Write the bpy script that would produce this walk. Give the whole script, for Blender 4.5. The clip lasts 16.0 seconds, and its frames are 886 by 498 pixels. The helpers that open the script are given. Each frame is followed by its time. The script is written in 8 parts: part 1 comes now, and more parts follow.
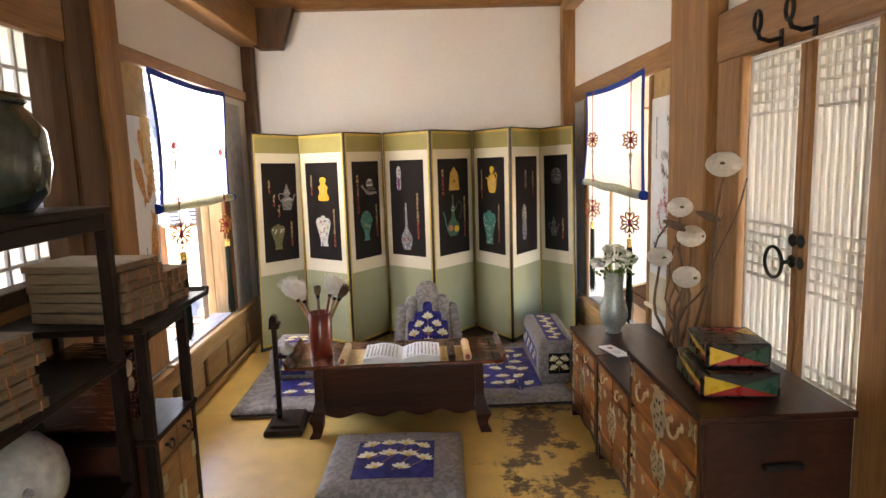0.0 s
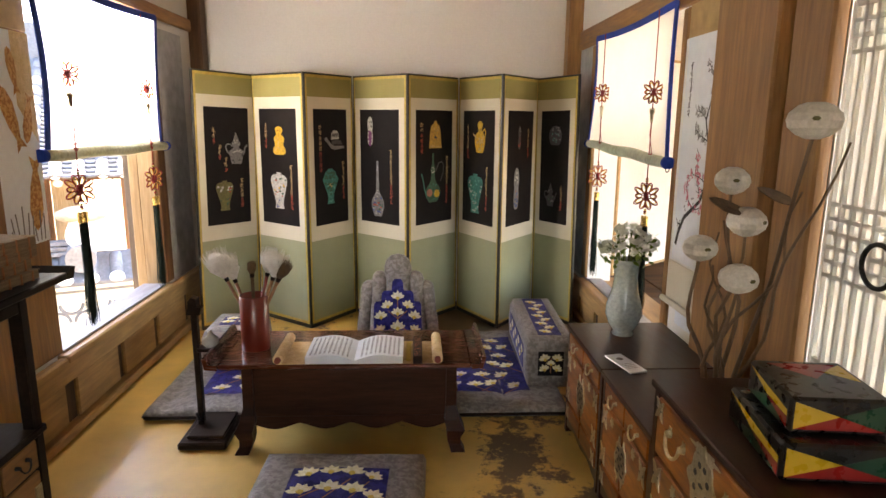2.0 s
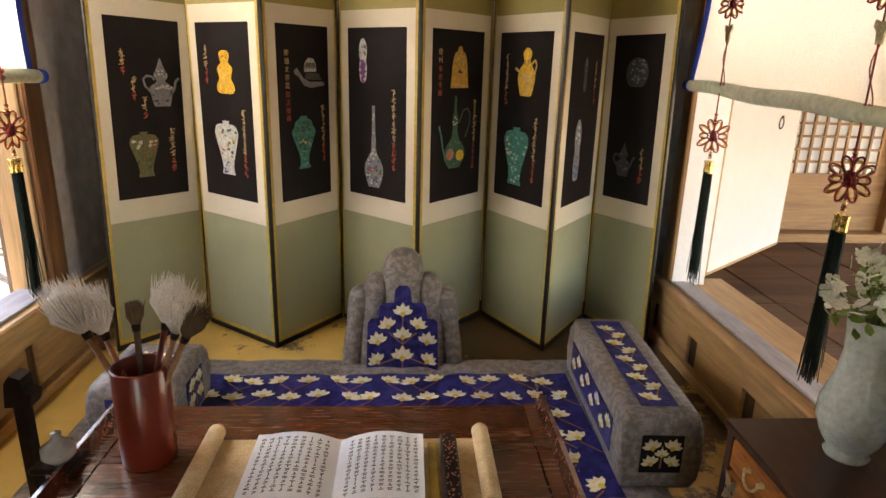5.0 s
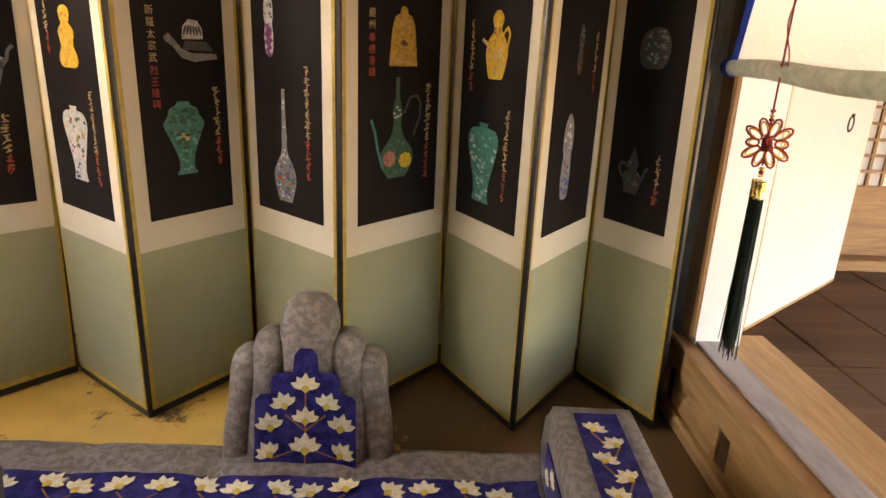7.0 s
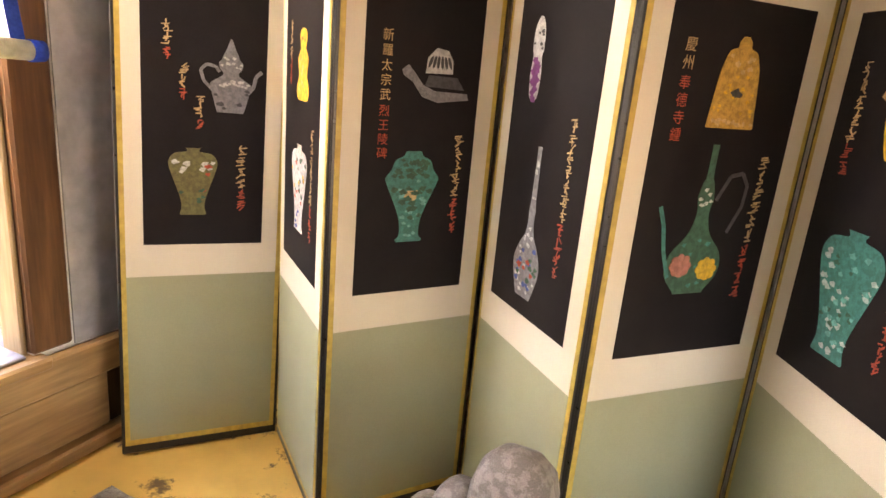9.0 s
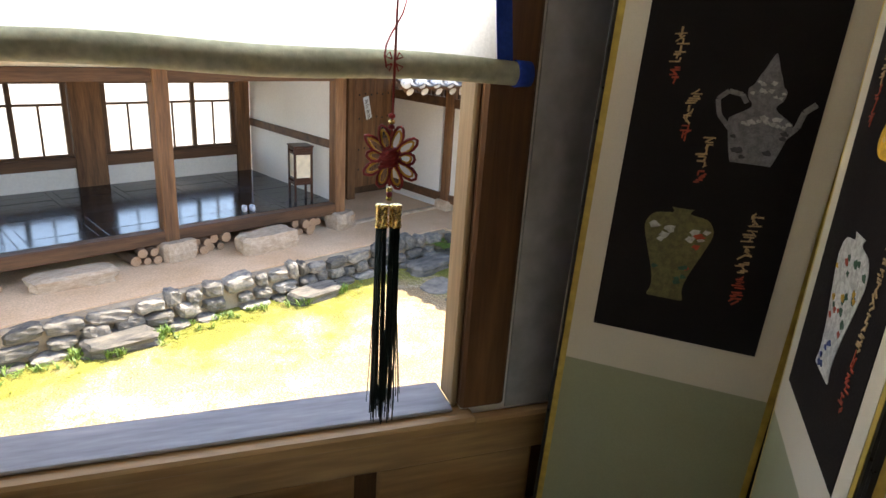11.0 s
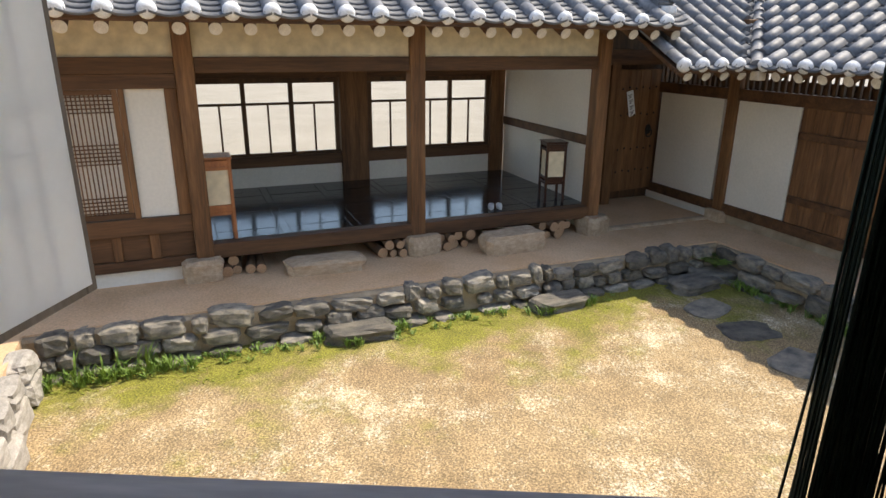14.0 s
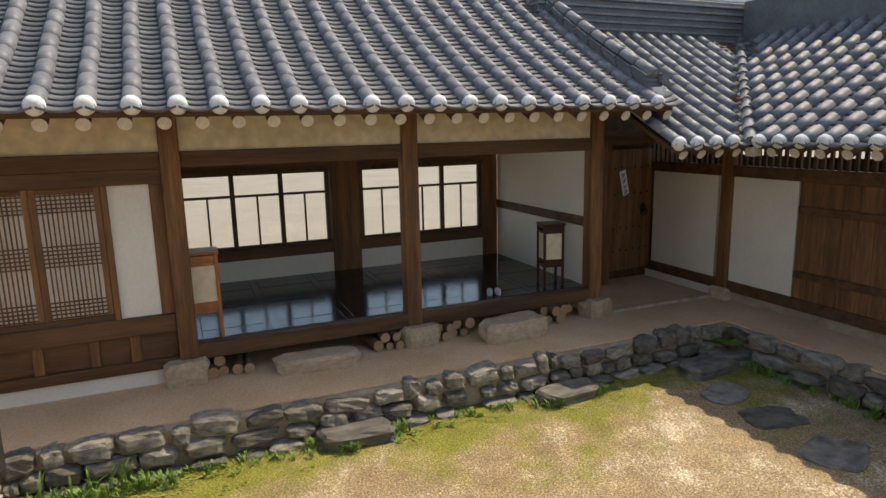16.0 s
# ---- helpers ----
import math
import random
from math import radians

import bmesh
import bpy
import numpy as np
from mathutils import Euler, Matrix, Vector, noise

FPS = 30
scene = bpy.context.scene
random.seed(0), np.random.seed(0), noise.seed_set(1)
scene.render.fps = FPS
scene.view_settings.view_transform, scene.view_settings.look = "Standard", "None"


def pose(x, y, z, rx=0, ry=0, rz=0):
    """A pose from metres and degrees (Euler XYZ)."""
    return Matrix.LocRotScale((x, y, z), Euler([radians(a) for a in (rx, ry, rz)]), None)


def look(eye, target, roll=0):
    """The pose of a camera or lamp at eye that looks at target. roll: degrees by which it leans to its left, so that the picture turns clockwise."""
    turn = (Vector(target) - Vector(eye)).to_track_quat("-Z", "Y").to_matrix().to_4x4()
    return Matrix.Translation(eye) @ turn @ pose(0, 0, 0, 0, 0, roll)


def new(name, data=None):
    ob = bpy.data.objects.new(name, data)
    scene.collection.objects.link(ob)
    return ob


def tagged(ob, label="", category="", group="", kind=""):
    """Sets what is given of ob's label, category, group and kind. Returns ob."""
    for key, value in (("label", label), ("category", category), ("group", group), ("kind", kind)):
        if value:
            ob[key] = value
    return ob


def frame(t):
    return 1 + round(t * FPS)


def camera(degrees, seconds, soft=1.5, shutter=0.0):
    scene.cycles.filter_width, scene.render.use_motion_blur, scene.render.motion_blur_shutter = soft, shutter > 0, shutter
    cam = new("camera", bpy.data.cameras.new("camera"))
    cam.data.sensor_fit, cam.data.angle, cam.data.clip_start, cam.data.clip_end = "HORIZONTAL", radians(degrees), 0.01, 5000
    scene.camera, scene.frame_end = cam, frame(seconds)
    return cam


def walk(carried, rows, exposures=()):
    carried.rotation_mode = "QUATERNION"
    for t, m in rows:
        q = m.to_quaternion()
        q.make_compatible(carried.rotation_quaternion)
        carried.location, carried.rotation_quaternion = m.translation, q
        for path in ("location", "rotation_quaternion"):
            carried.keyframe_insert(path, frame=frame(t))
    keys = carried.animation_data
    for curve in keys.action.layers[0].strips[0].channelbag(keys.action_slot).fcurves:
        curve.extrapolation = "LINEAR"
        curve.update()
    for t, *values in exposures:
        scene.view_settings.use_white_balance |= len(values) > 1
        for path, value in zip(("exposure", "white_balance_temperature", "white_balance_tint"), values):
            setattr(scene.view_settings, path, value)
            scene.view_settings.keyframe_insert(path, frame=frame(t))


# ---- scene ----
cam = camera(70.4, 16.0)
PATH = [
    (0, (0.067, 0.432, 1.464), (0.121, 2.412, 1.183), -1.8),
    (0.5, (0.141, 0.561, 1.444), (0.229, 2.536, 1.137), -1.4),
    (1, (0.206, 0.707, 1.428), (0.305, 2.677, 1.094), -0.7),
    (1.5, (0.197, 0.907, 1.416), (0.294, 2.869, 1.04), 0.1),
    (2, (0.177, 1.166, 1.411), (0.264, 3.123, 1.007), 0.5),
    (2.5, (0.141, 1.38, 1.381), (0.228, 3.329, 0.941), 0.6),
    (3, (0.145, 1.642, 1.394), (0.228, 3.581, 0.913), 0.5),
    (3.5, (0.111, 1.882, 1.39), (0.196, 3.813, 0.878), 0.8),
    (4, (0.054, 2.127, 1.387), (0.151, 4.049, 0.843), 1.2),
    (4.2, (0.044, 2.202, 1.387), (0.165, 4.116, 0.822), 1.4),
    (6.3, (0.212, 3.104, 1.235), (0.314, 5.014, 0.651), 2.0),
    (6.5, (0.244, 3.181, 1.242), (0.357, 5.087, 0.647), 1.8),
    (7, (0.396, 3.366, 1.278), (0.462, 5.271, 0.671), 2.6),
    (7.5, (0.414, 3.56, 1.276), (0.29, 5.454, 0.647), 4.0),
    (8, (0.376, 3.765, 1.286), (0.081, 5.646, 0.676), 4.8),
    (8.5, (0.355, 3.91, 1.267), (-0.074, 5.777, 0.693), 4.9),
    (9, (0.343, 4.056, 1.288), (-0.445, 5.809, 0.736), 5.2),
    (9.5, (0.327, 4.158, 1.308), (-0.872, 5.651, 0.732), 5.5),
    (10, (0.223, 4.317, 1.313), (-1.209, 5.577, 0.711), 4.8),
    (10.2, (0.161, 4.365, 1.314), (-1.352, 5.522, 0.703), 4.5),
    (12.3, (-0.558, 4.631, 1.24), (-2.436, 4.654, 0.553), 1.9),
    (12.5, (-0.652, 4.616, 1.196), (-2.53, 4.614, 0.509), 1.4),
    (13, (-0.824, 4.597, 1.014), (-2.701, 4.568, 0.323), 1.1),
    (13.5, (-0.903, 4.585, 0.898), (-2.78, 4.536, 0.207), 0.9),
    (14, (-0.945, 4.592, 0.862), (-2.842, 4.496, 0.232), 0.5),
    (14.5, (-0.964, 4.583, 0.867), (-2.879, 4.435, 0.308), -0.1),
    (15, (-1.040, 4.556, 0.858), (-2.969, 4.374, 0.358), -0.9),
    (15.5, (-1.182, 4.49, 0.863), (-3.126, 4.312, 0.428), -1.5),
    (16, (-1.3, 4.501, 0.852), (-3.263, 4.431, 0.474), -1.3),
]

WALK = [(t, look(eye, target, roll)) for t, eye, target, roll in PATH]
walk(cam, WALK, exposures=[(0, 4.4, 7700, 19), (2.0, 4.15, 8000, 18), (3.0, 4.0, 8200, 18), (4.2, 3.85, 8500, 19), (6.3, 4.0, 8700, 22), (7.0, 4.1, 9200, 24), (8.0, 4.9, 8300, 25), (9.0, 5.0, 8200, 26), (9.5, 4.55, 7700, 21), (10.0, 3.2, 7000, 15), (10.2, 3.05, 7000, 14), (12.3, 1.95, 7300, 12), (13.0, 1.6, 7400, 12), (13.5, 1.35, 7300, 11), (14.5, 1.15, 7300, 10), (15.5, 0.85, 7500, 10), (16.0, 0.72, 7800, 10)])

# ---------- light ----------
SUN_FROM = Vector((-0.308, 0.496, 1.0)).normalized()
world = bpy.data.worlds.new("sky")
scene.world = world
world.use_nodes = True
wn = world.node_tree
sky = wn.nodes.new("ShaderNodeTexSky")
sky.sky_type, sky.sun_disc = "NISHITA", False
sky.sun_elevation = math.asin(SUN_FROM.z)
sky.sun_rotation = math.atan2(SUN_FROM.x, SUN_FROM.y)
wn.links.new(sky.outputs[0], wn.nodes["Background"].inputs[0])
wn.nodes["Background"].inputs[1].default_value = 0.15
sun_data = bpy.data.lights.new("sun", "SUN")
sun_data.energy, sun_data.angle, sun_data.color = 2.5, radians(0.5), (1.0, 0.95, 0.86)
sun = new("sun", sun_data)
sun.matrix_basis = look(SUN_FROM * 30, (0, 0, 0))
# added fill lamp, high at the room's south end, tilted down to lift the floor
fill_data = bpy.data.lights.new("room_fill_light", "AREA")
fill_data.shape, fill_data.size, fill_data.size_y, fill_data.energy, fill_data.color = "RECTANGLE", 0.8, 0.5, 0.5, (1.0, 0.97, 0.92)
dl = new("room_fill_light", fill_data)
dl.matrix_basis = look((0.0, -1.55, 1.88), (0.0, 3.2, 0.2))


def opening_light(x, y, z, wide, high, watts, towards):
    """Skylight entering a covered opening, just outside its cloth or paper."""
    d = bpy.data.lights.new("opening_light", "AREA")
    d.shape, d.size, d.size_y, d.energy, d.color = "RECTANGLE", wide, high, watts, (0.86, 0.93, 1.0)
    new("opening_light", d).matrix_basis = look((x, y, z), (x + towards, y, z))


opening_light(-1.44, 4.50, 1.64, 1.0, 0.6, 4.8, 1)
opening_light(1.47, 4.69, 1.62, 1.2, 0.5, 0.15, -1)
opening_light(1.95, 2.52, 1.13, 1.4, 1.8, 0.9, -1)
opening_light(-1.62, 2.48, 1.52, 1.1, 0.9, 0.7, 1)


# ---------- materials ----------
def mat(name, c1, c2, scale=6.0, rough=0.6, bump=0.15, stretch=(1, 1, 1), metal=0.0, fine=8.0, spread=0.18, coat=0.0, island=0.0, piece=0.0, detail=6, amount=1.0, spec=0.5, vary=1.0):
    """Two tones mixed by noise at two scales, with a fine relief; stretch gives a grain."""
    m = bpy.data.materials.new(name)
    m.use_nodes = True
    nt = m.node_tree
    nd, lk = nt.nodes, nt.links
    bs = nd["Principled BSDF"]
    tc = nd.new("ShaderNodeTexCoord")
    mp = nd.new("ShaderNodeMapping")
    mp.inputs["Scale"].default_value = stretch
    lk.new(tc.outputs["Object"], mp.inputs["Vector"])
    n1 = nd.new("ShaderNodeTexNoise")
    n1.inputs["Scale"].default_value, n1.inputs["Detail"].default_value, n1.inputs["Roughness"].default_value = scale, detail, 0.6
    n2 = nd.new("ShaderNodeTexNoise")
    n2.inputs["Scale"].default_value, n2.inputs["Detail"].default_value = scale * fine, 4
    for n in (n1, n2):
        lk.new(mp.outputs[0], n.inputs["Vector"])
    if piece:
        oi = nd.new("ShaderNodeObjectInfo")
        ad = nd.new("ShaderNodeVectorMath")
        ad.operation = "SCALE"
        ad.inputs[0].default_value = (17, 31, 23)
        lk.new(oi.outputs["Random"], ad.inputs["Scale"])
        a2 = nd.new("ShaderNodeVectorMath")
        lk.new(mp.outputs[0], a2.inputs[0])
        lk.new(ad.outputs[0], a2.inputs[1])
        for n in (n1, n2):
            lk.new(a2.outputs[0], n.inputs["Vector"])
    r1 = nd.new("ShaderNodeMapRange")
    r1.inputs["From Min"].default_value, r1.inputs["From Max"].default_value = 0.5 - spread, 0.5 + spread
    lk.new(n1.outputs["Fac"], r1.inputs["Value"])
    mx = nd.new("ShaderNodeMix")
    mx.data_type = "RGBA"
    mx.inputs["A"].default_value, mx.inputs["B"].default_value = (*c1, 1), (*c2, 1)
    fac = nd.new("ShaderNodeMath")
    fac.operation = "MULTIPLY"
    fac.inputs[1].default_value = amount
    lk.new(r1.outputs[0], fac.inputs[0])
    lk.new(fac.outputs[0], mx.inputs["Factor"])
    r2 = nd.new("ShaderNodeMapRange")
    r2.inputs["From Min"].default_value, r2.inputs["From Max"].default_value = 0.3, 0.7
    r2.inputs["To Min"].default_value, r2.inputs["To Max"].default_value = 1 - 0.18 * vary, 1 + 0.12 * vary
    lk.new(n2.outputs["Fac"], r2.inputs["Value"])
    hs = nd.new("ShaderNodeHueSaturation")
    lk.new(mx.outputs["Result"], hs.inputs["Color"])
    val = r2.outputs[0]
    for src, amt in (("Random Per Island", island), ("Random", piece)):
        if amt:
            g = nd.new("ShaderNodeNewGeometry" if src != "Random" else "ShaderNodeObjectInfo")
            rr = nd.new("ShaderNodeMapRange")
            rr.inputs["To Min"].default_value, rr.inputs["To Max"].default_value = 1 - amt, 1 + amt
            lk.new(g.outputs[src], rr.inputs["Value"])
            mu = nd.new("ShaderNodeMath")
            mu.operation = "MULTIPLY"
            lk.new(val, mu.inputs[0])
            lk.new(rr.outputs[0], mu.inputs[1])
            val = mu.outputs[0]
    lk.new(val, hs.inputs["Value"])
    lk.new(hs.outputs[0], bs.inputs["Base Color"])
    rg = nd.new("ShaderNodeMapRange")
    rg.inputs["To Min"].default_value, rg.inputs["To Max"].default_value = max(rough - 0.1, 0.02), min(rough + 0.12, 1)
    lk.new(n2.outputs["Fac"], rg.inputs["Value"])
    lk.new(rg.outputs[0], bs.inputs["Roughness"])
    bs.inputs["Metallic"].default_value = metal
    bs.inputs["Specular IOR Level"].default_value = spec
    bs.inputs["Coat Weight"].default_value = coat
    bs.inputs["Coat Roughness"].default_value = 0.12
    if bump:
        bp = nd.new("ShaderNodeBump")
        bp.inputs["Strength"].default_value, bp.inputs["Distance"].default_value = bump, 0.01
        lk.new(n2.outputs["Fac"], bp.inputs["Height"])
        lk.new(bp.outputs[0], bs.inputs["Normal"])
    return m


def glow_through(m, amount):
    """Lets light through a thin sheet."""
    m.node_tree.nodes["Principled BSDF"].inputs["Transmission Weight"].default_value = 0.0
    nt = m.node_tree
    bs = nt.nodes["Principled BSDF"]
    tr = nt.nodes.new("ShaderNodeBsdfTranslucent")
    tr.inputs["Color"].default_value = (0.9, 0.88, 0.82, 1)
    mx = nt.nodes.new("ShaderNodeMixShader")
    mx.inputs[0].default_value = amount
    nt.links.new(bs.outputs[0], mx.inputs[1])
    nt.links.new(tr.outputs[0], mx.inputs[2])
    nt.links.new(mx.outputs[0], nt.nodes["Material Output"].inputs["Surface"])
    return m


M = {}
M["plaster"] = mat("white_plaster", (0.74, 0.72, 0.69), (0.77, 0.75, 0.72), 0.7, 0.9, 0.02, fine=90, vary=0.2)
M["plaster_out"] = mat("outer_plaster", (0.68, 0.65, 0.58), (0.75, 0.72, 0.65), 0.9, 0.9, 0.05, fine=30, vary=0.3)
M["plaster_ochre"] = mat("cream_plaster", (0.62, 0.53, 0.36), (0.70, 0.62, 0.46), 1.0, 0.9, 0.1)
M["tan_paper"] = mat("tan_paper", (0.42, 0.28, 0.12), (0.50, 0.34, 0.16), 2.0, 0.85, 0.05)
M["pine_y"] = mat("pine_along_y", (0.21, 0.096, 0.030), (0.38, 0.195, 0.068), 9, 0.55, 0.12, (1, 0.09, 1))
M["pine_z"] = mat("pine_along_z", (0.20, 0.090, 0.028), (0.36, 0.185, 0.065), 9, 0.55, 0.12, (1, 1, 0.09))
M["pine_x"] = mat("pine_along_x", (0.19, 0.085, 0.027), (0.34, 0.175, 0.060), 9, 0.55, 0.12, (0.09, 1, 1))
M["pine_pale"] = mat("knotty_pale_pine", (0.33, 0.185, 0.075), (0.52, 0.33, 0.15), 7, 0.55, 0.12, (1, 0.1, 1))
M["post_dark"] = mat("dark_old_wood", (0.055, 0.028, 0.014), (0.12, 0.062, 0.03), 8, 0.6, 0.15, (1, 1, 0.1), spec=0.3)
# uprights get a brighter, more orange tone than beams: light on posts put into colour
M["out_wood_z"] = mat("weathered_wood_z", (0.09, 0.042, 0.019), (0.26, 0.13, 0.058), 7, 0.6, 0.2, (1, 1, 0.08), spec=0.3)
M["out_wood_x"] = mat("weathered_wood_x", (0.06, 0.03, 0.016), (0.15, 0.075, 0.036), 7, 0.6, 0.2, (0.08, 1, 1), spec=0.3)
M["paper"] = glow_through(mat("window_paper", (0.80, 0.81, 0.82), (0.84, 0.85, 0.86), 5, 0.8, 0.03, vary=0.15), 0.45)
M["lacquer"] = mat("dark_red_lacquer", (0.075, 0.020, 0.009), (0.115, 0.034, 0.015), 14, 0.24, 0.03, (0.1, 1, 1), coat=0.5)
# the desk's lacquer again, its colour darkened for the shade below the top
M["lacquer_shaded"] = mat("shaded_board_lacquer", (0.026, 0.010, 0.006), (0.055, 0.019, 0.010), 12, 0.4, 0.05, (0.1, 1, 1), spec=0.12)
M["black_wood"] = mat("black_brown_wood", (0.010, 0.006, 0.005), (0.028, 0.015, 0.010), 10, 0.36, 0.06, (0.3, 0.3, 1), coat=0.03, spec=0.15)
M["shelf_wood"] = mat("dark_shelf_wood", (0.009, 0.006, 0.005), (0.024, 0.013, 0.009), 10, 0.42, 0.08, (1, 0.15, 1), coat=0.02, spec=0.12)
M["chest_top"] = mat("chest_top_wood", (0.022, 0.009, 0.006), (0.060, 0.022, 0.012), 7, 0.32, 0.1, (0.5, 0.1, 1), coat=0.12, spec=0.2)
M["chest_front"] = mat("zelkova_front", (0.15, 0.045, 0.010), (0.39, 0.140, 0.030), 7, 0.32, 0.06, (1, 0.35, 1.8), coat=0.15, spec=0.25, spread=0.12)
M["brass"] = mat("old_brass", (0.46, 0.39, 0.25), (0.68, 0.61, 0.44), 20, 0.42, 0.2, metal=1.0)
M["gold_brass"] = mat("bright_brass", (0.75, 0.52, 0.16), (0.85, 0.66, 0.28), 20, 0.25, 0.05, metal=1.0)
M["iron"] = mat("black_iron", (0.012, 0.012, 0.013), (0.03, 0.028, 0.027), 20, 0.5, 0.3, metal=0.6)
M["grey_silk"] = mat("grey_damask", (0.165, 0.145, 0.13), (0.255, 0.228, 0.208), 42, 0.38, 0.3, spread=0.06, spec=0.2, detail=3)
M["blue_silk"] = mat("blue_damask", (0.013, 0.012, 0.095), (0.030, 0.028, 0.165), 26, 0.45, 0.2, spread=0.06, spec=0.15)
M["petal"] = mat("cream_petal_thread", (0.62, 0.55, 0.30), (0.82, 0.78, 0.58), 60, 0.6, 0.2, spec=0.15)
M["petal_base"] = mat("yellow_thread", (0.55, 0.40, 0.07), (0.70, 0.52, 0.12), 60, 0.6, 0.2, spec=0.15)
M["twig"] = mat("brown_thread", (0.24, 0.10, 0.05), (0.34, 0.16, 0.08), 60, 0.6, 0.2, spec=0.15)
M["screen_green"] = mat("celadon_silk", (0.285, 0.295, 0.185), (0.335, 0.340, 0.225), 1.6, 0.55, 0.03, fine=160, spec=0.15, vary=0.25)
M["screen_olive"] = mat("olive_silk", (0.27, 0.235, 0.085), (0.33, 0.29, 0.12), 2, 0.5, 0.03, fine=160, spec=0.15, vary=0.25)
M["screen_cream"] = mat("cream_silk", (0.60, 0.55, 0.44), (0.65, 0.60, 0.49), 2, 0.6, 0.03, fine=160, spec=0.15, vary=0.2)
M["screen_black"] = mat("black_silk", (0.008, 0.006, 0.007), (0.014, 0.011, 0.011), 4, 0.6, 0.05, fine=60, spec=0.15)
M["gold_edge"] = mat("ochre_edge", (0.42, 0.28, 0.045), (0.55, 0.40, 0.09), 6, 0.45, 0.05)
M["black_edge"] = mat("black_lacquer_edge", (0.008, 0.007, 0.007), (0.016, 0.014, 0.013), 8, 0.3, 0.03)
M["celadon"] = mat("pale_celadon_glaze", (0.36, 0.42, 0.39), (0.46, 0.51, 0.48), 5, 0.16, 0.1, fine=14, coat=0.5)
M["dark_glaze"] = mat("dark_green_glaze", (0.022, 0.030, 0.024), (0.045, 0.058, 0.046), 4, 0.12, 0.03, coat=0.6)
M["white_glaze"] = mat("white_porcelain", (0.36, 0.37, 0.36), (0.46, 0.47, 0.45), 4, 0.15, 0.02, coat=0.5)
M["book_paper"] = mat("old_book_paper", (0.12, 0.08, 0.045), (0.22, 0.155, 0.095), 10, 0.85, 0.3, (1, 1, 14))
M["book_cover"] = mat("stained_cover_paper", (0.26, 0.21, 0.15), (0.36, 0.30, 0.22), 5, 0.85, 0.1)
M["page"] = mat("white_page", (0.69, 0.73, 0.79), (0.75, 0.79, 0.84), 4, 0.8, 0.02, vary=0.15)
M["ink"] = mat("ink", (0.012, 0.012, 0.016), (0.04, 0.04, 0.05), 30, 0.8, 0.0)
M["scroll_paper"] = mat("ochre_scroll", (0.56, 0.40, 0.21), (0.70, 0.54, 0.33), 30, 0.75, 0.1, spec=0.15)
M["red_lacquer"] = mat("red_brush_pot", (0.15, 0.020, 0.010), (0.18, 0.026, 0.014), 3, 0.3, 0.0, coat=0.2, vary=0.2)
M["bristle"] = mat("white_bristle", (0.66, 0.64, 0.60), (0.82, 0.81, 0.78), 40, 0.7, 0.2)
M["bamboo"] = mat("brush_handle", (0.20, 0.08, 0.03), (0.36, 0.18, 0.07), 20, 0.4, 0.05)
M["cloth_white"] = glow_through(mat("white_linen_blind", (0.74, 0.73, 0.68), (0.82, 0.81, 0.77), 4, 0.85, 0.15, fine=40), 0.5)
M["cloth_roll"] = mat("pale_green_roll", (0.42, 0.45, 0.33), (0.54, 0.56, 0.44), 6, 0.8, 0.2)
M["blue_cloth"] = mat("royal_blue_trim", (0.012, 0.045, 0.32), (0.025, 0.075, 0.46), 14, 0.7, 0.2, spec=0.15)
M["red_cord"] = mat("dark_red_cord", (0.20, 0.010, 0.012), (0.34, 0.025, 0.020), 60, 0.6, 0.3)
M["gold_cord"] = mat("gold_cord", (0.55, 0.27, 0.02), (0.72, 0.40, 0.05), 60, 0.55, 0.3)
M["thread"] = mat("dark_green_thread", (0.010, 0.022, 0.018), (0.025, 0.045, 0.038), 60, 0.6, 0.2, spec=0.15)
M["lantern_paper"] = glow_through(mat("lotus_paper", (0.62, 0.60, 0.55), (0.74, 0.72, 0.68), 14, 0.8, 0.2), 0.3)
M["stem"] = mat("dry_stem", (0.07, 0.042, 0.022), (0.16, 0.10, 0.055), 16, 0.7, 0.3, (1, 1, 0.2))
M["stone_pot"] = mat("stone_pot", (0.045, 0.042, 0.038), (0.09, 0.085, 0.078), 16, 0.8, 0.4)
M["leaf"] = mat("green_leaf", (0.085, 0.16, 0.022), (0.20, 0.30, 0.05), 14, 0.5, 0.1, island=0.25)
M["flower"] = mat("white_flower", (0.66, 0.70, 0.58), (0.80, 0.82, 0.74), 20, 0.6, 0.1)
for n, a, b in (("box_black", (0.008, 0.008, 0.008), (0.014, 0.013, 0.013)), ("box_red", (0.26, 0.014, 0.014), (0.34, 0.024, 0.02)), ("box_yellow", (0.55, 0.34, 0.02), (0.66, 0.43, 0.04)), ("box_green", (0.008, 0.05, 0.03), (0.014, 0.07, 0.04))):
    M[n] = mat(n + "_lacquer", a, b, 5, 0.28, 0.0, coat=0.15, vary=0.15)
M["tile"] = mat("grey_roof_tile", (0.135, 0.138, 0.15), (0.21, 0.213, 0.225), 3, 0.55, 0.10, island=0.08, piece=0.07)
M["tile_dark"] = mat("grey_pan_tile", (0.10, 0.103, 0.112), (0.155, 0.158, 0.168), 3, 0.6, 0.12, island=0.2)
M["lime"] = mat("white_lime", (0.70, 0.70, 0.70), (0.82, 0.82, 0.82), 12, 0.9, 0.4)
M["cut_end"] = mat("pale_log_end", (0.50, 0.42, 0.31), (0.66, 0.58, 0.46), 16, 0.8, 0.2)
M["bark"] = mat("firewood_bark", (0.10, 0.055, 0.03), (0.20, 0.12, 0.07), 20, 0.85, 0.5)
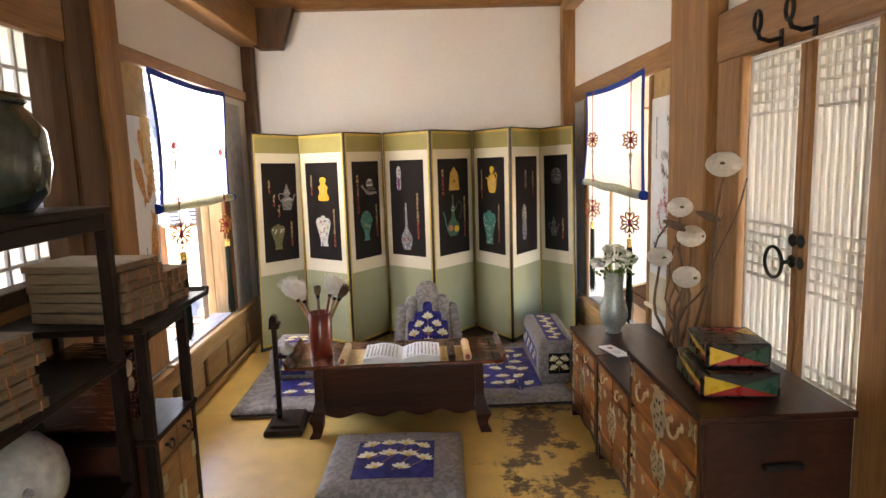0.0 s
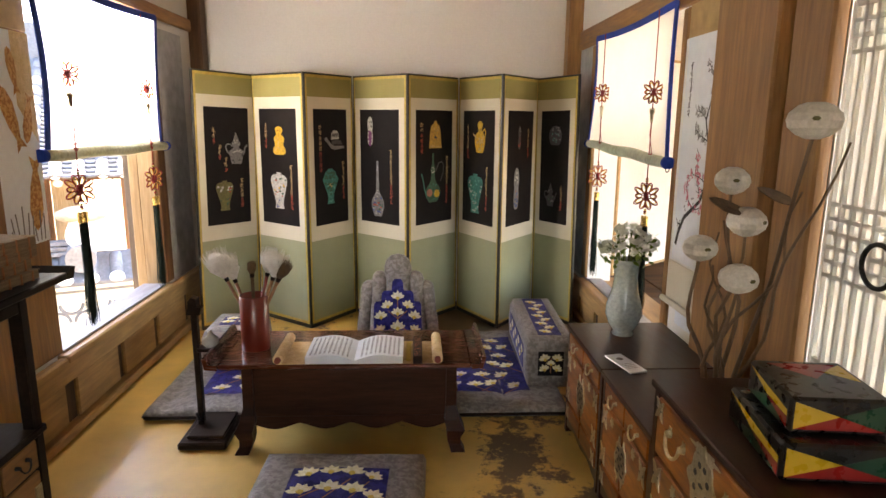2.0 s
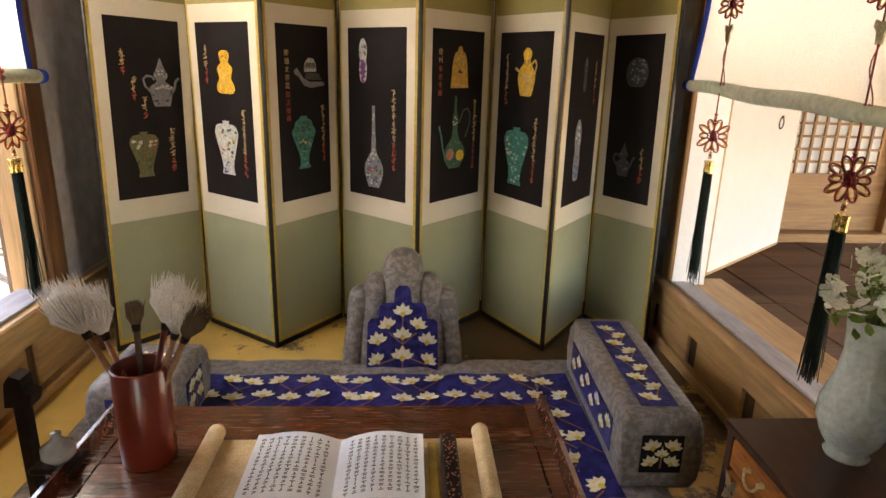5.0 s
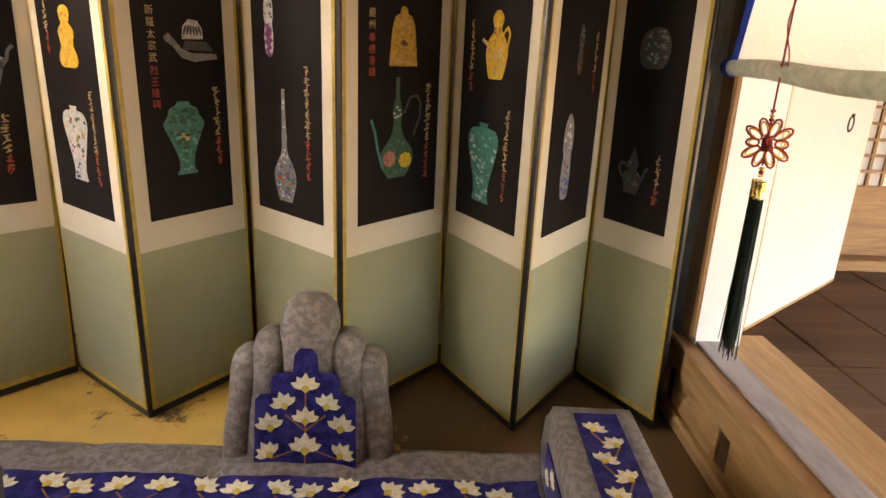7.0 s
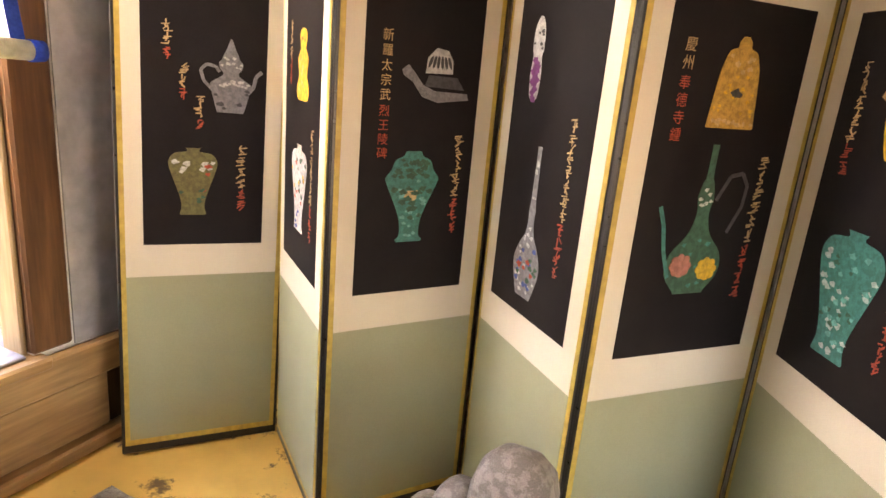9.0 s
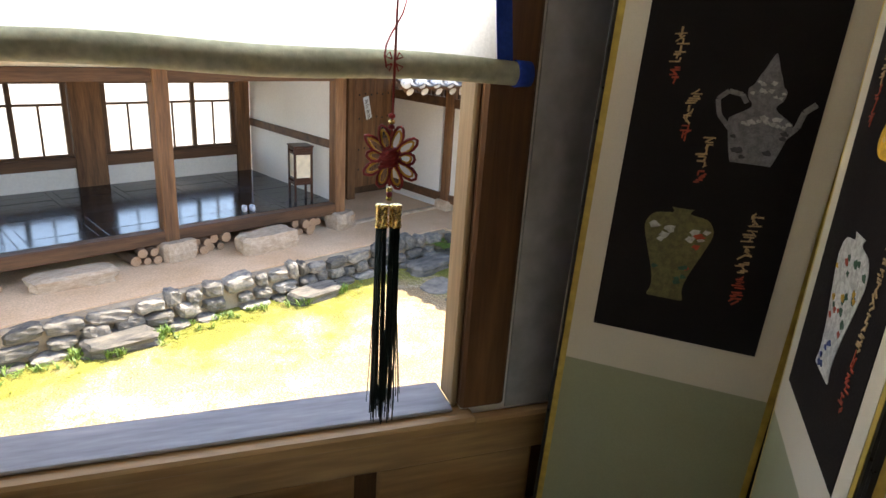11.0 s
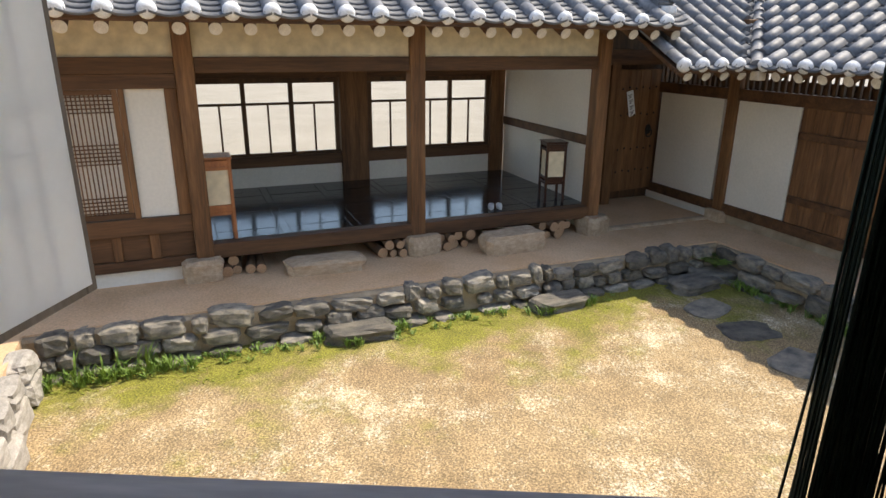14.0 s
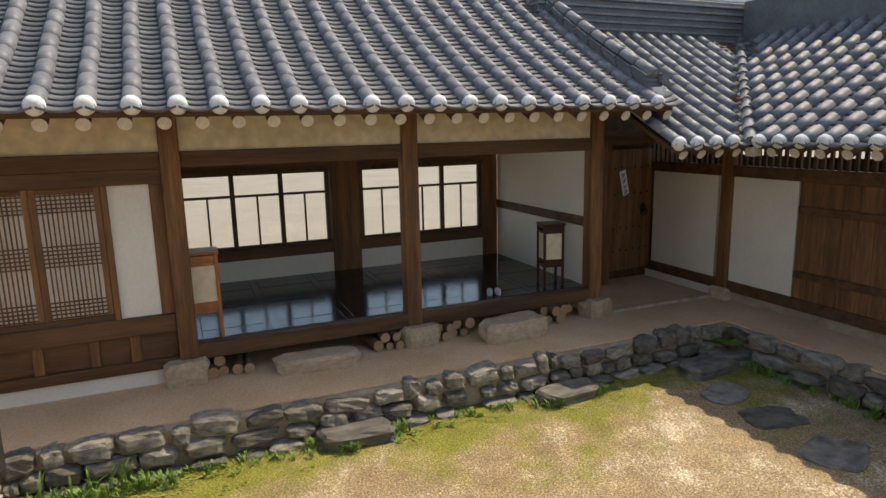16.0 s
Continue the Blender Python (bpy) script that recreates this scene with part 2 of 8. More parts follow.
M["floor_black"] = mat("dark_polished_boards", (0.007, 0.007, 0.008), (0.016, 0.015, 0.016), 9, 0.13, 0.02, (0.15, 1, 1), piece=0.35, spec=0.4)
M["rock"] = mat("grey_blue_rock", (0.10, 0.098, 0.095), (0.34, 0.30, 0.24), 3.2, 0.85, 0.9, piece=0.5, fine=18)
M["log_end"] = mat("brown_log_end", (0.30, 0.17, 0.09), (0.46, 0.30, 0.18), 5, 0.8, 0.2)
M["pale_sand"] = mat("pale_back_sand", (0.27, 0.235, 0.185), (0.33, 0.29, 0.235), 0.5, 0.95, 0.1, vary=0.3)
M["rock_pale"] = mat("pale_grey_stone", (0.27, 0.25, 0.225), (0.46, 0.425, 0.38), 6, 0.85, 0.5, piece=0.12)
M["rock_tan"] = mat("tan_granite", (0.38, 0.275, 0.18), (0.54, 0.42, 0.30), 9, 0.85, 0.5, piece=0.1)
M["mortar"] = mat("lime_mortar", (0.28, 0.215, 0.14), (0.44, 0.36, 0.26), 4, 0.9, 0.9, fine=25)
M["earth"] = mat("beaten_earth", (0.60, 0.385, 0.22), (0.70, 0.485, 0.305), 1.4, 0.95, 0.35, fine=30)
M["lantern_red"] = mat("orange_lantern_wood", (0.26, 0.085, 0.028), (0.40, 0.15, 0.055), 14, 0.45, 0.06, (1, 1, 0.2))
M["shoe"] = mat("white_rubber_shoe", (0.60, 0.61, 0.63), (0.70, 0.71, 0.73), 8, 0.4, 0.0)
M["sill_stone"] = mat("worn_grey_sill", (0.30, 0.29, 0.30), (0.46, 0.44, 0.44), 6, 0.6, 0.1, (1, 0.15, 1))
M["pale_wood"] = mat("pale_weathered_wood", (0.30, 0.205, 0.11), (0.46, 0.34, 0.20), 8, 0.6, 0.15, (1, 1, 0.08), spec=0.2)
M["grey_wood"] = mat("grey_weathered_wood", (0.10, 0.078, 0.06), (0.19, 0.155, 0.125), 8, 0.65, 0.2, (1, 1, 0.1), spec=0.2)
M["door_white"] = glow_through(mat("white_papered_bar", (0.70, 0.71, 0.72), (0.76, 0.77, 0.78), 5, 0.8, 0.03, vary=0.15), 0.35)
M["grey_paper"] = mat("grey_wall_paper", (0.40, 0.41, 0.43), (0.48, 0.49, 0.50), 2, 0.85, 0.05)
M["pink"] = mat("pink_blossom_ink", (0.52, 0.10, 0.18), (0.66, 0.22, 0.30), 30, 0.8, 0.0)
M["carp"] = mat("ochre_carp_ink", (0.36, 0.16, 0.05), (0.58, 0.34, 0.14), 70, 0.8, 0.0, spread=0.06)
for n, c in (("ink_white", (0.50, 0.50, 0.48)), ("ink_grey", (0.20, 0.20, 0.21)), ("ink_dim", (0.055, 0.055, 0.06)), ("ink_jade", (0.12, 0.38, 0.34)), ("ink_bell", (0.46, 0.28, 0.06)), ("ink_gold", (0.62, 0.36, 0.03)), ("ink_tan", (0.52, 0.36, 0.17)), ("ink_red", (0.42, 0.055, 0.02)), ("ink_teal", (0.03, 0.20, 0.17)), ("ink_green", (0.03, 0.10, 0.06)), ("ink_olive", (0.13, 0.12, 0.04)), ("ink_violet", (0.20, 0.04, 0.20)), ("ink_blue", (0.04, 0.08, 0.28)), ("ink_pink", (0.42, 0.16, 0.12))):
    M[n] = mat(n, tuple(v * 0.7 for v in c), tuple(min(v * 1.1, 0.8) for v in c), 90, 0.6, 0.0, spread=0.1)


def floor_paper():
    """Yellow oiled floor paper, worn through to dark in large ragged stains on one side."""
    m = mat("oiled_floor_paper", (0.66, 0.425, 0.11), (0.75, 0.51, 0.155), 0.8, 0.42, 0.04, coat=0.08, vary=0.6)
    nt = m.node_tree
    bs = nt.nodes["Principled BSDF"]
    old = bs.inputs["Base Color"].links[0].from_socket
    tc = nt.nodes.new("ShaderNodeTexCoord")
    n = nt.nodes.new("ShaderNodeTexNoise")
    n.inputs["Scale"].default_value, n.inputs["Detail"].default_value, n.inputs["Roughness"].default_value = 4.0, 11, 0.74
    nt.links.new(tc.outputs["Object"], n.inputs["Vector"])
    sep = nt.nodes.new("ShaderNodeSeparateXYZ")
    nt.links.new(tc.outputs["Object"], sep.inputs[0])
    side = nt.nodes.new("ShaderNodeMapRange")
    side.inputs["From Min"].default_value, side.inputs["From Max"].default_value = -0.05, 0.45
    side.inputs["To Min"].default_value, side.inputs["To Max"].default_value = -0.20, 0.03
    nt.links.new(sep.outputs["X"], side.inputs["Value"])
    back = nt.nodes.new("ShaderNodeMapRange")
    back.inputs["From Min"].default_value, back.inputs["From Max"].default_value = 4.6, 5.2
    back.inputs["To Min"].default_value, back.inputs["To Max"].default_value = 0.0, 0.165
    nt.links.new(sep.outputs["Y"], back.inputs["Value"])
    a = nt.nodes.new("ShaderNodeMath")
    nt.links.new(n.outputs["Fac"], a.inputs[0])
    nt.links.new(side.outputs[0], a.inputs[1])
    a2 = nt.nodes.new("ShaderNodeMath")
    nt.links.new(a.outputs[0], a2.inputs[0])
    nt.links.new(back.outputs[0], a2.inputs[1])
    r = nt.nodes.new("ShaderNodeMapRange")
    r.inputs["From Min"].default_value, r.inputs["From Max"].default_value = 0.515, 0.565
    nt.links.new(a2.outputs[0], r.inputs["Value"])
    mx = nt.nodes.new("ShaderNodeMix")
    mx.data_type = "RGBA"
    mx.inputs["B"].default_value = (0.13, 0.076, 0.034, 1)
    nt.links.new(r.outputs[0], mx.inputs["Factor"])
    nt.links.new(old, mx.inputs["A"])
    nt.links.new(mx.outputs["Result"], bs.inputs["Base Color"])
    return m


M["floor"] = floor_paper()


def yard_sand():
    """Pale gravelly sand with moss in patches and bright bare sand."""
    m = mat("yard_sand", (0.30, 0.205, 0.105), (0.40, 0.295, 0.165), 0.8, 0.95, 0.6, fine=70, vary=2.0)
    nt = m.node_tree
    bs = nt.nodes["Principled BSDF"]
    col = bs.inputs["Base Color"].links[0].from_socket
    tc = nt.nodes.new("ShaderNodeTexCoord")
    sp = nt.nodes.new("ShaderNodeTexNoise")
    sp.inputs["Scale"].default_value, sp.inputs["Detail"].default_value, sp.inputs["Roughness"].default_value = 30.0, 5, 0.75
    nt.links.new(tc.outputs["Object"], sp.inputs["Vector"])
    foot = nt.nodes.new("ShaderNodeVectorMath")
    foot.operation = "DOT_PRODUCT"
    foot.inputs[1].default_value = (-0.9063, -0.4226, 0)
    nt.links.new(tc.outputs["Object"], foot.inputs[0])
    near = nt.nodes.new("ShaderNodeMapRange")
    near.inputs["From Min"].default_value, near.inputs["From Max"].default_value = 3.6, 5.3
    near.inputs["To Min"].default_value, near.inputs["To Max"].default_value = -0.06, 0.20
    nt.links.new(foot.outputs["Value"], near.inputs["Value"])
    # bare sand breaks up into specks; moss thickens towards the foot of the stones
    for scale, lo, hi, c, off, mixin, share in ((1.6, 0.55, 0.66, (0.58, 0.49, 0.35, 1), 0.0, sp.outputs["Fac"], 0.9), (0.9, 0.50, 0.66, (0.20, 0.19, 0.028, 1), 7.0, near.outputs[0], 1.0)):
        n = nt.nodes.new("ShaderNodeTexNoise")
        n.inputs["Scale"].default_value, n.inputs["Detail"].default_value, n.inputs["Roughness"].default_value = scale, 12, 0.72
        v = nt.nodes.new("ShaderNodeVectorMath")
        v.inputs[1].default_value = (off, off, 0)
        nt.links.new(tc.outputs["Object"], v.inputs[0])
        nt.links.new(v.outputs[0], n.inputs["Vector"])
        a = nt.nodes.new("ShaderNodeMath")
        a.operation = "MULTIPLY_ADD"
        a.inputs[1].default_value = share
        nt.links.new(mixin, a.inputs[0])
        nt.links.new(n.outputs["Fac"], a.inputs[2])
        r = nt.nodes.new("ShaderNodeMapRange")
        base = 0.45 if share < 1 else 0.0
        r.inputs["From Min"].default_value, r.inputs["From Max"].default_value = lo + base, hi + base
        nt.links.new(a.outputs[0], r.inputs["Value"])
        mx = nt.nodes.new("ShaderNodeMix")
        mx.data_type = "RGBA"
        mx.inputs["B"].default_value = c
        nt.links.new(r.outputs[0], mx.inputs["Factor"])
        nt.links.new(col, mx.inputs["A"])
        col = mx.outputs["Result"]
    # gravel grains, pale and dark, at two sizes, and broad lighter and darker patches
    for scale, lo, hi, dark, light in ((55.0, 0.36, 0.66, 0.58, 1.42), (150.0, 0.30, 0.70, 0.66, 1.34), (3.5, 0.30, 0.70, 0.84, 1.12)):
        n = nt.nodes.new("ShaderNodeTexNoise")
        n.inputs["Scale"].default_value, n.inputs["Detail"].default_value = scale, 2
        nt.links.new(tc.outputs["Object"], n.inputs["Vector"])
        r = nt.nodes.new("ShaderNodeMapRange")
        r.inputs["From Min"].default_value, r.inputs["From Max"].default_value = lo, hi
        r.inputs["To Min"].default_value, r.inputs["To Max"].default_value = dark, light
        nt.links.new(n.outputs["Fac"], r.inputs["Value"])
        sc = nt.nodes.new("ShaderNodeVectorMath")
        sc.operation = "SCALE"
        nt.links.new(col, sc.inputs[0])
        nt.links.new(r.outputs[0], sc.inputs["Scale"])
        col = sc.outputs[0]
    nt.links.new(col, bs.inputs["Base Color"])
    return m


M["yard"] = yard_sand()
gl = bpy.data.materials.new("window_glass")
gl.use_nodes = True
gb = gl.node_tree.nodes["Principled BSDF"]
gb.inputs["Base Color"].default_value = (0.96, 0.97, 0.96, 1)
gb.inputs["Transmission Weight"].default_value, gb.inputs["Roughness"].default_value, gb.inputs["IOR"].default_value = 1.0, 0.02, 1.1
M["glass"] = gl
M["moss"] = mat("yellow_moss", (0.17, 0.19, 0.02), (0.30, 0.30, 0.05), 5, 0.95, 0.6, fine=20)

# ---------- mesh tools ----------


def box(bm, x0, x1, y0, y1, z0, z1, bev=0.004, m=None):
    """A box with chamfered edges."""
    b = bmesh.new()
    bmesh.ops.create_cube(b, size=1)
    sx, sy, sz = abs(x1 - x0), abs(y1 - y0), abs(z1 - z0)
    bmesh.ops.scale(b, vec=(sx, sy, sz), verts=b.verts)
    bv = min(bev, 0.3 * min(sx, sy, sz))
    if bv > 0:
        bmesh.ops.bevel(b, geom=b.edges, offset=bv, segments=1, affect="EDGES")
    bmesh.ops.translate(b, vec=((x0 + x1) / 2, (y0 + y1) / 2, (z0 + z1) / 2), verts=b.verts)
    if m is not None:
        bmesh.ops.transform(b, matrix=m, verts=b.verts)
    me = bpy.data.meshes.new("t")
    b.to_mesh(me)
    b.free()
    bm.from_mesh(me)
    bpy.data.meshes.remove(me)
    return bm


def rod(bm, p, q, r0, r1=None, n=10, caps=True):
    """A tapered round bar from p to q."""
    r1 = r0 if r1 is None else r1
    p, q = Vector(p), Vector(q)
    d = (q - p).normalized()
    a = d.orthogonal().normalized()
    c = d.cross(a)
    rings = []
    for o, r in ((p, r0), (q, r1)):
        rings.append([bm.verts.new(o + r * (math.cos(2 * math.pi * i / n) * a + math.sin(2 * math.pi * i / n) * c)) for i in range(n)])
    for i in range(n):
        j = (i + 1) % n
        f = bm.faces.new((rings[0][i], rings[0][j], rings[1][j], rings[1][i]))
        f.smooth = True
    if caps:
        bm.faces.new(rings[0][::-1])
        bm.faces.new(rings[1])
    return bm


def tube(bm, pts, r, n=6, taper=None, closed=False):
    """A round cord through points."""
    pts = [Vector(p) for p in pts]
    k = len(pts)
    rings = []
    prev = None
    for i, p in enumerate(pts):
        d = (pts[(i + 1) % k] - pts[i - 1]) if closed else (pts[min(i + 1, k - 1)] - pts[max(i - 1, 0)])
        d = d.normalized() if d.length > 1e-9 else Vector((0, 0, 1))
        a = d.orthogonal().normalized() if prev is None else (prev - d * prev.dot(d)).normalized()
        prev = a
        c = d.cross(a)
        rr = r * (taper[i] if taper else 1)
        rings.append([bm.verts.new(p + rr * (math.cos(2 * math.pi * j / n) * a + math.sin(2 * math.pi * j / n) * c)) for j in range(n)])
    for i in range(k if closed else k - 1):
        A, B = rings[i], rings[(i + 1) % k]
        for j in range(n):
            f = bm.faces.new((A[j], A[(j + 1) % n], B[(j + 1) % n], B[j]))
            f.smooth = True
    if not closed:
        bm.faces.new(rings[0][::-1])
        bm.faces.new(rings[-1])
    return bm


def lathe(bm, prof, n=32, c=(0, 0, 0)):
    """A turned body from (radius, height) pairs."""
    rings = []
    for r, z in prof:
        if r < 1e-5:
            rings.append([bm.verts.new((c[0], c[1], c[2] + z))])
        else:
            rings.append([bm.verts.new((c[0] + r * math.cos(2 * math.pi * i / n), c[1] + r * math.sin(2 * math.pi * i / n), c[2] + z)) for i in range(n)])
    for A, B in zip(rings, rings[1:]):
        for i in range(n):
            j = (i + 1) % n
            if len(A) == 1 and len(B) > 1:
                f = bm.faces.new((A[0], B[j], B[i]))
            elif len(B) == 1 and len(A) > 1:
                f = bm.faces.new((A[i], A[j], B[0]))
            elif len(A) > 1:
                f = bm.faces.new((A[i], A[j], B[j], B[i]))
            else:
                continue
            f.smooth = True
    return bm


def plate(bm, outline, m, t=0.002):
    """A thin solid cut to an outline of (x, y), laid by the pose m."""
    top = [bm.verts.new(m @ Vector((x, y, t))) for x, y in outline]
    bot = [bm.verts.new(m @ Vector((x, y, 0))) for x, y in outline]
    bm.faces.new(top)
    bm.faces.new(bot[::-1])
    k = len(top)
    for i in range(k):
        j = (i + 1) % k
        bm.faces.new((bot[i], bot[j], top[j], top[i]))
    return bm


def disc(rx, ry, n=12, cx=0.0, cy=0.0, turn=0.0):
    """Outline of an ellipse."""
    o = []
    for i in range(n):
        a = 2 * math.pi * i / n
        x, y = rx * math.cos(a), ry * math.sin(a)
        o.append((cx + x * math.cos(turn) - y * math.sin(turn), cy + x * math.sin(turn) + y * math.cos(turn)))
    return o


def link(name, bm, material, parent=None, label=""):
    me = bpy.data.meshes.new(name)
    bmesh.ops.recalc_face_normals(bm, faces=bm.faces)
    bm.to_mesh(me)
    bm.free()
    me.materials.append(material)
    ob = new(name, me)
    if parent is not None:
        ob.parent = parent
    if label:
        ob["label"] = label
    return ob


def part(name, bm, material, parent, label=""):
    return link(name, bm, material, parent, label)


def parts(name, bm, material, parent, label=""):
    """One object for each separate piece of bm."""
    me = bpy.data.meshes.new("t")
    bm.to_mesh(me)
    bm.free()
    seen, todo = {}, [list() for v in me.vertices]
    for e in me.edges:
        a, b = e.vertices
        todo[a].append(b)
        todo[b].append(a)
    for v in range(len(me.vertices)):
        if v in seen:
            continue
        heap, isle = [v], []
        seen[v] = True
        while heap:
            q = heap.pop()
            isle.append(q)
            for w in todo[q]:
                if w not in seen:
                    seen[w] = True
                    heap.append(w)
        inside = {q: k for k, q in enumerate(isle)}
        one = B()
        vs = [one.verts.new(me.vertices[q].co) for q in isle]
        for f in me.polygons:
            if f.vertices[0] in inside:
                one.faces.new([vs[inside[q]] for q in f.vertices]).smooth = f.use_smooth
        link(name, one, material, parent, label)
    bpy.data.meshes.remove(me)


def thing(name, label, category, m=None, group="", kind=""):
    ob = new(name)
    ob.empty_display_size = 0.1
    if m is not None:
        ob.matrix_basis = m
    return tagged(ob, label, category, group, kind)


def solid(name, bm, material, label, category="", kind="structure"):
    return tagged(link(name, bm, material), label, category, "", kind)


def B():
    return bmesh.new()


def piece(name, me, parent, m):
    ob = new(name, me)
    ob.parent = parent
    ob.matrix_basis = m
    return ob


def mesh_of(name, bm, material):
    bmesh.ops.recalc_face_normals(bm, faces=bm.faces)
    me = bpy.data.meshes.new(name)
    bm.to_mesh(me)
    bm.free()
    me.materials.append(material)
    return me


# ---------- the room ----------
LX, RX, BY, FY, CEIL = -1.40, 1.37, 5.95, -1.7, 2.74
solid("floor", box(B(), LX - 0.2, RX + 0.2, FY, BY + 0.15, -0.2, 0.0, 0), M["floor"], "yellow oiled paper floor, stained dark in patches", "floor")
solid("ceiling", box(B(), LX - 0.25, RX + 0.25, FY - 0.2, BY + 0.2, CEIL + 0.14, CEIL + 0.3, 0), M["pine_x"], "brown timber ceiling boards", "ceiling")
bm = B()
box(bm, LX - 0.2, RX + 0.2, BY, BY + 0.15, 0, CEIL + 0.14, 0)
solid("wall_north", bm, M["plaster"], "plain white plastered end wall", "wall")
# unseen wall closing the room; its added doorway is narrow to limit front light
bm = B()
for x0, x1, z0, z1 in ((LX - 0.2, -0.42, 0, CEIL + 0.14), (0.42, RX + 0.2, 0, CEIL + 0.14), (-0.42, 0.42, 2.05, CEIL + 0.14)):
    box(bm, x0, x1, FY - 0.15, FY, z0, z1, 0)
solid("wall_south", bm, M["plaster"], "unseen white plastered wall with an added doorway", "wall")
# left wall: plaster above the rail, window opening below it
WY0, WY1, WZ0, WZ1 = 3.88, 5.085, 0.375, 2.0
bm = B()
for y0, y1, z0, z1 in ((FY, BY, 2.06, CEIL + 0.14), (FY, 1.9, 0.0, 2.06), (1.9, 3.06, 0.0, 1.05), (1.9, 3.06, 2.0, 2.06), (3.06, WY0, 0.0, 2.06), (WY0, WY1, 0, WZ0 - 0.04), (WY0, WY1, WZ1, 2.06), (WY1, BY, 0, 2.06)):
    box(bm, LX - 0.09, LX, y0, y1, z0, z1, 0)
solid("wall_west", bm, M["plaster"], "white plaster wall between brown timbers", "wall")
# right wall: window, then paper doors
RY0, RY1, RZ0, RZ1 = 4.02, 5.36, 0.32, 1.93
DY0, DY1, DZ0, DZ1 = 2.18, 2.93, 0.40, 1.815
bm = B()
for y0, y1, z0, z1 in ((FY, BY, 2.03, CEIL + 0.14), (FY, DY0, 0, 2.03), (DY0, DY1, 0, DZ0), (DY0, DY1, DZ1, 2.03), (DY1, RY0, 0, 2.03), (RY0, RY1, 0, RZ0 - 0.04), (RY0, RY1, RZ1, 2.03), (RY1, BY, 0, 2.03)):
    box(bm, RX, RX + 0.16, y0, y1, z0, z1, 0)
solid("wall_east", bm, M["plaster"], "white plaster wall between brown timbers", "wall")

# timbers of the room
def timber(name, x0, x1, y0, y1, z0, z1, material, label, bev=0.008):
    return solid(name, box(B(), x0, x1, y0, y1, z0, z1, bev), M[material], label, "timber")


timber("post_northwest", LX - 0.02, LX + 0.085, BY - 0.14, BY - 0.004, 0, 2.5, "post_dark", "dark brown squared corner post")
timber("post_northeast", RX - 0.10, RX + 0.02, BY - 0.13, BY - 0.004, 0, CEIL, "pine_z", "brown squared corner post")
timber("beam_north", LX, RX, BY - 0.10, BY - 0.004, CEIL - 0.02, CEIL + 0.135, "pine_x", "brown squared beam under the ceiling")
timber("beam_west", LX - 0.02, LX + 0.16, FY, BY - 0.105, 2.43, 2.72, "pine_y", "heavy brown beam along the wall")
timber("beam_east", RX - 0.10, RX + 0.02, FY, BY - 0.105, 2.66, 2.86, "pine_y", "brown beam along the wall")
timber("beam_cross", LX + 0.17, RX - 0.11, 3.28, 3.50, 2.56, 2.84, "pine_x", "heavy brown cross beam")
bm = B()
plate(bm, [(0, 0), (0.36, 0), (0.25, -0.32), (0.06, -0.32), (0, -0.28)], pose(LX + 0.1, BY - 0.10, CEIL - 0.02, 90, 0, 0), 0.10)
solid("bracket", bm, M["post_dark"], "dark carved timber bracket under the beam", "bracket")
timber("rail_west", LX - 0.004, LX + 0.025, 3.55, BY - 0.145, 1.99, 2.07, "pine_y", "brown timber rail above the window")
timber("rail_east", RX - 0.022, RX + 0.004, 3.56, BY - 0.135, 1.90, 2.03, "pine_y", "brown timber rail above the window")
# left wall post group and small window rail
timber("post_west", LX - 0.01, LX + 0.06, 3.335, 3.54, 0, 2.43, "pine_z", "thick brown post with a moulded edge")
timber("post_west_dark", LX - 0.01, LX + 0.045, 3.10, 3.33, 0, 2.43, "post_dark", "dark post beside the small window")
timber("rail_southwest", LX - 0.004, LX + 0.05, 0.2, 3.095, 1.98, 2.17, "pine_y", "broad brown rail over the small window")
# wainscot below the left window
timber("wainscot_rail", LX + 0.002, LX + 0.045, 3.55, BY - 0.145, 0.25, 0.365, "pine_pale", "knotty pine rail below the sill")
timber("baseboard_west", LX + 0.002, LX + 0.06, 3.55, BY - 0.145, 0.0, 0.05, "pine_pale", "pine base rail along the floor")
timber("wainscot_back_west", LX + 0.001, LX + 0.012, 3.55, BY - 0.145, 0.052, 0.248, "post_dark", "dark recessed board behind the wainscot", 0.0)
for i, (a, b) in enumerate(((3.55, 3.84), (3.93, 4.34), (4.40, 4.80), (4.86, 5.30), (5.36, 5.8))):
    timber("wainscot_panel_%d" % (i + 1), LX + 0.002, LX + 0.028, a, b, 0.052, 0.248, "pine_pale", "knotty pine wainscot board")
# window seat and jambs, left
timber("window_sill_west", LX - 0.04, LX + 0.05, WY0 - 0.03, WY1 + 0.03, WZ0 - 0.04, WZ0, "pine_pale", "worn brown timber window sill")
timber("sill_slab_west", LX - 0.13, LX + 0.01, WY0 + 0.01, WY1 - 0.025, WZ0 + 0.002, WZ0 + 0.012, "sill_stone", "pale worn sill board", 0.004)
timber("jamb_far_west", LX - 0.10, LX + 0.01, WY1 - 0.005, WY1 + 0.12, WZ0 + 0.003, 1.985, "out_wood_z", "brown window jamb")
timber("jamb_near_west", LX - 0.06, LX + 0.01, WY0 - 0.32, WY0 + 0.005, WZ0 + 0.003, 1.985, "pine_z", "brown window jamb")
timber("stop_far_west", LX - 0.19, LX - 0.125, WY1 + 0.035, WY1 + 0.085, WZ0 - 0.03, 2.0, "pale_wood", "weathered outer window post")
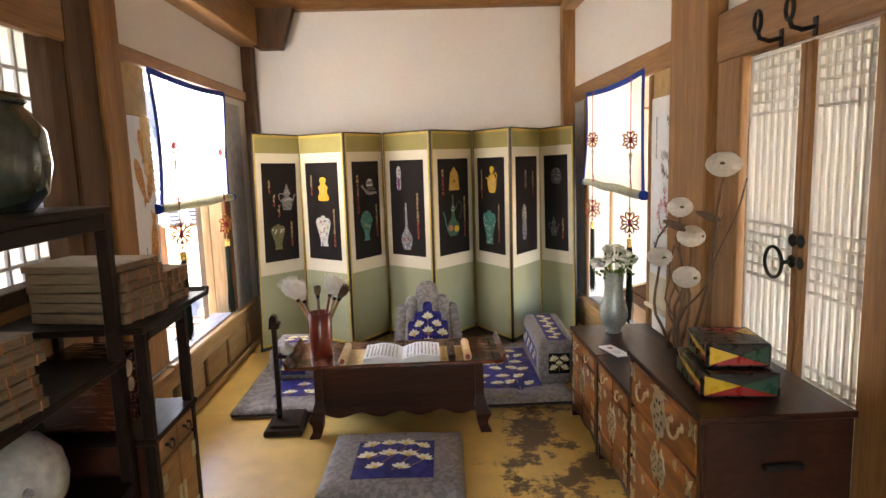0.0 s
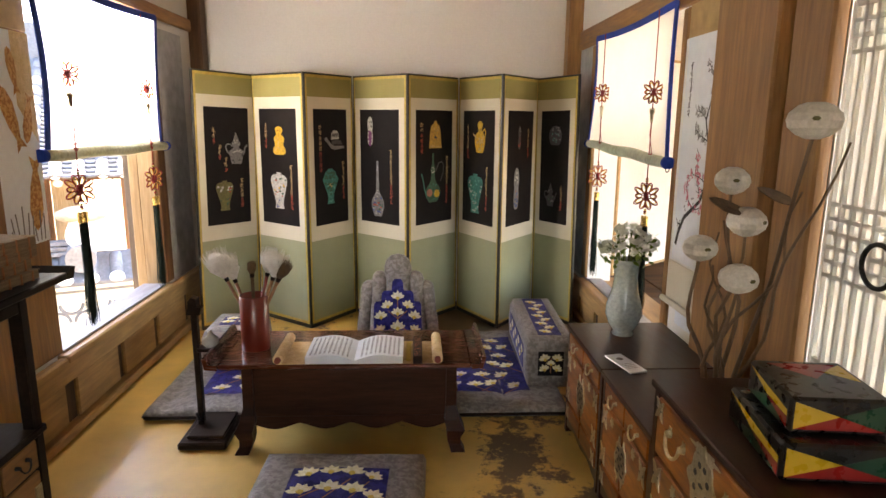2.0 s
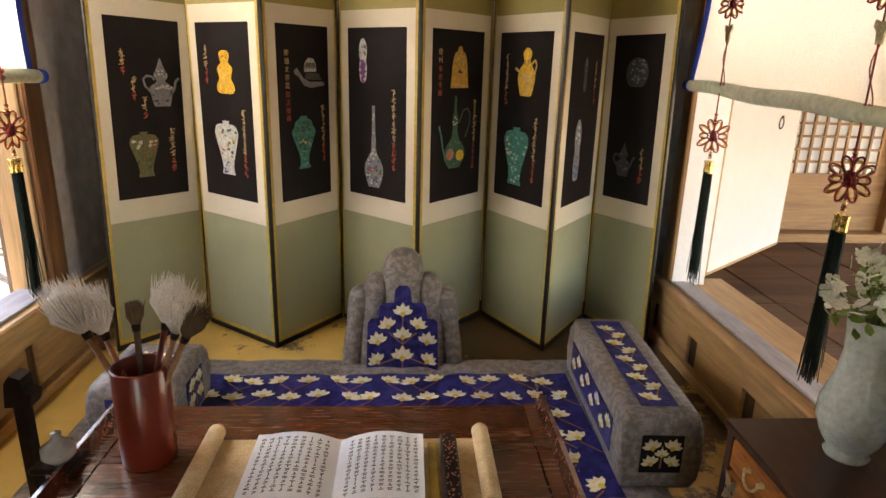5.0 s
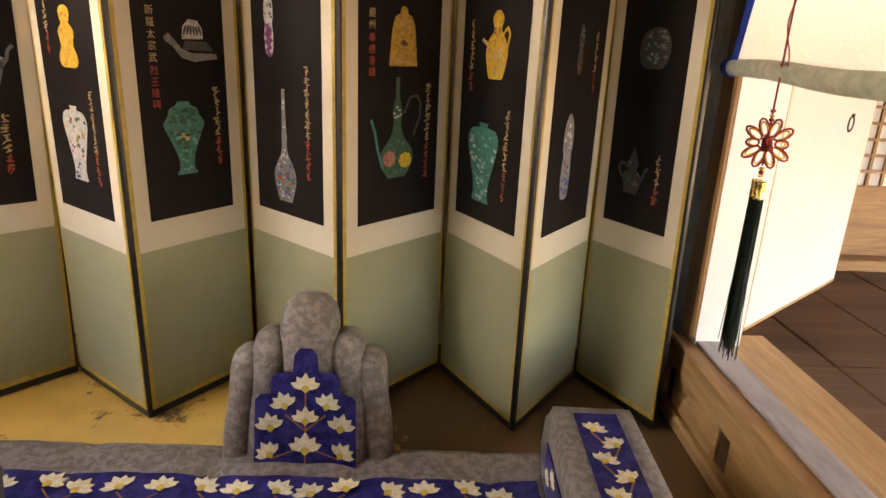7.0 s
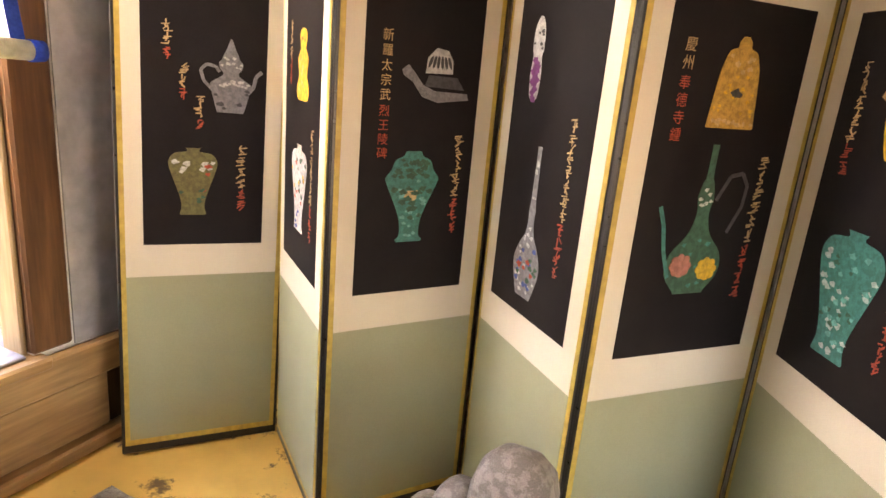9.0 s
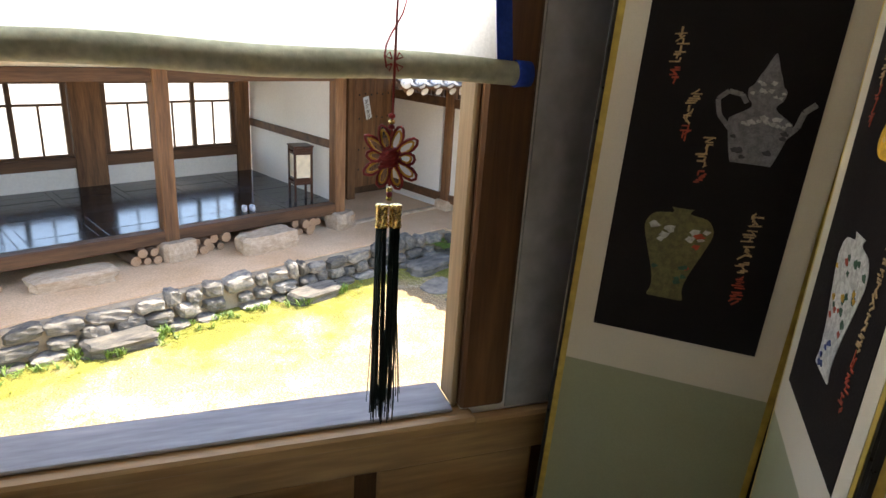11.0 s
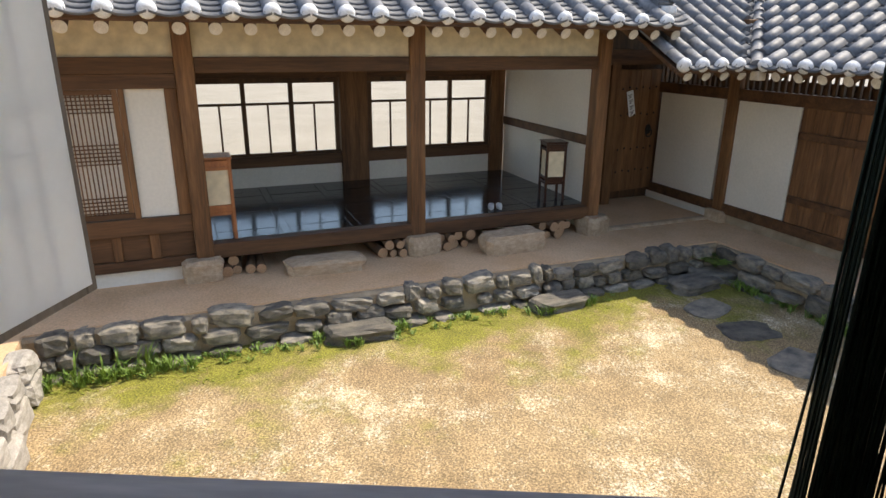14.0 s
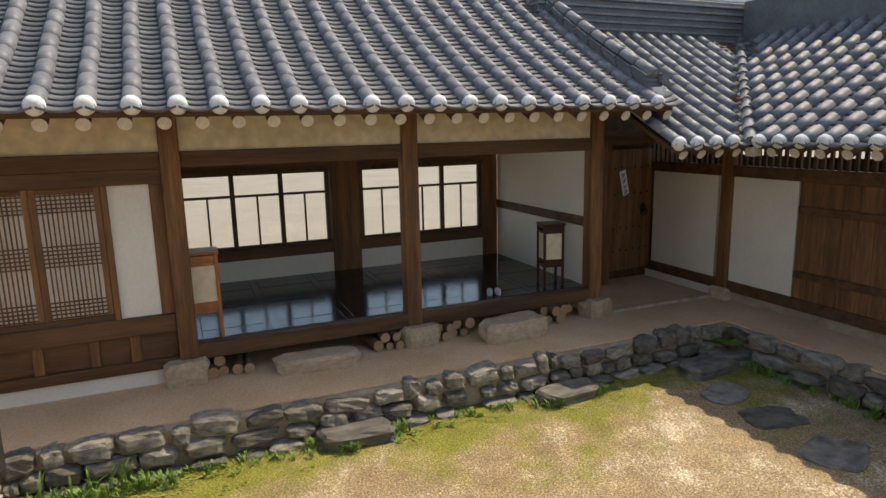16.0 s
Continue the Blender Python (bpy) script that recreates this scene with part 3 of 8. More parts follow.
timber("reveal_far_west", LX - 0.105, LX - 0.012, WY1 - 0.022, WY1 - 0.006, WZ0 + 0.003, 1.985, "pale_wood", "pale weathered board lining the window")
timber("wall_strip_west", LX + 0.003, LX + 0.008, WY1 + 0.125, 5.62, 0.37, 1.94, "grey_paper", "strip of pale grey wall paper", 0.0)
timber("tan_panel_west", LX + 0.012, LX + 0.018, 3.55, 3.87, 1.74, 1.985, "tan_paper", "tan papered panel above the scroll", 0.0)
# right wall
timber("wainscot_rail_east", RX - 0.045, RX - 0.002, 3.56, BY - 0.135, 0.20, 0.30, "pine_pale", "knotty pine rail below the sill")
timber("baseboard_east", RX - 0.05, RX - 0.002, 3.56, BY - 0.135, 0.0, 0.05, "pine_pale", "pine base rail along the floor")
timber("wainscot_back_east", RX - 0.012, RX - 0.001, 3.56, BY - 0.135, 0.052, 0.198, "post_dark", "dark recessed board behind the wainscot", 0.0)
for i, (a, b) in enumerate(((4.12, 4.50), (4.58, 4.98), (5.06, 5.42), (5.48, 5.80))):
    timber("wainscot_panel_east_%d" % (i + 1), RX - 0.026, RX - 0.002, a, b, 0.052, 0.198, "pine_pale", "knotty pine wainscot board")
timber("window_sill_east", RX - 0.05, RX + 0.30, RY0 - 0.03, RY1 + 0.1, RZ0 - 0.04, RZ0, "pine_pale", "worn brown timber window sill")
timber("sill_slab_east", RX + 0.004, RX + 0.10, RY0 - 0.02, RY1 + 0.095, RZ0 + 0.002, RZ0 + 0.016, "sill_stone", "pale worn sill board", 0.004)
timber("jamb_far_east", RX - 0.02, RX + 0.15, RY1 + 0.003, RY1 + 0.10, RZ0 + 0.018, 1.895, "pine_z", "brown window jamb")
timber("jamb_near_east", RX - 0.02, RX + 0.15, RY0 - 0.055, RY0, RZ0 + 0.003, 1.895, "pine_z", "brown window jamb")
timber("wall_strip_east", RX - 0.008, RX - 0.003, RY1 + 0.105, 5.80, 0.32, 1.90, "grey_paper", "strip of pale grey wall paper", 0.0)
timber("tan_panel_east", RX - 0.012, RX - 0.003, 3.57, 3.96, 1.60, 1.99, "tan_paper", "tan papered panel behind the scroll", 0.0)
timber("post_east", RX - 0.085, RX + 0.004, 3.14, 3.55, 0, 2.66, "pine_z", "thick brown post beside the paper doors")
timber("door_post_east", RX - 0.045, RX + 0.004, 2.935, 3.13, 0, 2.0, "pine_z", "brown door jamb")
timber("door_post_east_near", RX - 0.05, RX + 0.004, 1.76, 2.175, 0, 1.82, "pine_z", "broad pale pine door post")
timber("lintel_east", RX - 0.05, RX + 0.004, 0.4, 3.135, DZ1 + 0.01, 2.03, "pine_y", "brown door lintel")
timber("door_sill_east", RX - 0.05, RX + 0.12, DY0, DY1, DZ0 - 0.05, DZ0, "pine_y", "brown raised door sill")

# ---------- embroidery and painting helpers ----------
UP = Matrix.Identity(4)


def stroke(x0, y0, x1, y1, w):
    """Outline of a straight stroke."""
    d = Vector((x1 - x0, y1 - y0))
    n = Vector((-d.y, d.x)).normalized() * w / 2 if d.length > 0 else Vector((w / 2, 0))
    return [(x0 + n.x, y0 + n.y), (x0 - n.x, y0 - n.y), (x1 - n.x, y1 - n.y), (x1 + n.x, y1 + n.y)]


def petal_outline(cx, cy, length, width, turn):
    pts = ((0, 0), (0.35, 0.42), (0.7, 0.5), (1, 0), (0.7, -0.5), (0.35, -0.42))
    c, s = math.cos(turn), math.sin(turn)
    return [(cx + length * a * c - width * b * s, cy + length * a * s + width * b * c) for a, b in pts]


def lotus(bm_p, bm_b, cx, cy, r, turn, m, t=0.0012):
    """One embroidered magnolia: a fan of pale petals over a yellow cup."""
    for k, a in enumerate((-1.15, -0.6, 0.0, 0.6, 1.15)):
        plate(bm_p, petal_outline(cx, cy, r * (1.0 if k != 2 else 1.1), r * 0.42, turn + math.pi / 2 + a), m, t + 0.0002 * (k % 3))
    plate(bm_b, petal_outline(cx - 0.25 * r * math.cos(turn + math.pi / 2), cy - 0.25 * r * math.sin(turn + math.pi / 2), r * 0.55, r * 0.5, turn + math.pi / 2), m, t + 0.0010)


def embroider(parent, blooms, twigs, m, lift=0.0):
    """Blooms (x, y, radius, turn) and twigs (x0, y0, x1, y1) sewn on a cloth face."""
    w = B()
    for x, y, r, a in blooms:
        p, b = B(), B()
        lotus(p, b, x, y, r, a, m)
        fl = part("embroidered_flower", p, M["petal"], parent, "cream embroidered petals")
        part("flower_cup", b, M["petal_base"], fl if parent.parent is None else parent, "yellow embroidered cup")
    for x0, y0, x1, y1 in twigs:
        plate(w, stroke(x0, y0, x1, y1, 0.005), m, 0.0008)
    parts("embroidered_twig", w, M["twig"], parent, "brown embroidered twigs")


def soft_box(bm, x0, x1, y0, y1, z0, z1, r, puff=0.0, n=10, wave=None):
    """A stuffed cushion: rounded edges, a crown on top and optional quilting."""
    nx, ny = n, n
    def pt(u, v, top):
        x, y = x0 + (x1 - x0) * u, y0 + (y1 - y0) * v
        e = min(u * (x1 - x0), (1 - u) * (x1 - x0), v * (y1 - y0), (1 - v) * (y1 - y0))
        k = min(1, e / r)
        h = math.sqrt(max(0, 1 - (1 - k) ** 2))
        mid = (z0 + z1) / 2
        c = puff * (16 * u * (1 - u) * v * (1 - v))
        wv = wave(x, y) * h if wave else 0
        return Vector((x, y, mid + (z1 - mid + c + wv) * h if top else mid - (mid - z0) * h))
    us = [0, 0.3 * r / (x1 - x0), r / (x1 - x0)]
    us = us + [us[2] + (1 - 2 * us[2]) * i / nx for i in range(1, nx)] + [1 - u for u in us[::-1]]
    vs = [0, 0.3 * r / (y1 - y0), r / (y1 - y0)]
    vs = vs + [vs[2] + (1 - 2 * vs[2]) * i / ny for i in range(1, ny)] + [1 - v for v in vs[::-1]]
    for top in (True, False):
        g = [[bm.verts.new(pt(u, v, top)) for v in vs] for u in us]
        for i in range(len(us) - 1):
            for j in range(len(vs) - 1):
                q = (g[i][j], g[i + 1][j], g[i + 1][j + 1], g[i][j + 1])
                f = bm.faces.new(q if top else q[::-1])
                f.smooth = True
    bmesh.ops.remove_doubles(bm, verts=bm.verts, dist=1e-5)
    return bm


# ---------- folding screen ----------
JOINTS = ((-1.245, 5.232), (-0.942, 5.62), (-0.534, 5.298), (-0.262, 5.69), (0.125, 5.335), (0.483, 5.737), (0.735, 5.272), (1.044, 5.694), (1.252, 5.30))
SH = 1.70
screen = thing("folding_screen", "eight-panel folding screen, celadon silk with painted black pictures", "screen")


def profile_plate(bm, prof, cx, z, m, t):
    """A symmetrical pot shape from (half width, height) pairs, rounded between them."""
    fine = []
    for k in range(len(prof) - 1):
        p0, p1, p2, p3 = (Vector(prof[max(0, min(len(prof) - 1, q))]) for q in (k - 1, k, k + 1, k + 2))
        for f in (0.0, 0.34, 0.67):
            fine.append(tuple(0.5 * (2 * p1 + (p2 - p0) * f + (2 * p0 - 5 * p1 + 4 * p2 - p3) * f * f + (3 * p1 - p0 - 3 * p2 + p3) * f ** 3)))
    prof = fine + [tuple(prof[-1])]
    plate(bm, [(cx + w, z + h) for w, h in prof] + [(cx - w, z + h) for w, h in prof[::-1]], m, t)


rng = random.Random(4)


def letters(parent, cx, ztop, count, size, m, colours):
    """A column of brushed signs, each one a part of a few small strokes."""
    for i in range(count):
        bm = B()
        z = ztop - (i + 0.5) * size * 1.25
        for k in range(6):
            a = rng.choice((0.12, 0.12, 0.2, 1.57, 1.4, 0.9, -0.9))
            L = size * rng.uniform(0.18, 0.46)
            ox, oz = rng.uniform(-0.22, 0.22) * size, (k - 2.5) * size * 0.17
            w = size * rng.uniform(0.09, 0.15)
            plate(bm, stroke(cx + ox - L * math.cos(a), z + oz - L * math.sin(a) * 0.7, cx + ox + L * math.cos(a), z + oz + L * math.sin(a) * 0.7, w), m, 0.001)
        part("brushed_sign", bm, M[colours[0][0] if i < count * colours[0][1] else colours[-1][0]], parent)


def words(parent, text, cx, ztop, size, m, colour, name="brushed_writing"):
    """A column of legible signs in the built-in font."""
    cu = bpy.data.curves.new("t", "FONT")
    cu.body, cu.size, cu.align_x = "\n".join(text), size, "CENTER"
    cu.space_line = 1.15
    ob = bpy.data.objects.new("t", cu)
    scene.collection.objects.link(ob)
    bpy.context.view_layer.update()
    me = bpy.data.meshes.new_from_object(ob.evaluated_get(bpy.context.evaluated_depsgraph_get()))
    bpy.data.objects.remove(ob)
    me.transform(m @ Matrix.Translation((cx, ztop - size, 0.0012)))
    me.materials.clear()
    me.materials.append(M[colour])
    o = new(name, me)
    o.parent = parent
    return o


GOLDR = (("ink_tan", 0.6), ("ink_red", 0.4))
TEAPOT = ((0.26, 0), (0.30, 0.02), (0.40, 0.25), (0.44, 0.38), (0.40, 0.42), (0.20, 0.50), (0.17, 0.55), (0.24, 0.60), (0.26, 0.68), (0.20, 0.72), (0.15, 0.80), (0.10, 0.86), (0.04, 0.96), (0.01, 1.0))
VASE = ((0.20, 0), (0.22, 0.02), (0.19, 0.12), (0.22, 0.28), (0.33, 0.55), (0.40, 0.74), (0.385, 0.84), (0.30, 0.92), (0.12, 0.945), (0.10, 0.97), (0.13, 1.0))
LIDDED = ((0.21, 0), (0.23, 0.03), (0.17, 0.08), (0.19, 0.26), (0.30, 0.45), (0.44, 0.66), (0.45, 0.72), (0.36, 0.80), (0.30, 0.90), (0.17, 0.945), (0.15, 0.97), (0.12, 1.0))
FLASK = ((0.09, 0), (0.10, 0.02), (0.155, 0.16), (0.16, 0.26), (0.11, 0.36), (0.055, 0.43), (0.035, 0.52), (0.04, 0.60), (0.03, 0.66), (0.022, 0.98), (0.028, 1.0))
LONGNECK = ((0.16, 0), (0.17, 0.02), (0.29, 0.14), (0.27, 0.28), (0.13, 0.40), (0.075, 0.50), (0.065, 0.58), (0.085, 0.66), (0.055, 0.76), (0.035, 0.80), (0.032, 0.98), (0.04, 1.0))
TEMPLE_BELL = ((0.34, 0.0), (0.365, 0.02), (0.355, 0.06), (0.30, 0.55), (0.26, 0.72), (0.20, 0.84), (0.10, 0.88), (0.09, 0.94), (0.04, 1.0))
SITTING = ((0.13, 0), (0.20, 0.02), (0.26, 0.10), (0.24, 0.22), (0.17, 0.34), (0.19, 0.46), (0.22, 0.58), (0.14, 0.68), (0.10, 0.72), (0.12, 0.78), (0.15, 0.88), (0.11, 0.97), (0.03, 1.0))
DUCK = ((0.15, 0), (0.19, 0.03), (0.26, 0.22), (0.29, 0.42), (0.22, 0.58), (0.12, 0.68), (0.10, 0.76), (0.14, 0.84), (0.13, 0.92), (0.05, 1.0))
STICK = ((0.05, 0), (0.10, 0.06), (0.13, 0.30), (0.10, 0.52), (0.13, 0.62), (0.12, 0.84), (0.06, 0.96), (0.02, 1.0))
ROUND = ((0.25, 0), (0.40, 0.12), (0.50, 0.40), (0.46, 0.70), (0.30, 0.92), (0.05, 1.0))
VASE, LIDDED, TEAPOT, LONGNECK, SITTING = (tuple((w * k, y) for w, y in shape) for shape, k in ((VASE, 0.84), (LIDDED, 0.70), (TEAPOT, 0.62), (LONGNECK, 0.80), (SITTING, 1.3)))
# per panel: pots as (shape, colour, centre, top, foot, (colour, count, size, from, to) of its painted marks), then columns of writing as (centre, top, foot)
PICTURES = (
    (((TEAPOT, "ink_grey", 0.70, 0.21, 0.48, (("ink_white", 16, 0.006, 0.36, 0.44), ("ink_white", 10, 0.005, 0.62, 0.76), ("ink_dim", 9, 0.007, 0.05, 0.33))), (VASE, "ink_olive", 0.40, 0.62, 0.88, (("ink_white", 9, 0.010, 0.50, 0.80), ("ink_red", 4, 0.009, 0.25, 0.8), ("ink_green", 6, 0.007, 0.2, 0.5)))), ((0.20, 0.17, 0.31), (0.32, 0.31, 0.42), (0.45, 0.42, 0.53), (0.80, 0.60, 0.87))),
    (((SITTING, "ink_gold", 0.53, 0.15, 0.39, (("ink_tan", 9, 0.008, 0.1, 0.6), ("ink_red", 3, 0.006, 0.82, 0.92))), (VASE, "ink_white", 0.48, 0.545, 0.86, (("ink_green", 12, 0.010, 0.4, 0.85), ("ink_red", 5, 0.008, 0.35, 0.8), ("ink_gold", 5, 0.009, 0.3, 0.7), ("ink_blue", 6, 0.007, 0.02, 0.3)))), ((0.17, 0.12, 0.33), (0.82, 0.47, 0.87))),
    (((None, "ink_grey", 0.60, 0.18, 0.35, ()), (LIDDED, "ink_teal", 0.46, 0.51, 0.82, (("ink_green", 26, 0.009, 0.72, 0.92), ("ink_tan", 1, 0.022, 0.52, 0.53), ("ink_jade", 22, 0.006, 0.05, 0.68), ("ink_green", 14, 0.010, 0.25, 0.6)))), ((0.86, 0.45, 0.82),)),
    (((STICK, "ink_white", 0.27, 0.06, 0.31, (("ink_violet", 24, 0.012, 0.0, 0.5), ("ink_dim", 6, 0.006, 0.6, 0.95))), (FLASK, "ink_grey", 0.45, 0.45, 0.94, (("ink_white", 18, 0.007, 0.02, 0.5), ("ink_blue", 10, 0.010, 0.03, 0.35), ("ink_green", 7, 0.009, 0.12, 0.3), ("ink_red", 4, 0.010, 0.15, 0.28), ("ink_white", 6, 0.005, 0.55, 0.95)))), ((0.80, 0.34, 0.82),)),
    (((TEMPLE_BELL, "ink_bell", 0.52, 0.09, 0.33, (("ink_tan", 14, 0.006, 0.04, 0.10), ("ink_tan", 10, 0.007, 0.62, 0.80), ("ink_dim", 1, 0.018, 0.38, 0.39), ("ink_gold", 16, 0.005, 0.15, 0.6))), (LONGNECK, "ink_green", 0.46, 0.375, 0.81, (("ink_white", 7, 0.007, 0.52, 0.74), ("ink_teal", 10, 0.007, 0.02, 0.4)))), ((0.85, 0.40, 0.83),)),
    (((DUCK, "ink_gold", 0.55, 0.09, 0.365, (("ink_tan", 16, 0.012, 0.05, 0.55), ("ink_olive", 5, 0.006, 0.6, 0.8))), (VASE, "ink_teal", 0.42, 0.555, 0.91, (("ink_white", 26, 0.009, 0.03, 0.9), ("ink_green", 10, 0.007, 0.2, 0.85), ("ink_jade", 16, 0.008, 0.1, 0.85)))), ((0.16, 0.12, 0.42), (0.78, 0.48, 0.88))),
    (((STICK, "ink_dim", 0.45, 0.13, 0.33, (("ink_red", 4, 0.006, 0.1, 0.5), ("ink_grey", 6, 0.006, 0.5, 0.9))), (STICK, "ink_grey", 0.38, 0.49, 0.86, (("ink_white", 8, 0.009, 0.6, 0.9), ("ink_blue", 12, 0.010, 0.0, 0.4), ("ink_red", 3, 0.007, 0.3, 0.5)))), ((0.80, 0.15, 0.40),)),
    (((ROUND, "ink_dim", 0.52, 0.13, 0.30, (("ink_grey", 18, 0.008, 0.2, 0.9), ("ink_jade", 9, 0.007, 0.1, 0.7))), (TEAPOT, "ink_dim", 0.40, 0.64, 0.85, (("ink_grey", 8, 0.006, 0.2, 0.8), ("ink_green", 6, 0.007, 0.1, 0.5)))), ((0.78, 0.66, 0.88),)),
)
TEXTS = {2: (0.18, 0.13, "新羅太宗武烈王陵碑"), 4: (0.15, 0.10, "慶州奉德寺鍾")}


def marks(parent, prof, cx, z, h, m, colour, count, size, f0, f1, lift):
    """Small brushed marks of one colour inside a painted shape, between two heights."""
    bm = B()
    for k in range(count):
        f = rng.uniform(f0, f1)
        w = 0.0
        for (w0, h0), (w1, h1) in zip(prof, prof[1:]):
            if h0 <= f <= h1:
                w = w0 + (w1 - w0) * (f - h0) / max(h1 - h0, 1e-6)
        r = min(size, max(0.003, w * h * 0.9)) * rng.uniform(0.7, 1.2)
        x = 0.0 if count == 1 else rng.uniform(-1, 1) * max(0.0, w * h - r)
        n = 9
        ph = rng.uniform(0, 6)
        plate(bm, [(cx + x + r * math.cos(q * 6.283 / n) * (1 + 0.3 * math.sin(3 * q + ph)), z + f * h + 0.7 * r * math.sin(q * 6.283 / n) * (1 + 0.3 * math.cos(2 * q + ph))) for q in range(n)], m, 0.0012 + lift)
    parts("painted_pattern", bm, M[colour], parent)


for i in range(8):
    (xa, ya), (xb, yb) = JOINTS[i], JOINTS[i + 1]
    wd = math.hypot(xb - xa, yb - ya)
    W = wd - 0.008
    pm = pose(xa, ya, 0, 0, 0, math.degrees(math.atan2(yb - ya, xb - xa))) @ Matrix.Translation((0.004, 0, 0))
    panel = part("panel", box(B(), 0, W, 0.0, 0.018, 0.0, SH, 0.003), M["black_edge"], screen, "black-edged folding panel")
    # the end panels lean a little towards the middle
    lean, hinge = {0: (1.4, W), 7: (-1.0, 0.0)}.get(i, (0.0, 0.0))
    panel.matrix_basis = pm @ Matrix.Translation((hinge, 0, 0)) @ pose(0, 0, 0, 0, lean, 0) @ Matrix.Translation((-hinge, 0, 0))
    F = pose(0, 0, 0, 90, 0, 0)

    def sheet(name, x0, x1, z0, z1, material, lift, label=""):
        bm = B()
        plate(bm, [(x0, z0), (x1, z0), (x1, z1), (x0, z1)], F @ Matrix.Translation((0, 0, lift)), 0.0008)
        return part(name, bm, M[material], panel, label)

    e, g = 0.010, 0.024
    sheet("gold_border", e, W - e, 0.03, SH - 0.012, "gold_edge", 0.0006, "ochre silk border")
    sheet("lower_silk", g, W - g, 0.05, 0.602, "screen_green", 0.0018, "pale celadon silk")
    sheet("mount", g, W - g, 0.60, 1.548, "screen_cream", 0.0018, "cream silk mount")
    sheet("upper_silk", g, W - g, 1.548, SH - 0.03, "screen_olive", 0.0020, "olive silk band")
    pic = sheet("picture", 0.072, W - 0.072, 0.70, 1.472, "screen_black", 0.0030, "black silk picture")
    L0 = F @ Matrix.Translation((0, 0, 0.0040))
    pots, columns = PICTURES[i]
    P0, PW, PT, PH = 0.072, W - 0.144, 1.472, 0.772
    for prof, col, fx, ft, fb, deco in pots:
        cx, zb, h = P0 + PW * fx, PT - PH * fb, PH * (fb - ft)
        bm = B()
        if prof is None:
            plate(bm, [(cx - 0.095, zb + 0.075), (cx - 0.078, zb + 0.088), (cx - 0.060, zb + 0.070), (cx - 0.035, zb + 0.042), (cx + 0.0, zb + 0.028), (cx + 0.095, zb + 0.026), (cx + 0.100, zb + 0.010), (cx + 0.01, zb), (cx - 0.035, zb + 0.012), (cx - 0.065, zb + 0.048), (cx - 0.090, zb + 0.062)], L0, 0.001)
            part("painted_turtle_body", bm, M["ink_grey"], panel)
            bm = B()
            plate(bm, [(cx - 0.03, zb + 0.038), (cx + 0.085, zb + 0.034), (cx + 0.062, zb + 0.064), (cx - 0.02, zb + 0.066)], L0, 0.0012)
            part("painted_shell", bm, M["ink_dim"], panel)
            bm = B()
            plate(bm, [(cx - 0.03, zb + 0.070), (cx + 0.048, zb + 0.072), (cx + 0.046, zb + 0.105), (cx + 0.030, zb + 0.128), (cx - 0.002, zb + 0.132), (cx - 0.026, zb + 0.108)], L0, 0.001)
            part("painted_capstone", bm, M["ink_white"], panel)
            bm = B()
            for q in range(6):
                plate(bm, disc(0.0045, 0.016, 8, cx - 0.018 + 0.011 * q, zb + 0.098, 0.15 * (q - 2.5)), L0, 0.0014)
            parts("painted_carving", bm, M["ink_dim"], panel)
            continue
        profile_plate(bm, [(w * h, y * h) for w, y in prof], cx, zb, L0, 0.001)
        part("painted_pot", bm, M[col], panel)
        lines = []
        if prof is TEAPOT:
            lines = [(col, 0.009, ((-0.24, 0.30), (-0.36, 0.42), (-0.40, 0.56), (-0.32, 0.64), (-0.20, 0.62), (-0.15, 0.55))), (col, 0.011, ((0.23, 0.28), (0.31, 0.38), (0.34, 0.52), (0.42, 0.60)))]
        elif prof is LONGNECK:
            lines = [("ink_teal", 0.010, ((-0.20, 0.12), (-0.27, 0.30), (-0.31, 0.48), (-0.36, 0.60))), ("ink_dim", 0.009, ((0.09, 0.64), (0.18, 0.80), (0.28, 0.82), (0.34, 0.74), (0.33, 0.60), (0.24, 0.42)))]
        elif prof is DUCK:
            lines = [(col, 0.008, ((0.10, 0.62), (0.26, 0.76), (0.32, 0.66), (0.26, 0.42))), ("ink_tan", 0.012, ((-0.24, 0.50), (-0.40, 0.58)))]
        for c2, w2, pts in lines:
            bm = B()
            for (a0, b0), (a1, b1) in zip(pts, pts[1:]):
                plate(bm, stroke(cx + a0 * h, zb + b0 * h, cx + a1 * h, zb + b1 * h, w2), L0, 0.0011)
            part("painted_handle", bm, M[c2], panel)
        if prof is LONGNECK:
            for c2, ox, oz in (("ink_pink", -0.11, 0.20), ("ink_gold", 0.12, 0.17)):
                bm = B()
                for q in range(9):
                    r = 0.0 if q == 8 else 0.020
                    plate(bm, disc(0.012, 0.010, 9, cx + ox * h + r * math.cos(q * 0.785), zb + oz * h + r * 0.85 * math.sin(q * 0.785), q), L0, 0.0022 + 0.0002 * q)
                part("painted_peony", bm, M[c2], panel)
        for q, (c2, count, size, f0, f1) in enumerate(deco):
            marks(panel, prof, cx, zb, h, L0, c2, count, size, f0, f1, 0.0003 * q)
    if i in TEXTS:
        fx, ft, text = TEXTS[i]
        n = 4
        words(panel, text[:-n], P0 + PW * fx, PT - PH * ft, 0.030, L0, "ink_tan")
        words(panel, text[-n:], P0 + PW * fx, PT - PH * ft - 0.0345 * (len(text) - n) - 0.004, 0.030, L0, "ink_red")
    for fx, ft, fb in columns:
        size = 0.027
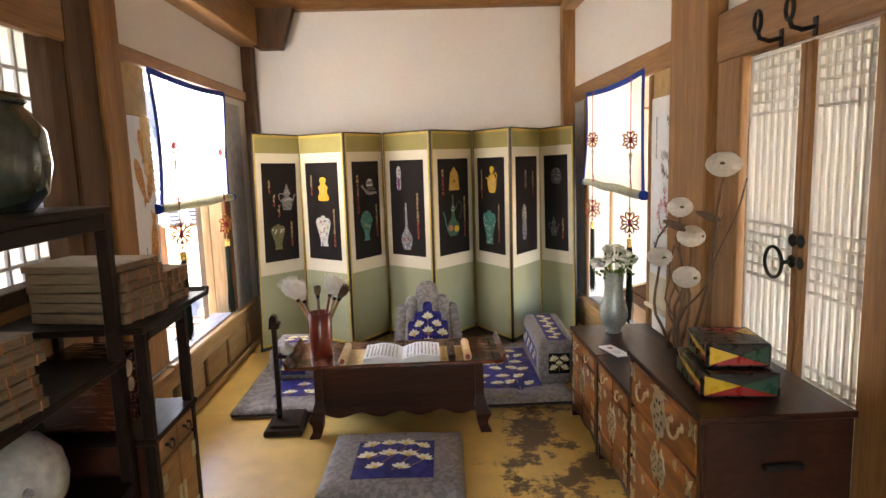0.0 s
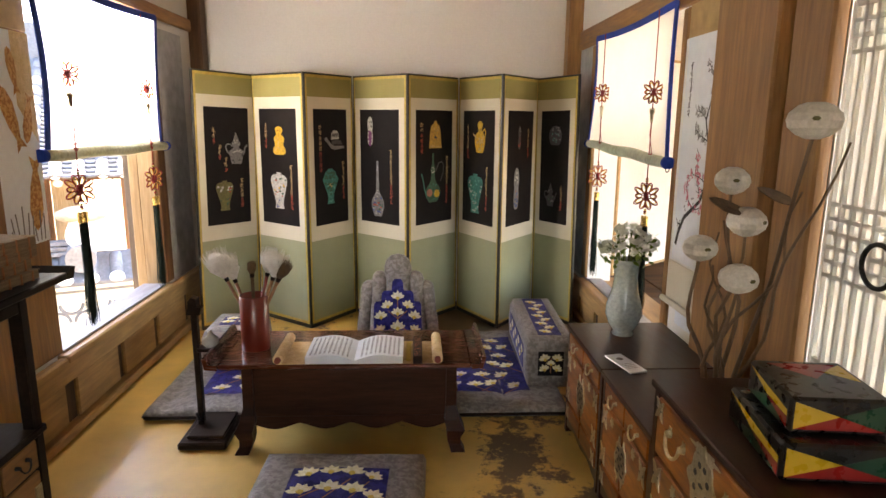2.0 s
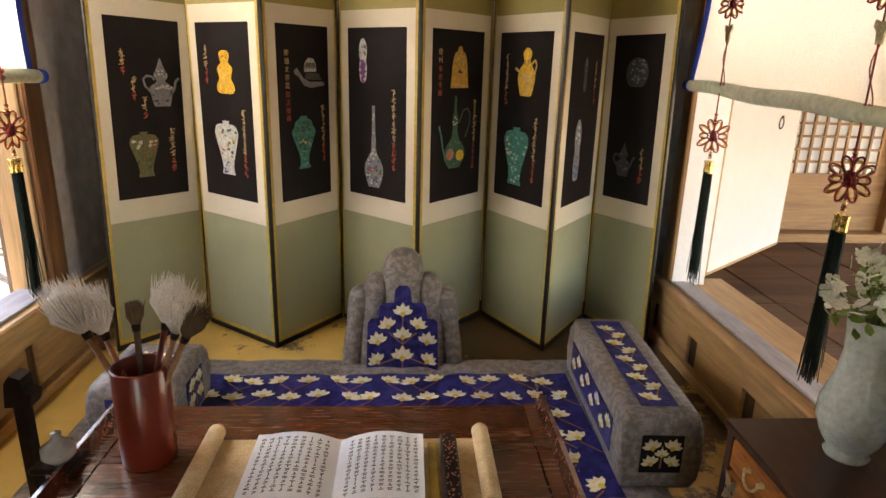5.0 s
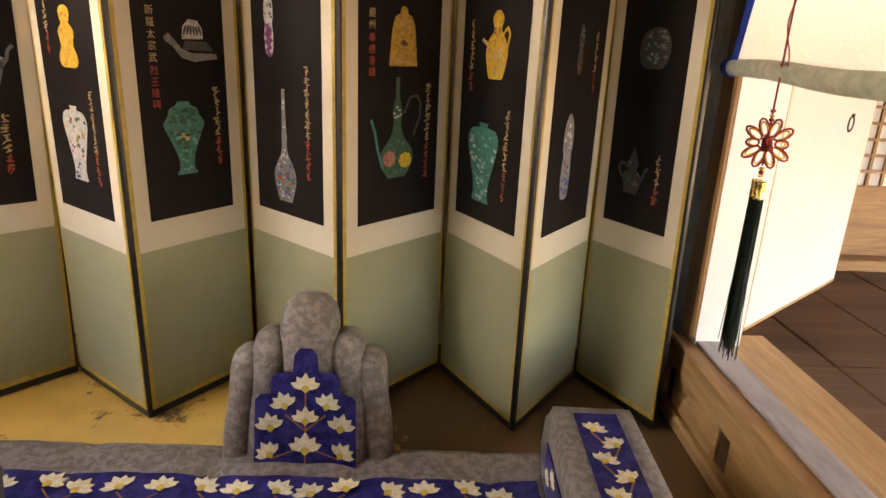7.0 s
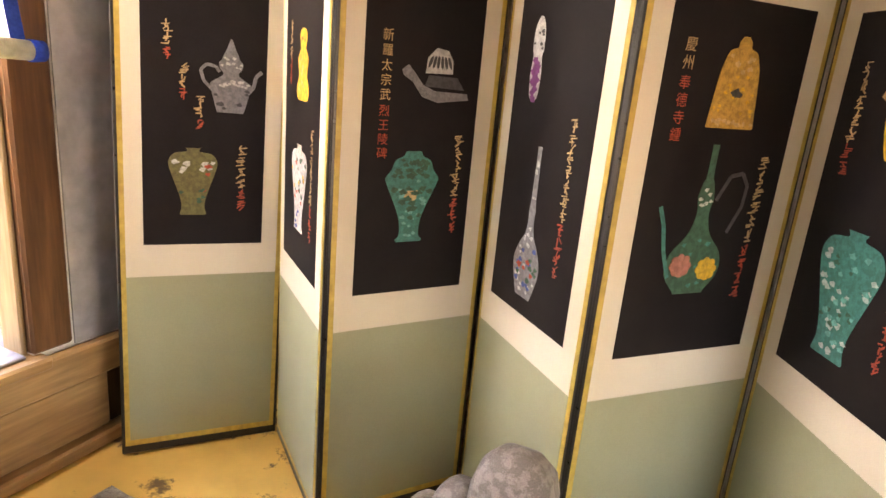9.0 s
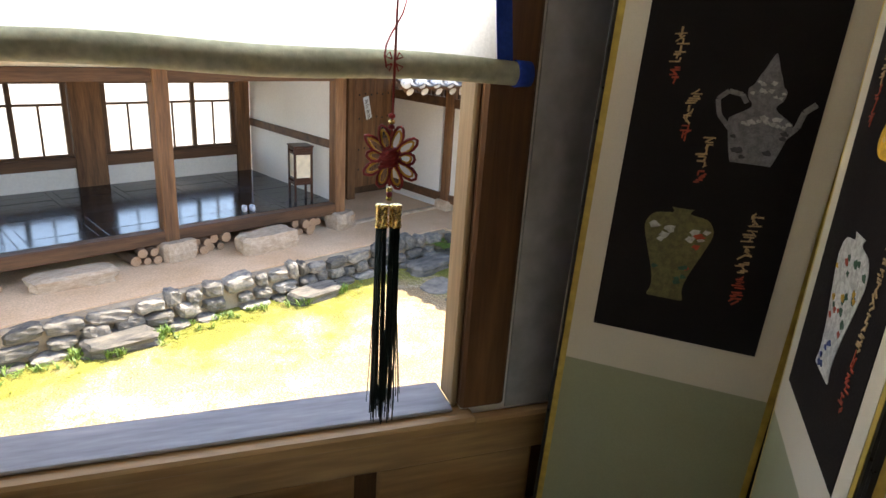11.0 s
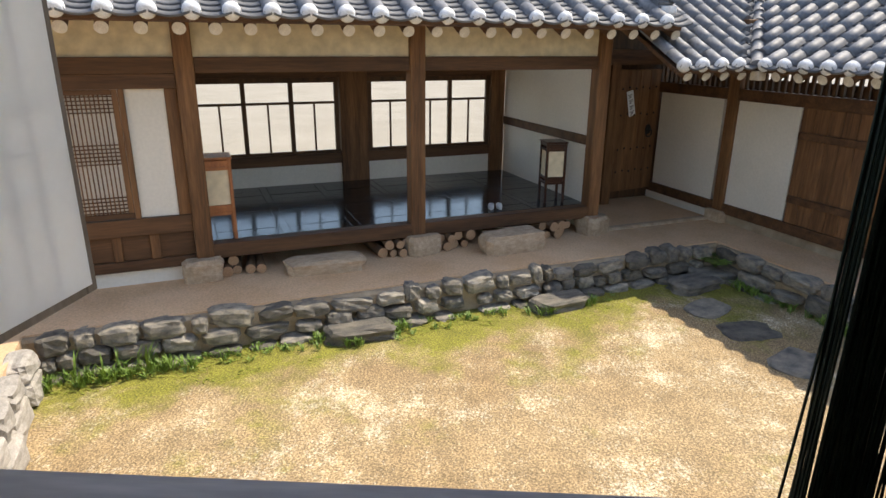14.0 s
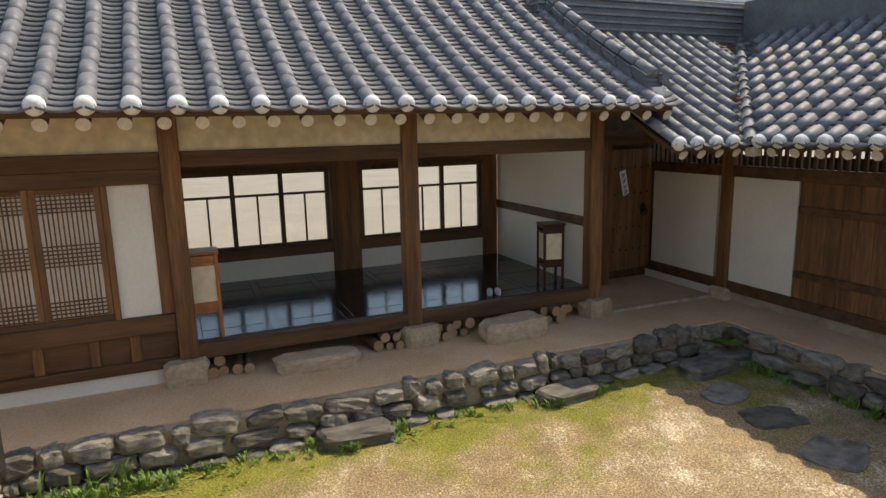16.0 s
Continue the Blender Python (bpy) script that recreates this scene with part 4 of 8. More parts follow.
        letters(panel, P0 + PW * fx, PT - PH * ft, max(2, round(PH * (fb - ft) / (size * 1.25))), size, L0, GOLDR)

# ---------- seat, bolsters and back cushion ----------
seat = thing("sleeping_mat", "quilted grey silk mat with blue embroidered middle, on the floor", "mat")


def quilt(x, y):
    """Seams every 41 cm across the mat, with puckers running off them."""
    u = (x + 0.20) / 0.411
    d = abs(u - round(u)) * 0.411
    return 0.016 * (1 - math.exp(-d / 0.035)) - 0.010 + 0.004 * math.exp(-d / 0.10) * math.sin(y * 55 + 3 * math.sin(x * 9)) + 0.002 * math.sin(x * 41 + y * 13)


part("mat_body", soft_box(B(), -1.11, 0.925, 3.95, 5.10, 0.0, 0.055, 0.035, 0.0, 90, quilt), M["grey_silk"], seat, "grey damask quilting")
bm = B()
g = []
NXM, NYM = 96, 14
for i in range(NXM + 1):
    row = []
    for j in range(NYM + 1):
        x, y = -0.90 + 1.66 * i / NXM, 4.13 + 0.80 * j / NYM
        row.append(bm.verts.new((x, y, 0.0585 + quilt(x, y))))
    g.append(row)
for i in range(NXM):
    for j in range(NYM):
        bm.faces.new((g[i][j], g[i + 1][j], g[i + 1][j + 1], g[i][j + 1])).smooth = True
part("blue_panel", bm, M["blue_silk"], seat, "blue silk panel")
r2 = random.Random(7)
bl, tw = [], []
for i in range(15):
    for j in range(6):
        x, y = -0.80 + i * 0.107 + (0.05 if j % 2 else 0) + r2.uniform(-0.012, 0.012), 4.20 + j * 0.132 + r2.uniform(-0.02, 0.02)
        if x < 0.73 and y < 4.90:
            bl.append((x, y, 0.052, r2.uniform(-0.9, 0.9)))
            tw.append((x, y - 0.02, x + r2.choice((-0.07, 0.07)), y - 0.09))
embroider(seat, bl, tw, Matrix.Translation((0, 0, 0.0660)))
bm = B()
tube(bm, [(-1.10, 3.953, 0.025), (-0.1, 3.948, 0.025), (0.92, 3.953, 0.025)], 0.008, 6)
part("piping", bm, M["black_wood"], seat, "dark piping")


def bolster(m, label):
    b = thing("bolster", label, "bolster", m, "pair of bolsters")
    part("bolster_body", soft_box(B(), -0.13, 0.13, 0, 0.78, 0, 0.262, 0.02, 0.006, 6), M["grey_silk"], b, "grey damask sides")
    bm = B()
    plate(bm, [(-0.06, 0.06), (0.06, 0.06), (0.06, 0.72), (-0.06, 0.72)], Matrix.Translation((0, 0, 0.268)), 0.002)
    part("top_panel", bm, M["blue_silk"], b, "blue silk panel")
    embroider(b, [((-0.022, 0.026)[k % 2], 0.10 + 0.067 * k, 0.040, (-0.5, 0.6)[k % 2]) for k in range(9)], [(0, 0.1 + 0.067 * k, (0.03, -0.03)[k % 2], 0.16 + 0.067 * k) for k in range(8)], Matrix.Translation((0, 0, 0.2705)))
    bm = B()
    plate(bm, [(-0.065, -0.065), (0.065, -0.065), (0.065, 0.065), (-0.065, 0.065)], pose(0, 0.001, 0.135, 90, 0, 0), 0.003)
    part("end_panel", bm, M["screen_black"], b, "black silk end panel")
    embroider(b, [(-0.03, -0.035, 0.032, 0.4), (0.03, -0.035, 0.032, -0.4), (-0.03, 0.02, 0.034, 0.3), (0.03, 0.02, 0.034, -0.3), (0, -0.005, 0.026, 0)], [(0, -0.05, 0, 0.03)], pose(0, -0.0022, 0.135, 90, 0, 0))
    for sx in (-1, 1):
        bm = B()
        plate(bm, [(0.10, -0.06), (0.68, -0.06), (0.68, 0.06), (0.10, 0.06)], pose(0.1285 * sx, 0, 0.135, 90, 0, 90) if sx > 0 else pose(-0.1285, 0.78, 0.135, 90, 0, -90), 0.003)
        part("side_panel", bm, M["blue_silk"], b, "blue silk panel")
        embroider(b, [(0.15 + 0.07 * k, (-0.03, 0.015)[k % 2], 0.038, 0) for k in range(8)], [], pose(0.1318 * sx, 0, 0.135, 90, 0, 90) if sx > 0 else pose(-0.1318, 0.78, 0.135, 90, 0, -90))
    return b


bol = bolster(pose(0.868, 4.17, 0.056, 0, 0, -2), "box-shaped grey silk bolster with embroidered blue panels on the mat")
lb = thing("box_cushion", "short box-shaped grey silk cushion with embroidered blue panels on the mat", "cushion", pose(-0.83, 4.42, 0.056))
part("cushion_body", soft_box(B(), -0.15, 0.15, 0, 0.36, 0, 0.225, 0.02, 0.006, 6), M["grey_silk"], lb, "grey damask sides")
for nm, mm in (("top_panel", Matrix.Translation((0, 0.18, 0.232))), ("side_panel", pose(0.1485, 0.18, 0.115, 90, 0, 90)), ("front_panel", pose(0, 0.0, 0.115, 90, 0, 0))):
    bm = B()
    plate(bm, [(-0.08, -0.07), (0.08, -0.07), (0.08, 0.07), (-0.08, 0.07)], mm, 0.003)
    part(nm, bm, M["blue_silk"], lb, "blue silk panel")
    embroider(lb, [(-0.04, -0.03, 0.042, 0.3), (0.04, -0.03, 0.042, -0.3), (-0.03, 0.03, 0.04, 0.2), (0.035, 0.03, 0.04, -0.2)], [(0, -0.05, 0, 0.04)], mm @ Matrix.Translation((0, 0, 0.0035)))

rest = thing("back_cushion", "stepped grey silk back cushion with embroidered blue front", "cushion", pose(0.062, 5.07, 0.0, -10, 0, 0))
part("cushion_core", soft_box(B(), -0.225, 0.225, -0.052, 0.06, 0.0, 0.33, 0.03, 0.0, 8), M["grey_silk"], rest, "grey damask body")
for cx, w, h, d in ((-0.205, 0.088, 0.395, 0.125), (0.205, 0.088, 0.395, 0.125), (-0.128, 0.098, 0.455, 0.135), (0.128, 0.098, 0.455, 0.135), (0.0, 0.172, 0.565, 0.15)):
    bm = B()
    rings = []
    for k in range(13):
        f = k / 12
        z = h * f
        kn = 1 - 0.5 * w / h
        f = f / 0.75 * kn if f < 0.75 else kn + (1 - kn) * math.sin((f - 0.75) / 0.25 * math.pi / 2)
        z = h * f
        rr = 1.0 - 0.05 * math.sin(f * 14) if f <= kn else math.sqrt(max(0.0, 1 - ((f - kn) / (1 - kn)) ** 2)) * (1.0 - 0.05 * math.sin(kn * 14))
        lean = cx * (1.12 - 0.22 * f)
        rings.append([bm.verts.new((lean + w * 0.50 * rr * math.copysign(abs(math.cos(2 * math.pi * i / 16)) ** 0.6, math.cos(2 * math.pi * i / 16)), d * 0.5 * rr * math.copysign(abs(math.sin(2 * math.pi * i / 16)) ** 0.6, math.sin(2 * math.pi * i / 16)), z)) for i in range(16)])
    for A, C in zip(rings, rings[1:]):
        for i in range(16):
            bm.faces.new((A[i], A[(i + 1) % 16], C[(i + 1) % 16], C[i])).smooth = True
    bm.faces.new(rings[0][::-1])
    part("cushion_lobe", bm, M["grey_silk"], rest, "grey damask lobe")
FR = pose(0, -0.079, 0, 90, 0, 0)
bm = B()
plate(bm, [(-0.155, 0.03), (0.155, 0.03), (0.15, 0.245), (0.135, 0.26), (0.105, 0.262), (0.10, 0.315), (0.085, 0.33), (0.038, 0.33), (0.034, 0.385), (0.018, 0.405), (-0.018, 0.405), (-0.034, 0.385), (-0.038, 0.33), (-0.085, 0.33), (-0.10, 0.315), (-0.105, 0.262), (-0.135, 0.26), (-0.15, 0.245)], FR, 0.005)
part("blue_front", bm, M["blue_silk"], rest, "blue silk front")
embroider(rest, [(0, 0.28, 0.048, 0), (-0.062, 0.225, 0.045, 0.35), (0.062, 0.225, 0.045, -0.35), (0, 0.178, 0.046, 0), (-0.105, 0.155, 0.048, 0.2), (0.105, 0.155, 0.048, -0.2), (0, 0.085, 0.055, 0), (-0.105, 0.07, 0.045, 0.6), (0.105, 0.07, 0.045, -0.6)], [(0, 0.045, 0, 0.28), (-0.1, 0.06, 0, 0.1), (0.1, 0.06, 0, 0.1), (-0.06, 0.2, 0, 0.15), (0.06, 0.2, 0, 0.15)], FR @ Matrix.Translation((0, 0, 0.0055)))

cush = thing("floor_cushion", "square grey silk floor cushion with blue embroidered centre", "cushion", pose(-0.115, 3.225, 0, 0, 0, -2))
part("cushion_body", soft_box(B(), -0.325, 0.325, -0.30, 0.305, 0.0, 0.085, 0.04, 0.018, 14, lambda x, y: 0.002 * math.sin(x * 50) * math.cos(y * 43)), M["grey_silk"], cush, "grey damask cover")
bm = B()
g = []
for i in range(9):
    row = []
    for j in range(9):
        x, y = -0.178 + 0.365 * i / 8, -0.215 + 0.355 * j / 8
        u, v = (x + 0.325) / 0.65, (y + 0.30) / 0.605
        row.append(bm.verts.new((x, y, 0.0895 + 0.018 * 16 * u * (1 - u) * v * (1 - v))))
    g.append(row)
for i in range(8):
    for j in range(8):
        bm.faces.new((g[i][j], g[i + 1][j], g[i + 1][j + 1], g[i][j + 1])).smooth = True
part("blue_panel", bm, M["blue_silk"], cush, "blue silk centre panel")
embroider(cush, [(-0.11, 0.085, 0.052, 0.5), (-0.03, 0.10, 0.048, 0.1), (0.05, 0.095, 0.055, -0.2), (0.125, 0.065, 0.045, -0.6), (-0.12, -0.03, 0.055, 0.3), (-0.025, -0.01, 0.058, 0), (0.065, -0.02, 0.055, -0.2), (0.135, -0.06, 0.05, -0.5), (-0.075, -0.13, 0.05, 0.4), (0.035, -0.14, 0.05, -0.3)], [(-0.1, -0.16, 0.05, 0.06), (0.0, -0.16, 0.12, 0.04), (-0.12, -0.06, 0.0, 0.04), (0.05, -0.16, 0.13, -0.08)], Matrix.Translation((0, 0, 0.107)))

# ---------- writing desk ----------
desk = thing("writing_desk", "low dark red lacquered writing desk with scalloped apron", "desk", pose(-0.11, 3.90, 0, 0, 0, 0))
bm = B()
box(bm, -0.545, 0.525, -0.225, 0.225, 0.372, 0.394, 0.006)
part("desktop", bm, M["lacquer"], desk, "glossy red-brown desktop")
for sx, nm in ((-1, -0.545), (1, 0.525)):
    bm = B()
    plate(bm, [(0, 0), (0.05 * sx, 0.004), (0.062 * sx, 0.052), (0.048 * sx, 0.056), (0.036 * sx, 0.022), (0, 0.022)], pose(nm, 0.228, 0.372, 90, 0, 0), 0.456)
    part("upturned_end", bm, M["lacquer"], desk, "upturned lacquered end lip")
for y0, y1 in ((-0.205, -0.188), (0.188, 0.205)):
    part("long_board", box(B(), -0.415, 0.43, y0, y1, 0.14, 0.372, 0.003), M["lacquer_shaded"], desk)
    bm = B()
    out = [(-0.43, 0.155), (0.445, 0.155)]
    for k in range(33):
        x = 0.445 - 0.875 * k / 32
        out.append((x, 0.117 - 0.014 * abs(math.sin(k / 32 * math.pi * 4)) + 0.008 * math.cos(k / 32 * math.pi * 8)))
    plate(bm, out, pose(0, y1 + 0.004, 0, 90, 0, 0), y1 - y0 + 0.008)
    part("apron", bm, M["lacquer_shaded"], desk, "scalloped apron")
for x0, x1 in ((-0.432, -0.416), (0.431, 0.447)):
    part("end_board", box(B(), x0, x1, -0.21, 0.21, 0.14, 0.372, 0.003), M["lacquer_shaded"], desk)
for lx in (-0.425, 0.44):
    for ly in (-0.195, 0.195):
        s = math.copysign(1, lx)
        f = math.copysign(1, ly)
        bm = B()
        prof = ((0.372, 0.0, 0.022), (0.20, 0.0, 0.023), (0.14, 0.004, 0.034), (0.10, 0.020, 0.038), (0.06, 0.012, 0.030), (0.03, 0.016, 0.026), (0.0, 0.030, 0.030))
        rings = [[bm.verts.new((lx + s * o + a * w, ly + f * o + b * w, z)) for a, b in ((-1, -1), (1, -1), (1, 1), (-1, 1))] for z, o, w in prof]
        for A, C in zip(rings, rings[1:]):
            for k in range(4):
                bm.faces.new((A[k], A[(k + 1) % 4], C[(k + 1) % 4], C[k]))
        bm.faces.new(rings[0])
        bm.faces.new(rings[-1])
        part("leg", bm, M["lacquer_shaded"], desk, "carved cabriole leg")
DT = 0.3945

pot = thing("brush_pot", "cylindrical dark red lacquer brush pot on the desk", "brush pot", pose(-0.541, 3.885, DT))
part("pot_body", lathe(B(), ((0, 0.002), (0.060, 0), (0.062, 0.004), (0.064, 0.245), (0.060, 0.249), (0.056, 0.245), (0.056, 0.02), (0, 0.02)), 32), M["red_lacquer"], pot)
for k, (dx, dy, h, hl, hr, white, bm_mat) in enumerate(((-0.115, 0.02, 0.385, 0.125, 0.042, 1, "bamboo"), (-0.085, 0.04, 0.36, 0.11, 0.034, 1, "bamboo"), (-0.01, 0.03, 0.34, 0.05, 0.016, 0, "stem"), (0.055, 0.03, 0.385, 0.10, 0.036, 1, "red_lacquer"), (0.085, 0.0, 0.375, 0.10, 0.034, 1, "bamboo"), (0.11, -0.01, 0.355, 0.08, 0.026, 0, "bamboo"))):
    br = thing("writing_brush", "large writing brush with splayed pale bristles, standing in the pot", "brush", pose(-0.541, 3.885, DT + 0.02), "brushes in the pot")
    b0, b1 = Vector((-dx * 0.25, -dy * 0.25, 0.006)), Vector((dx, dy, h - hl * 0.8))
    part("brush_handle", rod(B(), b0, b1, 0.006, 0.008, 8), M[bm_mat], br)
    d = (b1 - b0).normalized()
    part("ferrule", rod(B(), b1, b1 + d * 0.02, 0.010, 0.011, 8), M["black_wood"], br)
    bm = B()
    a, c = d.orthogonal().normalized(), d.cross(d.orthogonal().normalized())
    base = b1 + d * 0.018
    hr *= 1.25
    prof = ((0.0, 0.010), (0.25, 0.45 * hr), (0.55, 0.72 * hr), (0.8, 0.62 * hr), (0.97, 0.12 * hr))
    rings = [[bm.verts.new(base + d * hl * f + (math.cos(q * 0.628) * a + math.sin(q * 0.628) * c) * w * (1 + 0.12 * (q % 2))) for q in range(10)] for f, w in prof]
    for R0, R1 in zip(rings, rings[1:]):
        for q in range(10):
            bm.faces.new((R0[q], R0[(q + 1) % 10], R1[(q + 1) % 10], R1[q]))
    bm.faces.new(rings[0])
    bm.faces.new(rings[-1])
    for q in range(260):
        th, rr = r2.uniform(0, 6.283), math.sqrt(r2.random())
        side = math.cos(th) * a + math.sin(th) * c
        L = hl * r2.uniform(0.75, 1.15)
        p1 = base + d * L * 0.5 + side * hr * rr * 0.95
        p2 = base + d * L + side * hr * rr * r2.uniform(0.3, 1.35)
        tube(bm, [base + side * 0.009 * rr, p1, p2], 0.0022, 4, (1, 0.9, 0.15))
    part("bristles", bm, M["bristle"] if white else M["stem"], br, "splayed white bristles" if white else "short brown bristles")

scr = thing("open_scroll", "unrolled ochre paper scroll lying across the desk", "scroll", pose(-0.065, 3.815, DT))
bm = B()
plate(bm, [(-0.335, -0.135), (0.335, -0.135), (0.335, 0.135), (-0.335, 0.135)], Matrix.Translation((0, 0, 0.0015)), 0.002)
part("scroll_sheet", bm, M["scroll_paper"], scr)
for x in (-0.335, 0.335):
    bm = B()
    rod(bm, (x, -0.14, 0.024), (x, 0.14, 0.024), 0.022, 0.022, 16)
    part("scroll_roll", bm, M["scroll_paper"], scr)
    part("scroll_stick", rod(B(), (x, -0.158, 0.024), (x, 0.158, 0.024), 0.013, 0.013, 12), M["red_lacquer"], scr, "dark red scroll rod")

book = thing("open_book", "open bound book with columns of printed signs, on the scroll", "book", pose(-0.083, 3.80, DT + 0.0042))


def page_z(x):
    a = abs(x) / 0.205
    return 0.012 + 0.034 * math.sin(min(a * 2.6, 2.2)) * (1 - 0.35 * a)


for s in (-1, 1):
    bm = B()
    n = 12
    rows = []
    for i in range(n + 1):
        x = s * 0.205 * i / n
        rows.append([bm.verts.new((x, -0.125, 0.0)), bm.verts.new((x, -0.125, page_z(x))), bm.verts.new((x, 0.125, page_z(x))), bm.verts.new((x, 0.125, 0.0))])
    for A, C in zip(rows, rows[1:]):
        for k in range(4):
            bm.faces.new((A[k], A[(k + 1) % 4], C[(k + 1) % 4], C[k]))
    bm.faces.new(rows[-1])
    bm.faces.new(rows[0])
    part("page_block", bm, M["page"], book, "white printed pages")
    bm = B()
    for c in range(9):
        x = s * (0.03 + c * 0.0195)
        slope = (page_z(x + 0.004 * s) - page_z(x - 0.004 * s)) / 0.008 * s
        for k in range(15):
            y = 0.10 - k * 0.0142
            for q in range(2):
                w = r2.uniform(0.004, 0.0065)
                m2 = Matrix.Translation((x, y + (q - 0.5) * 0.005, page_z(x) + 0.0003)) @ pose(0, 0, 0, 0, -math.degrees(math.atan(slope)), 0)
                a = r2.choice((0, 0.2, 1.57, 0.8))
                plate(bm, stroke(-w * math.cos(a), -w * 0.6 * math.sin(a), w * math.cos(a), w * 0.6 * math.sin(a), 0.0022), m2, 0.0004)
    part("printed_text", bm, M["ink"], book, "columns of black signs")
weight = thing("paperweight", "black lacquer paperweight inlaid with mother-of-pearl, across the scroll", "paperweight", pose(0.185, 3.80, DT + 0.0042, 0, 0, 0))
part("weight_body", box(B(), -0.02, 0.02, -0.14, 0.125, 0, 0.036, 0.005), M["black_wood"], weight)
bm = B()
for k in range(70):
    plate(bm, disc(0.0035, 0.002, 5, r2.uniform(-0.015, 0.015), r2.uniform(-0.13, 0.115), r2.uniform(0, 3)), Matrix.Translation((0, 0, 0.036)), 0.0006)
part("inlay", bm, M["ink_pink"], weight, "pale shell inlay")
bm = B()
pen = thing("folded_marker", "small yellow striped bookmark slip beside the book", "bookmark", pose(0.145, 3.80, DT + 0.0042, 0, 0, 0))
part("slip", box(B(), -0.011, 0.011, -0.10, 0.12, 0, 0.010, 0.002), M["gold_edge"], pen)

# ---------- oil lamp stand ----------
lamp = thing("oil_lamp_stand", "black wooden oil lamp stand with a white porcelain cup", "lamp stand", pose(-0.74, 3.84, 0, 0, 0, 0))
part("lamp_base", box(B(), -0.11, 0.10, -0.155, 0.15, 0, 0.035, 0.008), M["black_wood"], lamp)
part("base_rim", box(B(), -0.08, 0.08, -0.12, 0.12, 0.035, 0.052, 0.006), M["black_wood"], lamp)
part("lamp_post", box(B(), -0.062, -0.036, -0.018, 0.018, 0.05, 0.60, 0.004), M["black_wood"], lamp)
bm = B()
plate(bm, [(-0.075, 0.57), (-0.02, 0.57), (-0.012, 0.60), (-0.03, 0.606), (-0.032, 0.64), (-0.055, 0.648), (-0.068, 0.63)], pose(0, 0.022, 0, 90, 0, 0), 0.044)
part("post_head", bm, M["black_wood"], lamp, "carved post head")
part("lamp_shelf", box(B(), -0.04, 0.052, -0.04, 0.045, 0.405, 0.42, 0.004), M["black_wood"], lamp)
bm = B()
tube(bm, [(-0.05 + 0.012 * math.cos(a), -0.02 + 0.02 * math.sin(a), 0.10 + 0.018 * math.sin(2 * a)) for a in [k * 0.52 for k in range(12)]], 0.006, 6, closed=True)
part("iron_ring", bm, M["iron"], lamp, "black iron ring")
cup = part("oil_cup", lathe(B(), ((0, 0.42), (0.024, 0.42), (0.038, 0.438), (0.036, 0.458), (0.016, 0.474), (0.010, 0.482), (0.012, 0.492), (0.0, 0.494)), 24, (0.012, 0.0, 0)), M["white_glaze"], lamp, "white porcelain oil cup with lid")

# ---------- chests ----------


def fitting(bm, holes, cy, cz, h, w, xf, style=0):
    """A pierced metal mount on a front that faces the room's middle; holes takes its dark piercings."""
    m = Matrix(((0, 0, -1, xf), (-1, 0, 0, cy), (0, 1, 0, cz), (0, 0, 0, 1)))
    if style == 0:
        out = []
        for q in range(40):
            a = q * 2 * math.pi / 40
            r = 1 + 0.10 * math.cos(8 * a) + 0.12 * math.cos(2 * a) ** 8
            out.append((w * 0.5 * r * math.cos(a) * (1 - 0.35 * abs(math.sin(a)) ** 3), h * 0.5 * r * math.sin(a)))
        plate(bm, out, m, 0.004)
        for q in range(8):
            a = q * math.pi / 4 + 0.39
            plate(holes, disc(w * 0.07, h * 0.055, 7, w * 0.27 * math.cos(a), h * 0.30 * math.sin(a), a), m @ Matrix.Translation((0, 0, 0.0038)), 0.0006)
        plate(holes, disc(w * 0.10, h * 0.035, 8, 0, 0), m @ Matrix.Translation((0, 0, 0.0038)), 0.0006)
    elif style == 1:
        plate(bm, [(-w / 2, -h / 2), (-w * 0.2, -h * 0.40), (0, -h * 0.22), (w * 0.2, -h * 0.40), (w / 2, -h / 2), (w * 0.36, -h * 0.15), (w * 0.36, h * 0.15), (w / 2, h / 2), (w * 0.2, h * 0.40), (0, h * 0.22), (-w * 0.2, h * 0.40), (-w / 2, h / 2), (-w * 0.36, h * 0.15), (-w * 0.36, -h * 0.15)], m, 0.003)
        for q in (-1, 1):
            plate(holes, disc(w * 0.07, h * 0.07, 6, q * w * 0.27, 0), m @ Matrix.Translation((0, 0, 0.0028)), 0.0006)
    else:
        plate(bm, [(0.5 * w * math.cos(a) * (0.8 + 0.2 * math.cos(6 * a)), 0.5 * h * math.sin(a) * (0.8 + 0.2 * math.cos(6 * a))) for a in [k * math.pi / 12 for k in range(24)]], m, 0.003)


def pull(bm, cy, cz, r, xf):
    """A drop handle with two rosettes."""
    for s in (-1, 1):
        rod(bm, (xf + 0.002, cy + s * r, cz), (xf - 0.012, cy + s * r, cz), r * 0.28, r * 0.2, 8)
    tube(bm, [(xf - 0.010 - 0.006 * math.sin(a), cy - r * math.cos(a), cz - r * 1.0 * math.sin(a)) for a in [k * math.pi / 10 for k in range(11)]], r * 0.12, 6)


